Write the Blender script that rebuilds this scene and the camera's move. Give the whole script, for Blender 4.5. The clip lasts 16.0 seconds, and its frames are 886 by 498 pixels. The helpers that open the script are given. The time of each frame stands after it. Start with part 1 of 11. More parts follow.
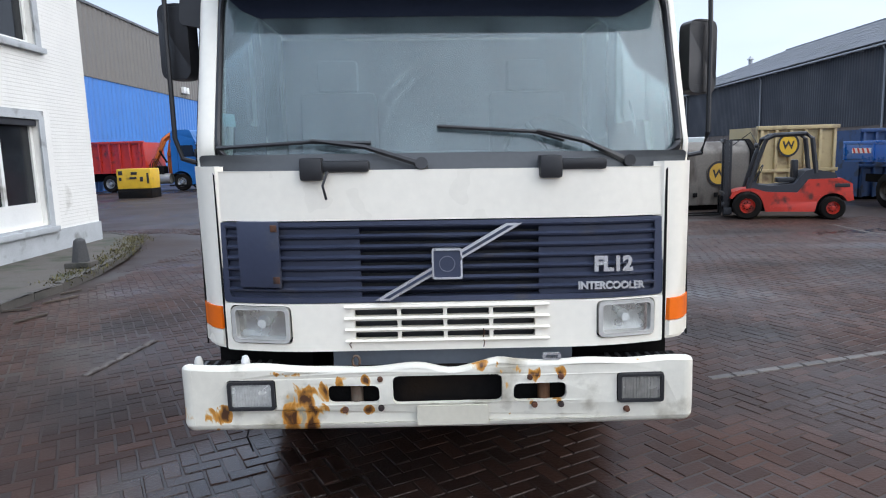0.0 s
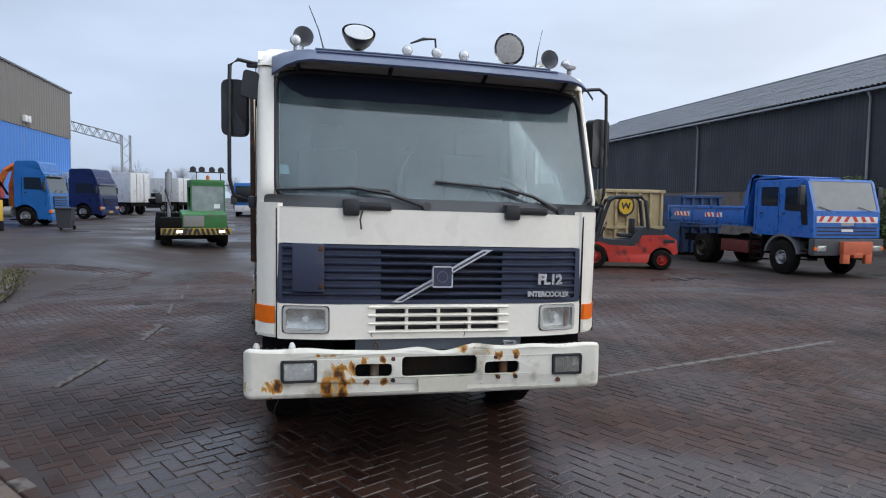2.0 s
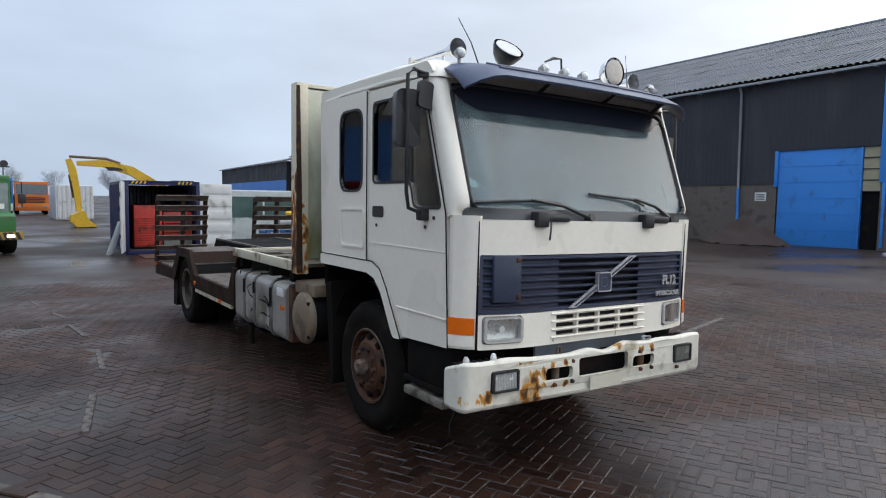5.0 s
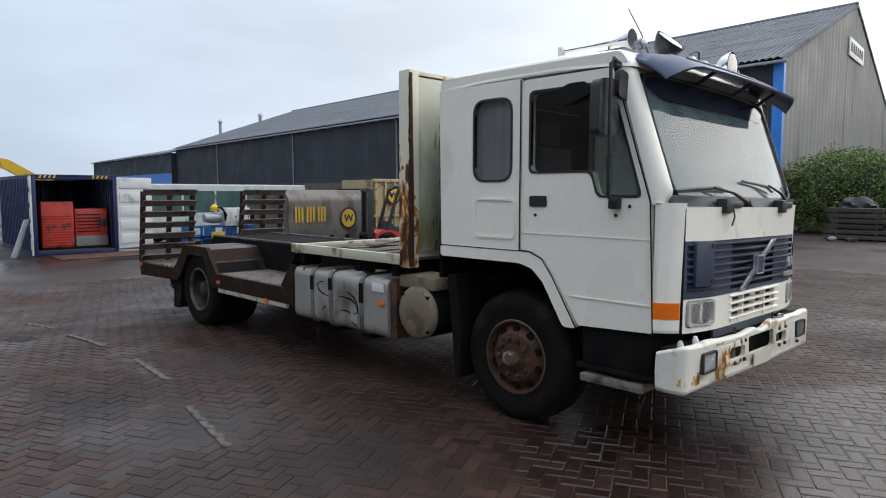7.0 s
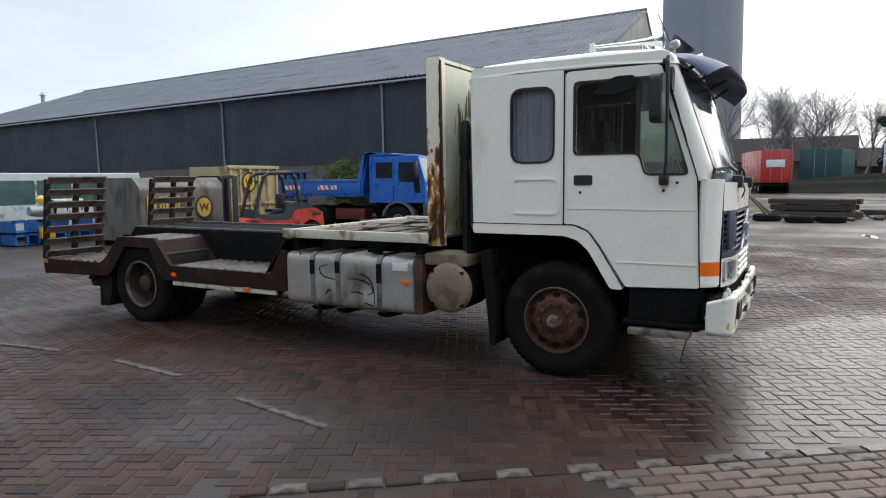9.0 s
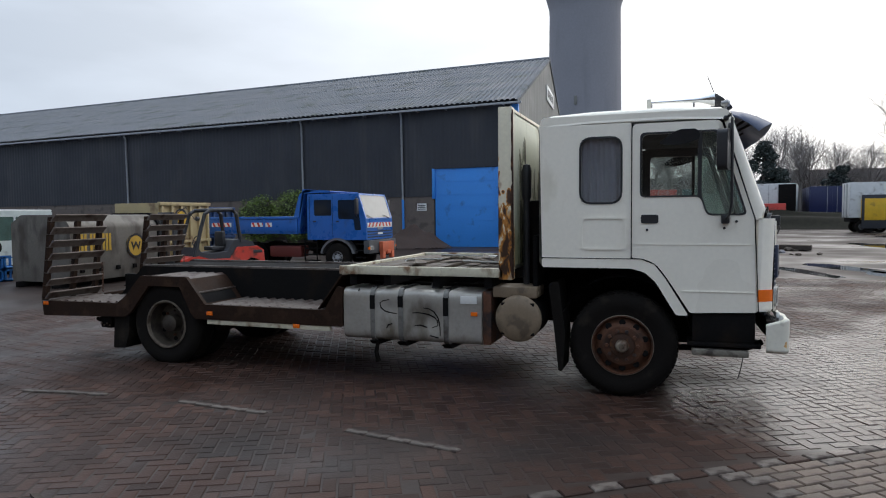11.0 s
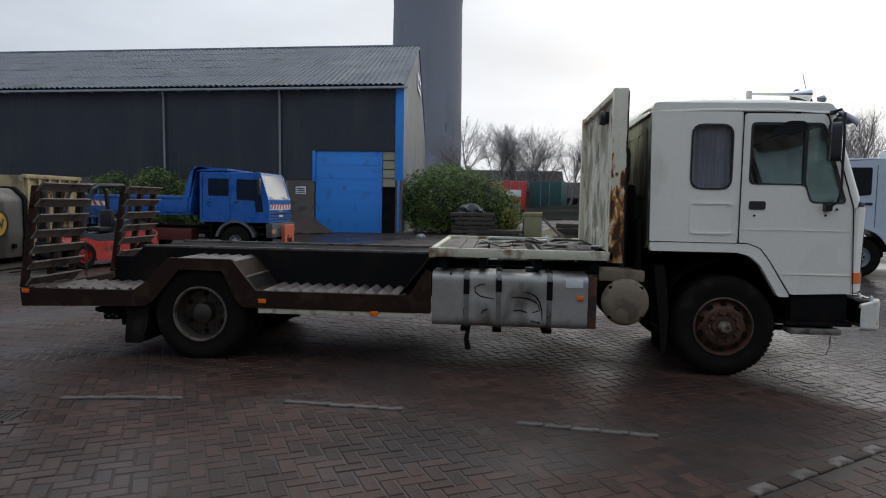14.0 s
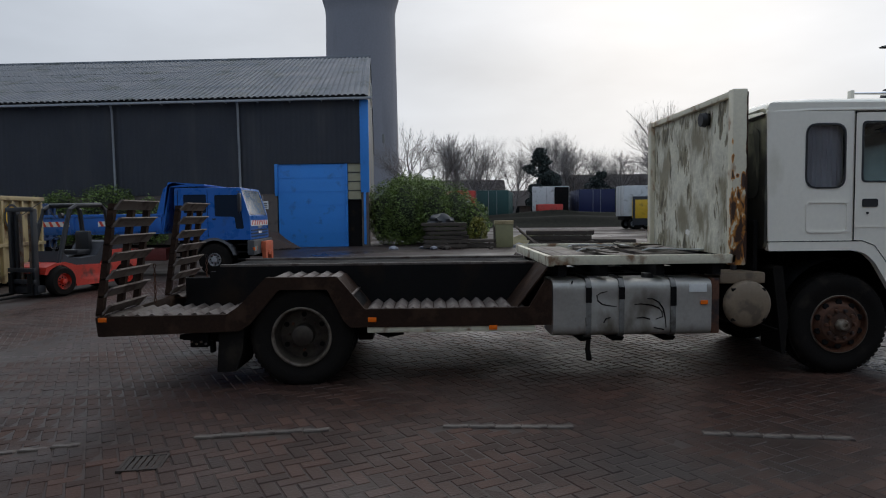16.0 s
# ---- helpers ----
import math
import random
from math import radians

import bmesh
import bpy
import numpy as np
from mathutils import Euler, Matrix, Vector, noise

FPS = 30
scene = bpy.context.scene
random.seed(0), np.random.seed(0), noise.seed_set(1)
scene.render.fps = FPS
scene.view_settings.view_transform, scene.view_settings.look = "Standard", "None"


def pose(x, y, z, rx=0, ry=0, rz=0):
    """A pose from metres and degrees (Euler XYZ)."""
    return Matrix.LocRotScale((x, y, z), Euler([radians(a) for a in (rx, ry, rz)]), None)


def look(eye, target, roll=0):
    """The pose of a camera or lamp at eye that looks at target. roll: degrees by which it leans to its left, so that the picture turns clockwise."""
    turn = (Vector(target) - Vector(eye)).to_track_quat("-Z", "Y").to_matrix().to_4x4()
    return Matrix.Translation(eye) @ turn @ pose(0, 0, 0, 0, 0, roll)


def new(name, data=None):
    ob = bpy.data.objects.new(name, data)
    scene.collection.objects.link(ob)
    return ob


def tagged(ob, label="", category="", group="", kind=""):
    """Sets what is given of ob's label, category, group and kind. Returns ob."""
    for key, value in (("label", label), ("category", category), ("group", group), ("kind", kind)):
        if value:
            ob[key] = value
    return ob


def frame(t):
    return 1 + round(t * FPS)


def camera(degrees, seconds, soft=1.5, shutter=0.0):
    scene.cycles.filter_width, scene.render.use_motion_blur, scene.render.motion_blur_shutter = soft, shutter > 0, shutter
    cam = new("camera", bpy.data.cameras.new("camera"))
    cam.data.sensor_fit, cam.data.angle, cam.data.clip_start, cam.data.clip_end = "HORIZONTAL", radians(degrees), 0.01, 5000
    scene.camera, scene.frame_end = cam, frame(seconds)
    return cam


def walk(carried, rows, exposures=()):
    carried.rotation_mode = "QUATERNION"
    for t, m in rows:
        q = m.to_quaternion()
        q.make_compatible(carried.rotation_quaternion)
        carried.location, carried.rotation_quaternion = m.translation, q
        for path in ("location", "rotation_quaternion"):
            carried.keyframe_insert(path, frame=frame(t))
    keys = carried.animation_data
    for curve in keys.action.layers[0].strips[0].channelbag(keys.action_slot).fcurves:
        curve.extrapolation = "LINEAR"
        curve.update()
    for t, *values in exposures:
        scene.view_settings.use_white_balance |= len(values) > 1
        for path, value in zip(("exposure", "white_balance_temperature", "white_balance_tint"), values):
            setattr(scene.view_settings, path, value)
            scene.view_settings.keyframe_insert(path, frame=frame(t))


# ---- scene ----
from mathutils.geometry import tessellate_polygon

cam = camera(68.0, 16.0, 1.1)
PATH = [
    (0, (0.115, 0.352, 1.734), (0.166, 2.331, 1.444), -1.7),
    (0.5, (-0.067, -0.161, 1.766), (0.021, 1.818, 1.493), -1.4),
    (1, (-0.228, -0.561, 1.785), (-0.039, 1.419, 1.576), -2.0),
    (1.5, (-0.538, -0.801, 1.772), (-0.237, 1.174, 1.686), -0.6),
    (2, (-0.815, -0.796, 1.731), (-0.322, 1.137, 1.584), 1.0),
    (2.5, (-1.15, -0.744, 1.781), (-0.605, 1.176, 1.658), -1.4),
    (3, (-1.597, -0.645, 1.75), (-0.972, 1.252, 1.643), -1.3),
    (3.5, (-2.029, -0.533, 1.766), (-1.247, 1.304, 1.639), -1.1),
    (4, (-2.421, -0.319, 1.795), (-1.557, 1.478, 1.649), 0.1),
    (4.2, (-2.593, -0.247, 1.793), (-1.66, 1.516, 1.65), 0.0),
    (6.3, (-4.234, 0.953, 1.808), (-2.906, 2.436, 1.619), -0.6),
    (6.5, (-4.389, 1.088, 1.801), (-3.025, 2.541, 1.628), -1.7),
    (7, (-4.781, 1.438, 1.77), (-3.381, 2.857, 1.597), 0.1),
    (7.5, (-5.158, 1.765, 1.785), (-3.68, 3.095, 1.571), 0.6),
    (8, (-5.462, 2.128, 1.786), (-3.911, 3.38, 1.621), -0.3),
    (8.5, (-5.861, 2.449, 1.736), (-4.254, 3.625, 1.553), -0.5),
    (9, (-6.228, 2.756, 1.733), (-4.486, 3.716, 1.518), -0.6),
    (9.2, (-6.396, 2.936, 1.725), (-4.645, 3.888, 1.558), -0.9),
    (11.3, (-7.324, 4.398, 1.77), (-5.418, 4.994, 1.653), 0.7),
    (11.5, (-7.312, 4.592, 1.756), (-5.393, 5.144, 1.63), 1.6),
    (12, (-7.258, 5.014, 1.728), (-5.32, 5.488, 1.582), 1.5),
    (12.5, (-7.357, 5.44, 1.699), (-5.394, 5.81, 1.6), 1.6),
    (13, (-7.332, 5.947, 1.656), (-5.365, 6.287, 1.537), 1.7),
    (13.5, (-7.407, 6.375, 1.666), (-5.436, 6.683, 1.514), 2.3),
    (14, (-7.529, 6.849, 1.679), (-5.541, 7.014, 1.536), 1.1),
    (14.5, (-7.492, 7.299, 1.649), (-5.497, 7.344, 1.512), 1.5),
    (15, (-7.472, 7.747, 1.644), (-5.476, 7.685, 1.532), 2.3),
    (15.5, (-7.329, 8.253, 1.614), (-5.335, 8.163, 1.478), 0.9),
    (16, (-7.303, 8.651, 1.646), (-5.306, 8.617, 1.537), -0.6),
]
EXPOSURES = ((0.0, 0.74, 6200, 12), (1.0, 0.65, 6250, 12), (1.5, 0.48, 6300, 12), (2.0, 0.36, 6350, 12), (2.5, 0.32, 6450, 12), (4.2, 0.32, 6480, 11), (7.0, 0.38, 6600, 10), (9.0, 0.55, 6600, 10), (11.5, 0.05, 6450, 10), (12.5, -0.1, 6400, 10), (14.0, -0.2, 6450, 10), (15.0, -0.56, 6400, 10), (15.5, -0.72, 6400, 10), (16.0, -0.48, 6400, 10))
walk(cam, [(t, look(eye, target, roll)) for t, eye, target, roll in PATH], EXPOSURES)

# ---- world and light ----
SUN_AZ, SUN_EL = -20.0, 24.0  # degrees: from +x towards +y, and above the horizon


def build_world():
    w = bpy.data.worlds.new("sky")
    scene.world = w
    w.use_nodes = True
    nt = w.node_tree
    nt.nodes.clear()
    n = nt.nodes.new
    sky = n("ShaderNodeTexSky")
    sky.sky_type = "NISHITA"
    sky.sun_disc = False
    sky.sun_elevation = radians(SUN_EL)
    sky.sun_rotation = radians(90 - SUN_AZ)
    sky.air_density, sky.dust_density, sky.ozone_density = 1.0, 4.0, 1.0
    tc = n("ShaderNodeTexCoord")
    sep = n("ShaderNodeSeparateXYZ")
    nt.links.new(tc.outputs["Generated"], sep.inputs[0])
    # cloud deck: soft streaks, whiter towards the veiled sun
    mp = n("ShaderNodeMapping")
    mp.inputs["Scale"].default_value = (1.0, 1.0, 3.2)
    nt.links.new(tc.outputs["Generated"], mp.inputs[0])
    nz = n("ShaderNodeTexNoise")
    nz.inputs["Scale"].default_value = 2.2
    nz.inputs["Detail"].default_value = 5
    nt.links.new(mp.outputs[0], nz.inputs[0])
    dot = n("ShaderNodeVectorMath")
    dot.operation = "DOT_PRODUCT"
    a, e = radians(SUN_AZ), radians(SUN_EL)
    dot.inputs[1].default_value = (math.cos(a) * math.cos(e), math.sin(a) * math.cos(e), math.sin(e))
    nt.links.new(tc.outputs["Generated"], dot.inputs[0])
    glow = n("ShaderNodeMapRange")
    glow.inputs["From Min"].default_value = -0.2
    glow.inputs["From Max"].default_value = 0.95
    nt.links.new(dot.outputs["Value"], glow.inputs["Value"])
    soft = n("ShaderNodeMath")
    soft.operation = "POWER"
    soft.inputs[1].default_value = 1.6
    nt.links.new(glow.outputs[0], soft.inputs[0])
    deck = n("ShaderNodeMix")
    deck.data_type = "RGBA"
    deck.inputs["A"].default_value = (*DECK_COOL, 1)
    deck.inputs["B"].default_value = (*DECK_WARM, 1)
    nt.links.new(soft.outputs[0], deck.inputs["Factor"])
    var = n("ShaderNodeMapRange")
    var.inputs["From Min"].default_value, var.inputs["From Max"].default_value = 0.3, 0.7
    var.inputs["To Min"].default_value, var.inputs["To Max"].default_value = 0.84, 1.10
    nt.links.new(nz.outputs[0], var.inputs["Value"])
    # an overcast sky is brighter overhead than at the horizon
    lift = n("ShaderNodeMapRange")
    lift.interpolation_type = "SMOOTHSTEP"
    lift.inputs["From Min"].default_value, lift.inputs["From Max"].default_value = 0.35, 0.95
    lift.inputs["To Min"].default_value, lift.inputs["To Max"].default_value = 1.0, 2.0
    nt.links.new(sep.outputs["Z"], lift.inputs["Value"])
    both = n("ShaderNodeMath")
    both.operation = "MULTIPLY"
    nt.links.new(var.outputs[0], both.inputs[0])
    nt.links.new(lift.outputs[0], both.inputs[1])
    mul = n("ShaderNodeMix")
    mul.data_type, mul.blend_type = "RGBA", "MULTIPLY"
    mul.inputs["Factor"].default_value = 1.0
    nt.links.new(deck.outputs["Result"], mul.inputs["A"])
    nt.links.new(both.outputs[0], mul.inputs["B"])
    b1 = n("ShaderNodeBackground")
    b1.inputs["Strength"].default_value = 0.05
    nt.links.new(sky.outputs[0], b1.inputs["Color"])
    b2 = n("ShaderNodeBackground")
    b2.inputs["Strength"].default_value = DECK_STRENGTH
    nt.links.new(mul.outputs["Result"], b2.inputs["Color"])
    mix = n("ShaderNodeMixShader")
    mix.inputs[0].default_value = 0.85
    nt.links.new(b1.outputs[0], mix.inputs[1])
    nt.links.new(b2.outputs[0], mix.inputs[2])
    out = n("ShaderNodeOutputWorld")
    nt.links.new(mix.outputs[0], out.inputs[0])


DECK_COOL, DECK_WARM, DECK_STRENGTH = (0.55, 0.66, 0.82), (1.20, 1.25, 1.32), 0.95
build_world()
sun_data = bpy.data.lights.new("sun", "SUN")
sun_data.energy, sun_data.angle, sun_data.color = 0.7, radians(70), (1.0, 0.97, 0.93)
sun = new("sun", sun_data)
_a, _e = radians(SUN_AZ), radians(SUN_EL)
sun.matrix_world = look((60 * math.cos(_a), 60 * math.sin(_a), 40), (60 * math.cos(_a) - math.cos(_a) * math.cos(_e), 60 * math.sin(_a) - math.sin(_a) * math.cos(_e), 40 - math.sin(_e)))

# ---- materials ----
MATS = {}


def mat(name, base, rough=0.6, metal=0.0, var=0.2, scale=3.0, fine=40.0, bump=0.15, stain=None, stain_amt=0.0,
        stain_scale=2.0, stain_stretch=1.0, coat=0.0, rough_var=0.15, spread=0.0, spec=0.5):
    """Paint, metal, stone and the like: base colour with broad and fine variation, an optional stain, fine relief."""
    if name in MATS:
        return MATS[name]
    m = bpy.data.materials.new(name)
    m.use_nodes = True
    nt = m.node_tree
    b = nt.nodes["Principled BSDF"]
    n, L = nt.nodes.new, nt.links.new
    tc = n("ShaderNodeTexCoord")

    def noise_at(s, detail=4, stretch=1.0):
        mp = n("ShaderNodeMapping")
        mp.inputs["Scale"].default_value = (1, 1, stretch)
        L(tc.outputs["Object"], mp.inputs[0])
        t = n("ShaderNodeTexNoise")
        t.inputs["Scale"].default_value = s
        t.inputs["Detail"].default_value = detail
        L(mp.outputs[0], t.inputs[0])
        return t.outputs["Fac"]

    big, small = noise_at(scale), noise_at(fine, 3)
    mx = n("ShaderNodeMath")
    mx.operation = "MULTIPLY_ADD"
    mx.inputs[1].default_value = 0.6
    L(big, mx.inputs[0])
    sc = n("ShaderNodeMath")
    sc.operation = "MULTIPLY"
    sc.inputs[1].default_value = 0.4
    L(small, sc.inputs[0])
    L(sc.outputs[0], mx.inputs[2])
    rng = n("ShaderNodeMapRange")
    rng.inputs["From Min"].default_value, rng.inputs["From Max"].default_value = 0.3, 0.7
    rng.inputs["To Min"].default_value, rng.inputs["To Max"].default_value = 1 - var, 1 + var
    L(mx.outputs[0], rng.inputs["Value"])
    hue = n("ShaderNodeMix")
    hue.data_type, hue.blend_type = "RGBA", "MULTIPLY"
    hue.inputs["Factor"].default_value = 1.0
    hue.inputs["A"].default_value = (*base, 1)
    L(rng.outputs[0], hue.inputs["B"])
    col = hue.outputs["Result"]
    if spread:
        info = n("ShaderNodeObjectInfo")
        geo = n("ShaderNodeNewGeometry")
        add = n("ShaderNodeMath")
        add.operation = "ADD"
        L(info.outputs["Random"], add.inputs[0])
        L(geo.outputs["Random Per Island"], add.inputs[1])
        fr = n("ShaderNodeMath")
        fr.operation = "FRACT"
        L(add.outputs[0], fr.inputs[0])
        r2 = n("ShaderNodeMapRange")
        r2.inputs["To Min"].default_value, r2.inputs["To Max"].default_value = 1 - spread, 1 + spread
        L(fr.outputs[0], r2.inputs["Value"])
        h2 = n("ShaderNodeMix")
        h2.data_type, h2.blend_type = "RGBA", "MULTIPLY"
        h2.inputs["Factor"].default_value = 1.0
        L(col, h2.inputs["A"])
        L(r2.outputs[0], h2.inputs["B"])
        col = h2.outputs["Result"]
    if stain:
        sn = noise_at(stain_scale, 6, stain_stretch)
        ramp = n("ShaderNodeMapRange")
        ramp.inputs["From Min"].default_value = 0.72 - stain_amt * 0.5
        ramp.inputs["From Max"].default_value = 0.86 - stain_amt * 0.5
        L(sn, ramp.inputs["Value"])
        st = n("ShaderNodeMix")
        st.data_type = "RGBA"
        L(ramp.outputs[0], st.inputs["Factor"])
        L(col, st.inputs["A"])
        st.inputs["B"].default_value = (*stain, 1)
        col = st.outputs["Result"]
    L(col, b.inputs["Base Color"])
    b.inputs["Metallic"].default_value = metal
    b.inputs["Specular IOR Level"].default_value = spec
    rr = n("ShaderNodeMapRange")
    rr.inputs["From Min"].default_value, rr.inputs["From Max"].default_value = 0.3, 0.7
    rr.inputs["To Min"].default_value, rr.inputs["To Max"].default_value = max(0.02, rough - rough_var), min(1, rough + rough_var)
    L(big, rr.inputs["Value"])
    L(rr.outputs[0], b.inputs["Roughness"])
    b.inputs["Coat Weight"].default_value = coat
    b.inputs["Coat Roughness"].default_value = 0.15
    if bump:
        bp = n("ShaderNodeBump")
        bp.inputs["Strength"].default_value = bump
        bp.inputs["Distance"].default_value = 0.01
        L(small, bp.inputs["Height"])
        L(bp.outputs[0], b.inputs["Normal"])
    MATS[name] = m
    return m


def rust_blobs(m, places, rust=(0.58, 0.255, 0.04), deep=(0.075, 0.030, 0.012), halo=(0.68, 0.52, 0.25), power=1.0, flat=0.5, runs=0.5):
    """Adds rust patches to a paint: places are (x, y, z, radius, stretch in z) in the object's own space."""
    nt = m.node_tree
    n, L = nt.nodes.new, nt.links.new
    b = nt.nodes["Principled BSDF"]
    tc = n("ShaderNodeTexCoord")
    nz = n("ShaderNodeTexNoise")
    nz.inputs["Scale"].default_value, nz.inputs["Detail"].default_value = 17.0, 9
    nz.inputs["Distortion"].default_value = 0.6
    run = n("ShaderNodeMapping")
    run.inputs["Scale"].default_value = (1.0, 1.0, runs)
    L(tc.outputs["Object"], run.inputs[0])
    L(run.outputs[0], nz.inputs[0])
    total = None
    for x, y, z, r, st in places:
        sub = n("ShaderNodeVectorMath")
        sub.operation = "SUBTRACT"
        sub.inputs[1].default_value = (x, y, z)
        L(tc.outputs["Object"], sub.inputs[0])
        sc = n("ShaderNodeVectorMath")
        sc.operation = "MULTIPLY"
        sc.inputs[1].default_value = (1, flat, 1 / st)
        L(sub.outputs[0], sc.inputs[0])
        ln = n("ShaderNodeVectorMath")
        ln.operation = "LENGTH"
        L(sc.outputs[0], ln.inputs[0])
        fall = n("ShaderNodeMapRange")
        fall.inputs["From Min"].default_value, fall.inputs["From Max"].default_value = 0.0, r
        fall.inputs["To Min"].default_value, fall.inputs["To Max"].default_value = 0.36 * power, 0.0
        L(ln.outputs["Value"], fall.inputs["Value"])
        if total is None:
            total = fall.outputs[0]
        else:
            mxm = n("ShaderNodeMath")
            mxm.operation = "MAXIMUM"
            L(total, mxm.inputs[0])
            L(fall.outputs[0], mxm.inputs[1])
            total = mxm.outputs[0]
    hard = n("ShaderNodeMapRange")
    hard.clamp = False
    hard.inputs["From Min"].default_value, hard.inputs["From Max"].default_value = 0.3, 0.7
    hard.inputs["To Min"].default_value, hard.inputs["To Max"].default_value = 0.2, 0.78
    L(nz.outputs["Fac"], hard.inputs["Value"])
    # no rust where no patch reaches
    gate = n("ShaderNodeMapRange")
    gate.inputs["From Min"].default_value, gate.inputs["From Max"].default_value = 0.0, 0.05
    gate.inputs["To Min"].default_value, gate.inputs["To Max"].default_value = -0.25, 0.0
    L(total, gate.inputs["Value"])
    lift = n("ShaderNodeMath")
    lift.operation = "ADD"
    L(total, lift.inputs[0])
    L(gate.outputs[0], lift.inputs[1])
    add = n("ShaderNodeMath")
    add.operation = "ADD"
    L(lift.outputs[0], add.inputs[0])
    L(hard.outputs[0], add.inputs[1])
    edge = n("ShaderNodeMapRange")
    edge.inputs["From Min"].default_value, edge.inputs["From Max"].default_value = 0.615, 0.68
    L(add.outputs[0], edge.inputs["Value"])
    tone = n("ShaderNodeValToRGB")
    el = tone.color_ramp.elements
    el[0].position, el[0].color = 0.62, (*halo, 1)
    el[1].position, el[1].color = 0.90, (*deep, 1)
    mid = el.new(0.72)
    mid.color = (*rust, 1)
    L(add.outputs[0], tone.inputs[0])
    old = b.inputs["Base Color"].links[0].from_socket
    mix = n("ShaderNodeMix")
    mix.data_type = "RGBA"
    L(edge.outputs[0], mix.inputs["Factor"])
    L(old, mix.inputs["A"])
    L(tone.outputs["Color"], mix.inputs["B"])
    L(mix.outputs["Result"], b.inputs["Base Color"])
    return m


def glass(name, tint=(0.85, 0.9, 0.9), dirt=0.0, dirt_col=(0.6, 0.63, 0.62), arcs=(), ior=1.45):
    """Window glass: clear and shiny, with an optional film of dirt in streaks."""
    m = bpy.data.materials.new(name)
    m.use_nodes = True
    nt = m.node_tree
    n, L = nt.nodes.new, nt.links.new
    out = nt.nodes["Material Output"]
    nt.nodes.remove(nt.nodes["Principled BSDF"])
    clear, shine, fr, b = n("ShaderNodeBsdfTransparent"), n("ShaderNodeBsdfGlossy"), n("ShaderNodeFresnel"), n("ShaderNodeMixShader")
    clear.inputs["Color"].default_value = (*tint, 1)
    shine.inputs["Roughness"].default_value = 0.02
    fr.inputs["IOR"].default_value = ior
    L(fr.outputs[0], b.inputs[0])
    L(clear.outputs[0], b.inputs[1])
    L(shine.outputs[0], b.inputs[2])
    L(b.outputs[0], out.inputs[0])
    if dirt:
        dd, dt, d = n("ShaderNodeBsdfDiffuse"), n("ShaderNodeBsdfTranslucent"), n("ShaderNodeMixShader")
        d.inputs[0].default_value = 0.45
        for q, sock in ((dd, 1), (dt, 2)):
            q.inputs["Color"].default_value = (*[min(0.92, c * 1.5) for c in dirt_col], 1)
            L(q.outputs[0], d.inputs[sock])
        tc = n("ShaderNodeTexCoord")
        mp = n("ShaderNodeMapping")
        mp.inputs["Scale"].default_value = (3.0, 3.0, 0.6)
        L(tc.outputs["Object"], mp.inputs[0])
        t = n("ShaderNodeTexNoise")
        t.inputs["Scale"].default_value, t.inputs["Detail"].default_value = 2.5, 6
        L(mp.outputs[0], t.inputs[0])
        r = n("ShaderNodeMapRange")
        r.inputs["From Min"].default_value, r.inputs["From Max"].default_value = 0.35, 0.75
        r.inputs["To Min"].default_value, r.inputs["To Max"].default_value = dirt * 0.5, dirt * 1.35
        L(t.outputs["Fac"], r.inputs["Value"])
        fac = r.outputs[0]
        for c in arcs:
            # wiped swirls: rings round one point, strong in patches only
            ds = n("ShaderNodeVectorMath")
            ds.operation = "DISTANCE"
            ds.inputs[1].default_value = c
            L(tc.outputs["Object"], ds.inputs[0])
            ring = n("ShaderNodeTexNoise")
            ring.noise_dimensions = "1D"
            ring.inputs["Scale"].default_value, ring.inputs["Detail"].default_value = 34.0, 5
            wob = n("ShaderNodeMath")
            wob.operation = "MULTIPLY_ADD"
            wob.inputs[1].default_value = 0.05
            L(t.outputs["Fac"], wob.inputs[0])
            L(ds.outputs["Value"], wob.inputs[2])
            L(wob.outputs[0], ring.inputs["W"])
            patch = n("ShaderNodeTexNoise")
            patch.inputs["Scale"].default_value, patch.inputs["Detail"].default_value = 2.0, 2
            L(tc.outputs["Object"], patch.inputs[0])
            pm = n("ShaderNodeMapRange")
            pm.inputs["From Min"].default_value, pm.inputs["From Max"].default_value = 0.42, 0.62
            L(patch.outputs["Fac"], pm.inputs["Value"])
            rr = n("ShaderNodeMapRange")
            rr.inputs["From Min"].default_value, rr.inputs["From Max"].default_value = 0.3, 0.7
            rr.inputs["To Min"].default_value, rr.inputs["To Max"].default_value = 0.55, 1.55
            L(ring.outputs["Fac"], rr.inputs["Value"])
            blend = n("ShaderNodeMix")
            blend.inputs["A"].default_value = 0.9
            L(pm.outputs[0], blend.inputs["Factor"])
            L(rr.outputs[0], blend.inputs["B"])
            ml = n("ShaderNodeMath")
            ml.operation = "MULTIPLY"
            L(fac, ml.inputs[0])
            L(blend.outputs["Result"], ml.inputs[1])
            fac = ml.outputs[0]
        mx = n("ShaderNodeMixShader")
        L(fac, mx.inputs[0])
        L(b.outputs[0], mx.inputs[1])
        L(d.outputs[0], mx.inputs[2])
        L(mx.outputs[0], out.inputs[0])
    return m


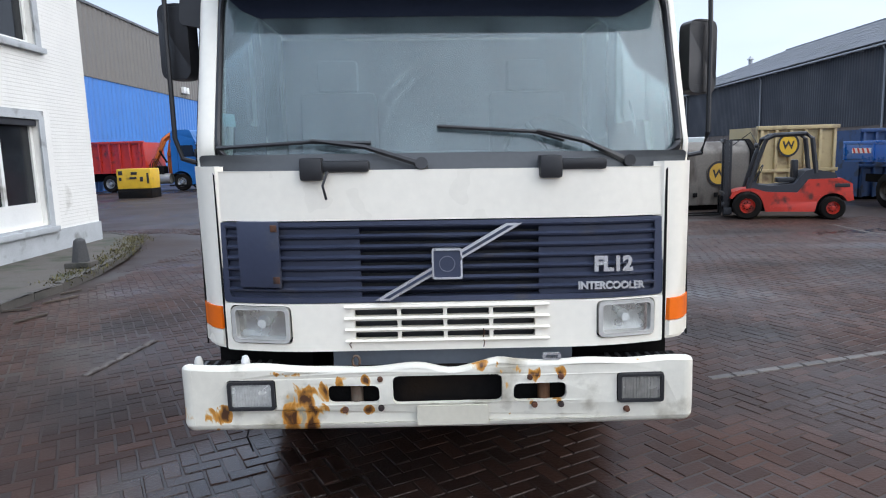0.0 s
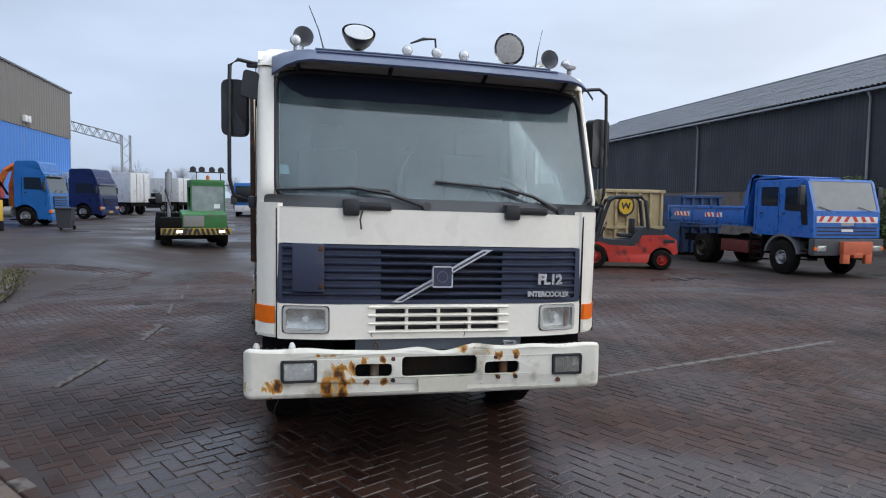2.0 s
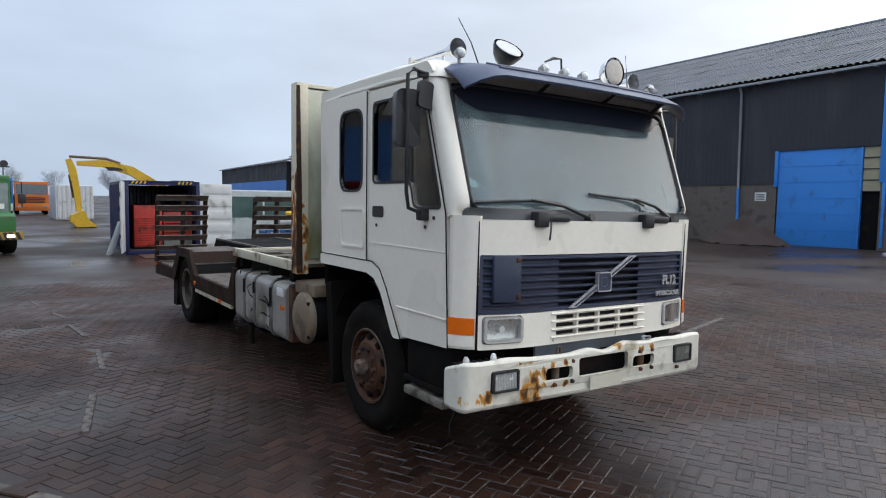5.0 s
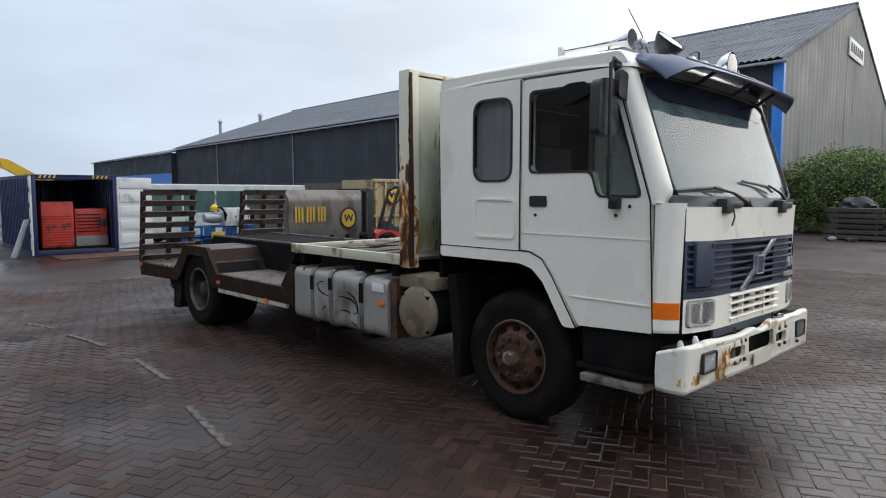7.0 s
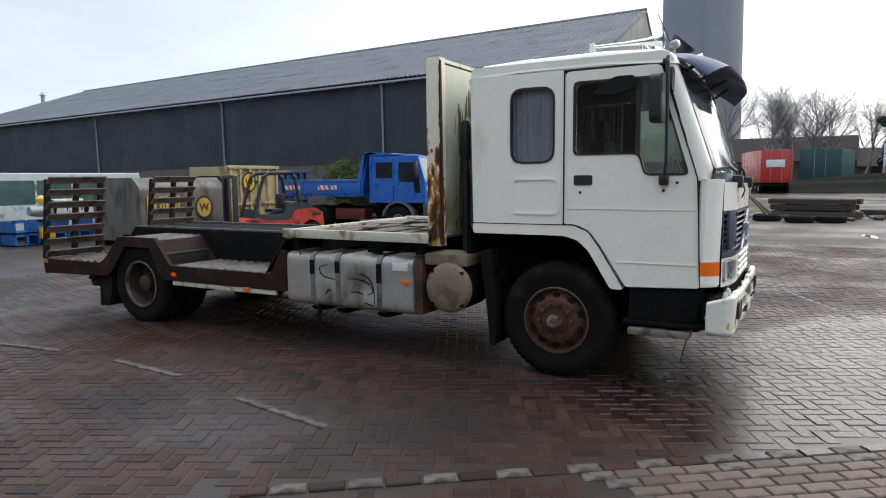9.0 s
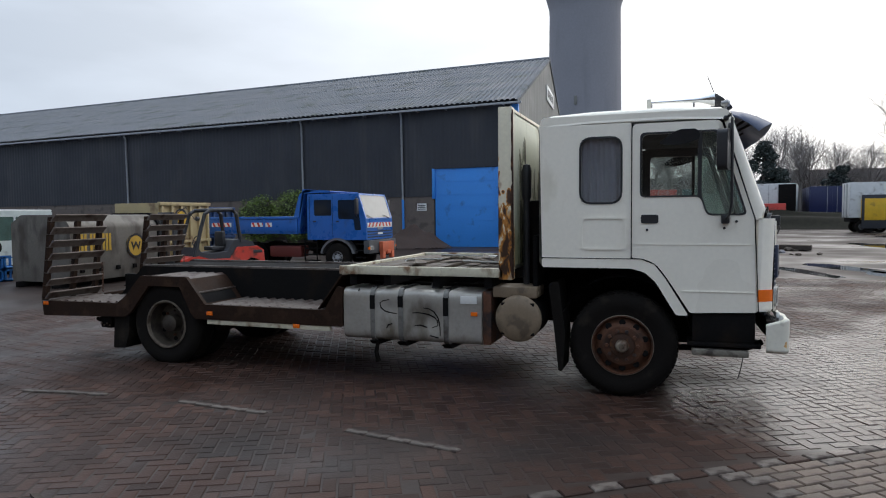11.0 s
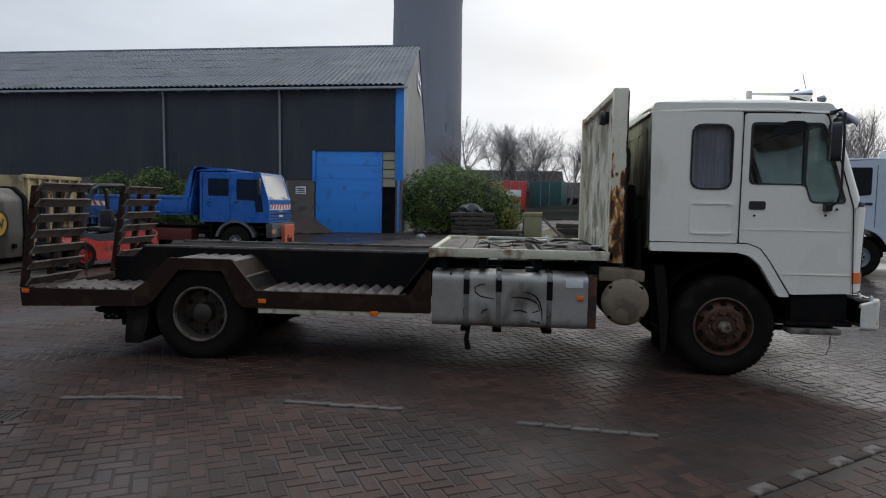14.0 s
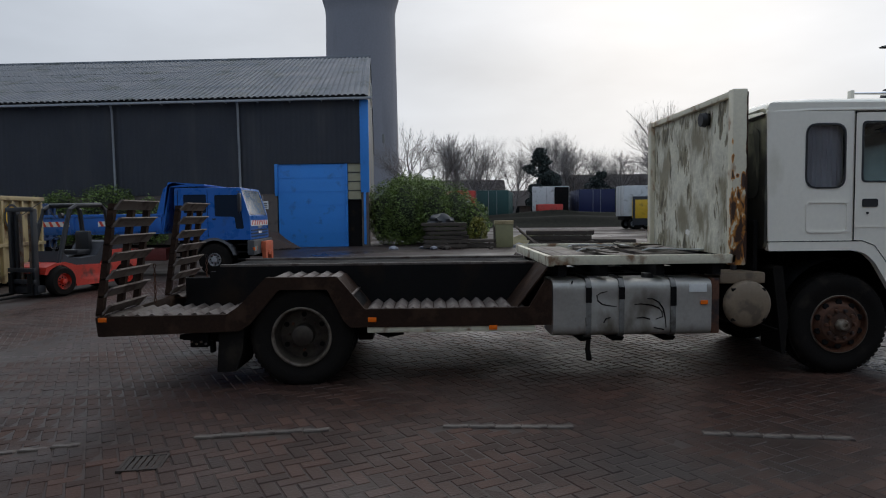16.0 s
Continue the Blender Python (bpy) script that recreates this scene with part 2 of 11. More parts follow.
CAB_WHITE = mat("cab_white", (0.90, 0.85, 0.735), 0.34, var=0.05, scale=1.2, fine=25, bump=0.02, stain=(0.66, 0.61, 0.47), stain_amt=0.2, stain_scale=1.6, stain_stretch=0.4, coat=0.15)
RUST_WHITE = mat("rusty_white", (0.76, 0.725, 0.62), 0.42, var=0.08, fine=30, bump=0.1, stain=(0.36, 0.32, 0.24), stain_amt=0.34, stain_scale=5)
_o = Vector((0.19, 6.5, 0.0))
rust_blobs(RUST_WHITE, [(x - _o.x, 3.17 - _o.y, z, r, st) for x, z, r, st in (
    (-0.56, 0.785, 0.05, 0.35), (-0.50, 0.775, 0.07, 0.3), (-0.49, 0.705, 0.055, 1.3), (-0.455, 0.65, 0.085, 1.3), (-0.50, 0.57, 0.07, 1.5), (-0.43, 0.545, 0.05, 1.4), (-0.385, 0.605, 0.05, 0.9),
    (-0.355, 0.70, 0.04, 1.5), (-0.28, 0.735, 0.035, 1.3), (-0.165, 0.745, 0.035, 1.0), (-0.28, 0.60, 0.035, 1.4), (-0.165, 0.60, 0.03, 1.0), (-0.965, 0.59, 0.06, 1.1), (-0.89, 0.59, 0.05, 1.3), (-0.815, 0.60, 0.045, 1.3),
    (0.36, 0.79, 0.07, 0.5), (0.475, 0.765, 0.055, 0.7), (0.57, 0.745, 0.045, 1.2), (0.69, 0.745, 0.04, 1.0), (0.57, 0.61, 0.03, 1.0), (0.69, 0.61, 0.03, 1.0), (0.465, 0.56, 0.025, 2.0), (0.455, 0.69, 0.02, 3.0), (1.05, 0.79, 0.025, 0.6), (-0.85, 0.525, 0.02, 1.0))])
DECK_WHITE = mat("weathered_white", (0.62, 0.58, 0.44), 0.6, var=0.15, fine=30, bump=0.2, stain=(0.22, 0.13, 0.07), stain_amt=0.42, stain_scale=6)
GRILLE = mat("grille_blue_grey", (0.040, 0.049, 0.084), 0.42, var=0.15, bump=0.04, stain=(0.07, 0.07, 0.08), stain_amt=0.25, stain_scale=5)
VISOR_BLUE = mat("visor_blue", (0.046, 0.064, 0.120), 0.45, var=0.12, bump=0.02, coat=0.15)
BLACK_PL = mat("black_plastic", (0.02, 0.02, 0.022), 0.45, var=0.2, bump=0.05)
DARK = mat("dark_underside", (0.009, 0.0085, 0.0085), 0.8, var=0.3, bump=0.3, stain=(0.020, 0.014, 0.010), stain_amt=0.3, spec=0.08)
RUBBER = mat("tyre_rubber", (0.0105, 0.0090, 0.0078), 0.85, var=0.25, fine=60, bump=0.25, stain=(0.026, 0.021, 0.016), stain_amt=0.3, stain_scale=4, spec=0.10)
RUST = mat("rust_brown", (0.105, 0.042, 0.021), 0.8, var=0.4, scale=6, fine=60, bump=0.4, stain=(0.03, 0.02, 0.018), stain_amt=0.5, stain_scale=7)
RUST_EDGE = mat("flaking_rust", (0.048, 0.021, 0.011), 0.85, var=0.5, scale=9, fine=70, bump=0.6, stain=(0.15, 0.06, 0.02), stain_amt=0.35, stain_scale=12)
FRONT_RIM = mat("front_rim_rust", (0.100, 0.042, 0.022), 0.7, var=0.4, scale=5, fine=50, bump=0.3, stain=(0.035, 0.020, 0.014), stain_amt=0.5, stain_scale=5, spec=0.3)
HUB = mat("hub_steel", (0.13, 0.10, 0.075), 0.6, metal=0.2, var=0.35, fine=50, bump=0.2, stain=(0.11, 0.05, 0.022), stain_amt=0.5, stain_scale=8)
RIM = mat("rim_grey", (0.055, 0.044, 0.032), 0.55, metal=0.25, var=0.35, bump=0.2, stain=(0.028, 0.02, 0.015), stain_amt=0.5, stain_scale=6)
ALU = mat("tank_alu", (0.40, 0.380, 0.340), 0.45, metal=0.45, var=0.15, scale=2, fine=30, bump=0.06, stain=(0.15, 0.13, 0.10), stain_amt=0.40, stain_scale=3, stain_stretch=0.5)
CHROME = mat("chrome", (0.8, 0.8, 0.8), 0.12, metal=1.0, var=0.08, bump=0.0, rough_var=0.05)
BED_BROWN = mat("bed_brown", (0.026, 0.0140, 0.0090), 0.7, var=0.35, scale=4, fine=40, bump=0.3, stain=(0.050, 0.028, 0.017), stain_amt=0.36, stain_scale=5, spec=0.12)
CLEAT = mat("cleat_grey", (0.115, 0.095, 0.082), 0.65, metal=0.1, var=0.3, fine=40, bump=0.25, stain=(0.05, 0.03, 0.024), stain_amt=0.45, stain_scale=7)
ORANGE = mat("amber_lens", (0.85, 0.16, 0.008), 0.2, var=0.08, bump=0.02)
CLEAR_LENS = mat("lamp_lens", (0.45, 0.46, 0.44), 0.16, metal=0.45, var=0.2, fine=60, bump=0.05, coat=0.6)
LENS_DIM = mat("lamp_lens_dim", (0.30, 0.29, 0.27), 0.22, metal=0.35, var=0.25, fine=60, bump=0.05, coat=0.4)
CREAM = mat("cream_cap", (0.215, 0.160, 0.105), 0.6, var=0.15, bump=0.1, stain=(0.12, 0.09, 0.06), stain_amt=0.38, stain_scale=7)
WOOD = mat("deck_boards", (0.125, 0.100, 0.074), 0.7, var=0.3, scale=4, fine=50, bump=0.3, stain=(0.07, 0.05, 0.04), stain_amt=0.45, stain_scale=5, spread=0.25)
SILVER = mat("badge_silver", (0.75, 0.75, 0.76), 0.25, metal=0.7, var=0.05, bump=0)
SEAT = mat("seat_cloth", (0.05, 0.055, 0.07), 0.9, var=0.2, bump=0.2)
CURTAIN = mat("curtain_cloth", (0.60, 0.57, 0.62), 0.9, var=0.2, bump=0.2)
STICKER = mat("sticker", (0.55, 0.75, 0.72), 0.5, var=0.05, bump=0)
MUCK_BOARD = mat("headboard_panel", (0.66, 0.62, 0.49), 0.6, var=0.25, scale=4, fine=30, bump=0.4, stain=(0.30, 0.26, 0.175), stain_amt=0.48, stain_scale=4.5, stain_stretch=0.45)
rust_blobs(MUCK_BOARD, [(x - 0.19, 5.71 - 6.5, z, r, st) for x, z, r, st in (
    (-0.9, 2.0, 0.22, 3.5), (-0.88, 1.4, 0.3, 1.4), (-0.35, 2.60, 0.16, 0.8), (-0.3, 2.3, 0.12, 2.4), (0.2, 1.25, 0.5, 0.35), (1.0, 1.3, 0.4, 0.5), (0.75, 2.1, 0.12, 3.5), (1.25, 2.0, 0.14, 4.0), (0.15, 1.9, 0.10, 3.0), (0.5, 1.6, 0.10, 2.5), (-0.6, 1.75, 0.12, 2.5), (0.1, 2.62, 0.5, 0.4), (0.9, 2.6, 0.5, 0.4), (-0.75, 2.55, 0.3, 0.8), (0.35, 2.3, 0.3, 1.2), (1.0, 1.75, 0.3, 1.4))],
    rust=(0.27, 0.23, 0.145), deep=(0.08, 0.066, 0.042), halo=(0.44, 0.39, 0.265), power=0.7, flat=0.3, runs=0.3)
# real dust film, its teal tint also standing for the reflected sky
SCREEN = glass("windscreen_glass", (0.64, 0.75, 0.77), 0.17, (0.41, 0.50, 0.52), [(0.32 - 0.19, 3.4 - 6.5, 1.78)], 1.75)
LAMP_GLASS = glass("lamp_glass", (0.95, 0.96, 0.96), 0.04, (0.45, 0.44, 0.40))
PANE_DUSTY = glass("dusty_side_glass", (0.86, 0.9, 0.88), 0.08, (0.55, 0.60, 0.58))
# thin greenish film stands for the backlit windscreen seen through this pane
PANE_GREEN = glass("quarter_glass", (0.86, 0.92, 0.88), 0.12, (0.50, 0.56, 0.52))
PANE = glass("side_glass", (0.88, 0.91, 0.91), 0.0)
DARK_PANE = mat("dark_pane", (0.014, 0.016, 0.019), 0.06, var=0.1, bump=0.0, spec=0.35)
PAVER = mat("paver", (0.045, 0.0225, 0.0158), 0.53, var=0.28, scale=0.8, fine=50, bump=0.35, stain=(0.024, 0.0165, 0.014), stain_amt=0.42, stain_scale=0.5, rough_var=0.24, spread=0.4, spec=0.2)


def wetted(m, spots, rough=0.2, amount=0.5, scale=0.4):
    """Patches of wet on a paving: darker and glossier, in broad uneven shapes over the whole yard and round given spots (x, y, radius)."""
    nt = m.node_tree
    n, L = nt.nodes.new, nt.links.new
    b = nt.nodes["Principled BSDF"]
    geo = n("ShaderNodeNewGeometry")
    nz = n("ShaderNodeTexNoise")
    nz.inputs["Scale"].default_value, nz.inputs["Detail"].default_value = scale, 5
    L(geo.outputs["Position"], nz.inputs[0])
    value = nz.outputs["Fac"]
    for x, y, r in spots:
        ds = n("ShaderNodeVectorMath")
        ds.operation = "DISTANCE"
        ds.inputs[1].default_value = (x, y, 0)
        L(geo.outputs["Position"], ds.inputs[0])
        fall = n("ShaderNodeMapRange")
        fall.interpolation_type = "SMOOTHSTEP"
        fall.inputs["From Min"].default_value, fall.inputs["From Max"].default_value = 0.0, r
        fall.inputs["To Min"].default_value, fall.inputs["To Max"].default_value = 0.36, 0.0
        L(ds.outputs["Value"], fall.inputs["Value"])
        add = n("ShaderNodeMath")
        add.operation = "ADD"
        L(value, add.inputs[0])
        L(fall.outputs[0], add.inputs[1])
        value = add.outputs[0]
    mask = n("ShaderNodeMapRange")
    mask.interpolation_type = "SMOOTHSTEP"
    mask.inputs["From Min"].default_value, mask.inputs["From Max"].default_value = 0.54, 0.72
    mask.inputs["To Max"].default_value = amount
    L(value, mask.inputs["Value"])
    for sock, wet in (("Roughness", rough), ("Specular IOR Level", 0.6)):
        mix = n("ShaderNodeMix")
        if b.inputs[sock].links:
            L(b.inputs[sock].links[0].from_socket, mix.inputs["A"])
        else:
            mix.inputs["A"].default_value = b.inputs[sock].default_value
        mix.inputs["B"].default_value = wet
        L(mask.outputs[0], mix.inputs["Factor"])
        L(mix.outputs["Result"], b.inputs[sock])
    dark = n("ShaderNodeMix")
    dark.data_type, dark.blend_type = "RGBA", "MULTIPLY"
    dark.inputs["B"].default_value = (0.6, 0.58, 0.56, 1)
    L(b.inputs["Base Color"].links[0].from_socket, dark.inputs["A"])
    L(mask.outputs[0], dark.inputs["Factor"])
    L(dark.outputs["Result"], b.inputs["Base Color"])


WET_SPOTS = [(1.6, 1.8, 2.6), (4.2, 0.0, 3.0), (-0.9, 2.7, 1.6), (-1.1, 3.6, 1.4), (7.5, -2.5, 4.0)]
wetted(PAVER, WET_SPOTS, 0.2, 0.8)
PAVER_WHITE = mat("paver_white", (0.110, 0.092, 0.078), 0.6, var=0.25, scale=6, fine=60, bump=0.25, stain=(0.05, 0.036, 0.030), stain_amt=0.5, stain_scale=9, spread=0.25, spec=0.3)
GROUND = mat("yard_ground", (0.036, 0.0245, 0.0200), 0.52, var=0.35, scale=0.25, fine=8, bump=0.35, stain=(0.062, 0.053, 0.047), stain_amt=0.32, stain_scale=0.35, rough_var=0.3, spec=0.24)
wetted(GROUND, WET_SPOTS, 0.2, 0.55, 0.22)
SLAB_GREY = mat("pavement_slab", (0.095, 0.082, 0.068), 0.85, var=0.3, fine=40, bump=0.25, stain=(0.04, 0.045, 0.025), stain_amt=0.42, stain_scale=2, spread=0.15)
KERB = mat("kerb_stone", (0.085, 0.076, 0.065), 0.85, var=0.3, fine=40, bump=0.3, stain=(0.035, 0.035, 0.028), stain_amt=0.45)
WALL_WHITE = mat("white_brickwork", (0.78, 0.77, 0.72), 0.7, var=0.06, scale=1.5, fine=18, bump=0.2, stain=(0.45, 0.43, 0.38), stain_amt=0.12, stain_scale=1.5)
PLINTH = mat("grey_plinth", (0.42, 0.44, 0.45), 0.75, var=0.15, bump=0.2, stain=(0.15, 0.15, 0.13), stain_amt=0.3)
FRAME_WHITE = mat("frame_white", (0.75, 0.75, 0.72), 0.45, var=0.08, bump=0.05, stain=(0.35, 0.33, 0.29), stain_amt=0.2)
CLAD_DARK = mat("dark_cladding", (0.030, 0.032, 0.039), 0.65, var=0.15, scale=0.5, fine=10, bump=0.1, stain=(0.046, 0.045, 0.048), stain_amt=0.3, stain_scale=0.6, stain_stretch=0.2)
CLAD_GREY = mat("grey_cladding", (0.20, 0.20, 0.185), 0.65, var=0.15, scale=0.5, fine=10, bump=0.1, stain=(0.11, 0.105, 0.09), stain_amt=0.35, stain_scale=0.8, stain_stretch=0.15)
ROOFING = mat("roof_sheets", (0.125, 0.135, 0.15), 0.75, var=0.18, scale=0.6, fine=12, bump=0.15, stain=(0.08, 0.09, 0.085), stain_amt=0.35, stain_scale=0.7)
BLUE_PAINT = mat("blue_paint", (0.04, 0.25, 0.70), 0.5, var=0.08, scale=0.6, fine=15, bump=0.05, stain=(0.035, 0.15, 0.42), stain_amt=0.25)
BLUE_CLAD = mat("blue_cladding", (0.06, 0.20, 0.55), 0.55, var=0.1, scale=0.4, fine=10, bump=0.05)
TAN_CLAD = mat("upper_cladding", (0.17, 0.16, 0.145), 0.65, var=0.12, scale=0.4, fine=10, bump=0.05)
BRICK = mat("brown_brick", (0.17, 0.135, 0.115), 0.8, var=0.3, scale=2, fine=40, bump=0.4, stain=(0.09, 0.075, 0.065), stain_amt=0.4, spread=0.25)
# the bluish grey partly stands for haze over the far tower
CONCRETE = mat("tower_concrete", (0.25, 0.25, 0.275), 0.85, var=0.1, scale=0.1, fine=2, bump=0.2, stain=(0.20, 0.20, 0.22), stain_amt=0.4, stain_scale=0.15, stain_stretch=0.2)
GALV = mat("galvanised", (0.34, 0.35, 0.36), 0.5, metal=0.4, var=0.15, bump=0.05)
LEAF = mat("hedge_leaf", (0.125, 0.180, 0.036), 0.5, var=0.45, scale=1.2, bump=0.0, spread=0.6)
LEAF_DARK = mat("conifer_needle", (0.034, 0.047, 0.044), 0.7, var=0.3, scale=3, bump=0.0, spread=0.4)
BARK = mat("bark", (0.10, 0.085, 0.075), 0.9, var=0.3, bump=0.3)
TIMBER = mat("old_timber", (0.075, 0.06, 0.048), 0.85, var=0.35, scale=5, fine=40, bump=0.35, spread=0.4, spec=0.25)

# ---- mesh helpers ----


def box(bm, x0, x1, y0, y1, z0, z1, bev=0.0):
    """An axis-aligned box, with bevelled edges where bev is given."""
    r = bmesh.ops.create_cube(bm, size=1.0)
    for v in r["verts"]:
        v.co = Vector((x0 + (v.co.x + 0.5) * (x1 - x0), y0 + (v.co.y + 0.5) * (y1 - y0), z0 + (v.co.z + 0.5) * (z1 - z0)))
    if bev:
        ed = {e for v in r["verts"] for e in v.link_edges}
        bmesh.ops.bevel(bm, geom=list(ed), offset=bev, segments=2, affect="EDGES", profile=0.6)
    return bm


def cyl(bm, a, b, r, r2=None, seg=20):
    """A cylinder or cone from point a to point b."""
    a, b = Vector(a), Vector(b)
    d = b - a
    m = Matrix.Translation((a + b) / 2) @ d.to_track_quat("Z", "Y").to_matrix().to_4x4()
    bmesh.ops.create_cone(bm, cap_ends=True, segments=seg, radius1=r, radius2=r if r2 is None else r2, depth=d.length, matrix=m)
    return bm


def lathe(bm, centre, axis, prof, seg=32):
    """A turned shape: prof is a list of (along, radius) along the axis 'x', 'y' or 'z'."""
    c = Vector(centre)
    u, v, w = {"x": ((1, 0, 0), (0, 1, 0), (0, 0, 1)), "y": ((0, 1, 0), (1, 0, 0), (0, 0, 1)), "z": ((0, 0, 1), (1, 0, 0), (0, 1, 0))}[axis]
    u, v, w = Vector(u), Vector(v), Vector(w)
    rings = []
    for h, r in prof:
        if r < 1e-5:
            rings.append([bm.verts.new(c + u * h)])
        else:
            rings.append([bm.verts.new(c + u * h + (v * math.cos(2 * math.pi * k / seg) + w * math.sin(2 * math.pi * k / seg)) * r) for k in range(seg)])
    for p, q in zip(rings, rings[1:]):
        for k in range(seg):
            k2 = (k + 1) % seg
            f = [p[k % len(p)], p[k2 % len(p)], q[k2 % len(q)], q[k % len(q)]]
            f = list(dict.fromkeys(f))
            if len(f) > 2:
                bm.faces.new(f)
    return bm


def tube(bm, pts, r, seg=8):
    """A round bar along a line of points."""
    pts = [Vector(p) for p in pts]
    rings = []
    for i, p in enumerate(pts):
        d = (pts[min(i + 1, len(pts) - 1)] - pts[max(i - 1, 0)]).normalized()
        up = Vector((0, 0, 1)) if abs(d.z) < 0.9 else Vector((1, 0, 0))
        s = d.cross(up).normalized()
        t = d.cross(s)
        rr = r[i] if isinstance(r, (list, tuple)) else r
        rings.append([bm.verts.new(p + (s * math.cos(2 * math.pi * k / seg) + t * math.sin(2 * math.pi * k / seg)) * rr) for k in range(seg)])
    for p, q in zip(rings, rings[1:]):
        for k in range(seg):
            bm.faces.new([p[k], p[(k + 1) % seg], q[(k + 1) % seg], q[k]])
    bm.faces.new(rings[0])
    bm.faces.new(rings[-1][::-1])
    return bm


def rounded(pts, r, n=4):
    """The outline pts with its corners rounded by r (one radius, or one for each corner)."""
    out = []
    for i, p in enumerate(pts):
        p, a, b = Vector(p), Vector(pts[i - 1]), Vector(pts[(i + 1) % len(pts)])
        ri = r[i] if isinstance(r, (list, tuple)) else r
        ri = min(ri, (a - p).length * 0.45, (b - p).length * 0.45)
        if ri < 1e-4:
            out.append(tuple(p))
            continue
        s, e = p + (a - p).normalized() * ri, p + (b - p).normalized() * ri
        for k in range(n + 1):
            t = k / n
            out.append(tuple(s * (1 - t) ** 2 + p * 2 * t * (1 - t) + e * t * t))
    return out


def rect(a0, a1, b0, b1):
    return [(a0, b0), (a1, b0), (a1, b1), (a0, b1)]


def slab(bm, outer, holes, put, thick):
    """A plate with holes: outlines in two dimensions, put(u, v, w) places them; w runs from 0 to thick."""
    loops = [outer, *holes]
    tris = tessellate_polygon([[Vector((*p, 0)) for p in lp] for lp in loops])
    flat = [p for lp in loops for p in lp]
    lo = [bm.verts.new(put(u, v, 0)) for u, v in flat]
    hi = [bm.verts.new(put(u, v, thick)) for u, v in flat]
    for a, b, c in tris:
        bm.faces.new((lo[a], lo[b], lo[c]))
        bm.faces.new((hi[c], hi[b], hi[a]))
    k = 0
    for lp in loops:
        for i in range(len(lp)):
            j = (i + 1) % len(lp)
            bm.faces.new((lo[k + i], lo[k + j], hi[k + j], hi[k + i]))
        k += len(lp)
    return bm


def add_mesh(name, bm, material, parent=None, label="", shift=None, smooth=38):
    bmesh.ops.recalc_face_normals(bm, faces=bm.faces)
    if shift is not None:
        bmesh.ops.translate(bm, verts=bm.verts, vec=shift)
    me = bpy.data.meshes.new(name)
    bm.to_mesh(me)
    bm.free()
    if smooth:
        me.polygons.foreach_set("use_smooth", [True] * len(me.polygons))
        me.set_sharp_from_angle(angle=radians(smooth))
    me.materials.append(material)
    ob = new(name, me)
    if parent is not None:
        ob.parent = parent
    if label:
        ob["label"] = label
    return ob


def part(name, bm, material, parent, label=""):
    """One mesh under a thing, in the thing's own space."""
    return add_mesh(name, bm, material, parent, label)


def thing(name, label, category, m=None, group="", kind=""):
    e = new(name)
    e.empty_display_size = 0.3
    if m is not None:
        e.matrix_basis = m
    return tagged(e, label, category, group, kind)


def raw_mesh(name, verts, faces, material, parent=None, smooth=False):
    me = bpy.data.meshes.new(name)
    me.from_pydata(verts, [], faces)
    me.validate()
    me.update()
    if smooth:
        me.polygons.foreach_set("use_smooth", [True] * len(me.polygons))
    me.materials.append(material)
    ob = new(name, me)
    if parent is not None:
        ob.parent = parent
    return ob


def letters(bm_name, text, size, m, material, parent, depth=0.004, label="", bold=0.0):
    """Raised lettering in the built-in font, as a mesh."""
    cu = bpy.data.curves.new(bm_name, "FONT")
    cu.body, cu.size, cu.extrude, cu.offset = text, size, depth, bold
    tmp = bpy.data.objects.new(bm_name, cu)
    scene.collection.objects.link(tmp)
    bpy.context.view_layer.update()
    me = bpy.data.meshes.new_from_object(tmp.evaluated_get(bpy.context.evaluated_depsgraph_get()))
    bpy.data.objects.remove(tmp)
    bpy.data.curves.remove(cu)
    me.name = bm_name
    me.transform(m)
    me.materials.clear()
    me.materials.append(material)
    ob = new(bm_name, me)
    ob.parent = parent
    if label:
        ob["label"] = label
    return ob


B = bmesh.new
G = -0.006  # level of the yard's sheet; the pavers' tops lie at 0

# ---- the large structure ----


def sag(x, y):
    """How far the yard lies lower at a place: it drains towards its middle, before the hangar."""
    def step(q):
        q = min(1.0, max(0.0, q))
        return q * q * (3 - 2 * q)
    return 0.26 * step((y - 9.6) / 5.5) * step((25.5 - x) / 7.0) * step((x + 6.5) / 3.0) * step((62.0 - y) / 20.0)


def build_ground():
    """One sheet to the horizon, gently uneven away from the pavers."""
    xs = [-900, -400, -150, -80, -50] + [-40 + i for i in range(121)] + [90, 110, 150, 250, 500, 900]
    ys = [-900, -400, -150, -80, -50] + [-40 + i for i in range(141)] + [110, 140, 200, 400, 900]
    verts = [(x, y, G - sag(x, y)) for y in ys for x in xs]
    w = len(xs)
    faces = [(j * w + i, j * w + i + 1, (j + 1) * w + i + 1, (j + 1) * w + i) for j in range(len(ys) - 1) for i in range(w - 1)]
    ob = raw_mesh("ground", verts, faces, GROUND)
    tagged(ob, "damp grey-brown yard ground with worn patches and puddles", "ground", kind="structure")


build_ground()


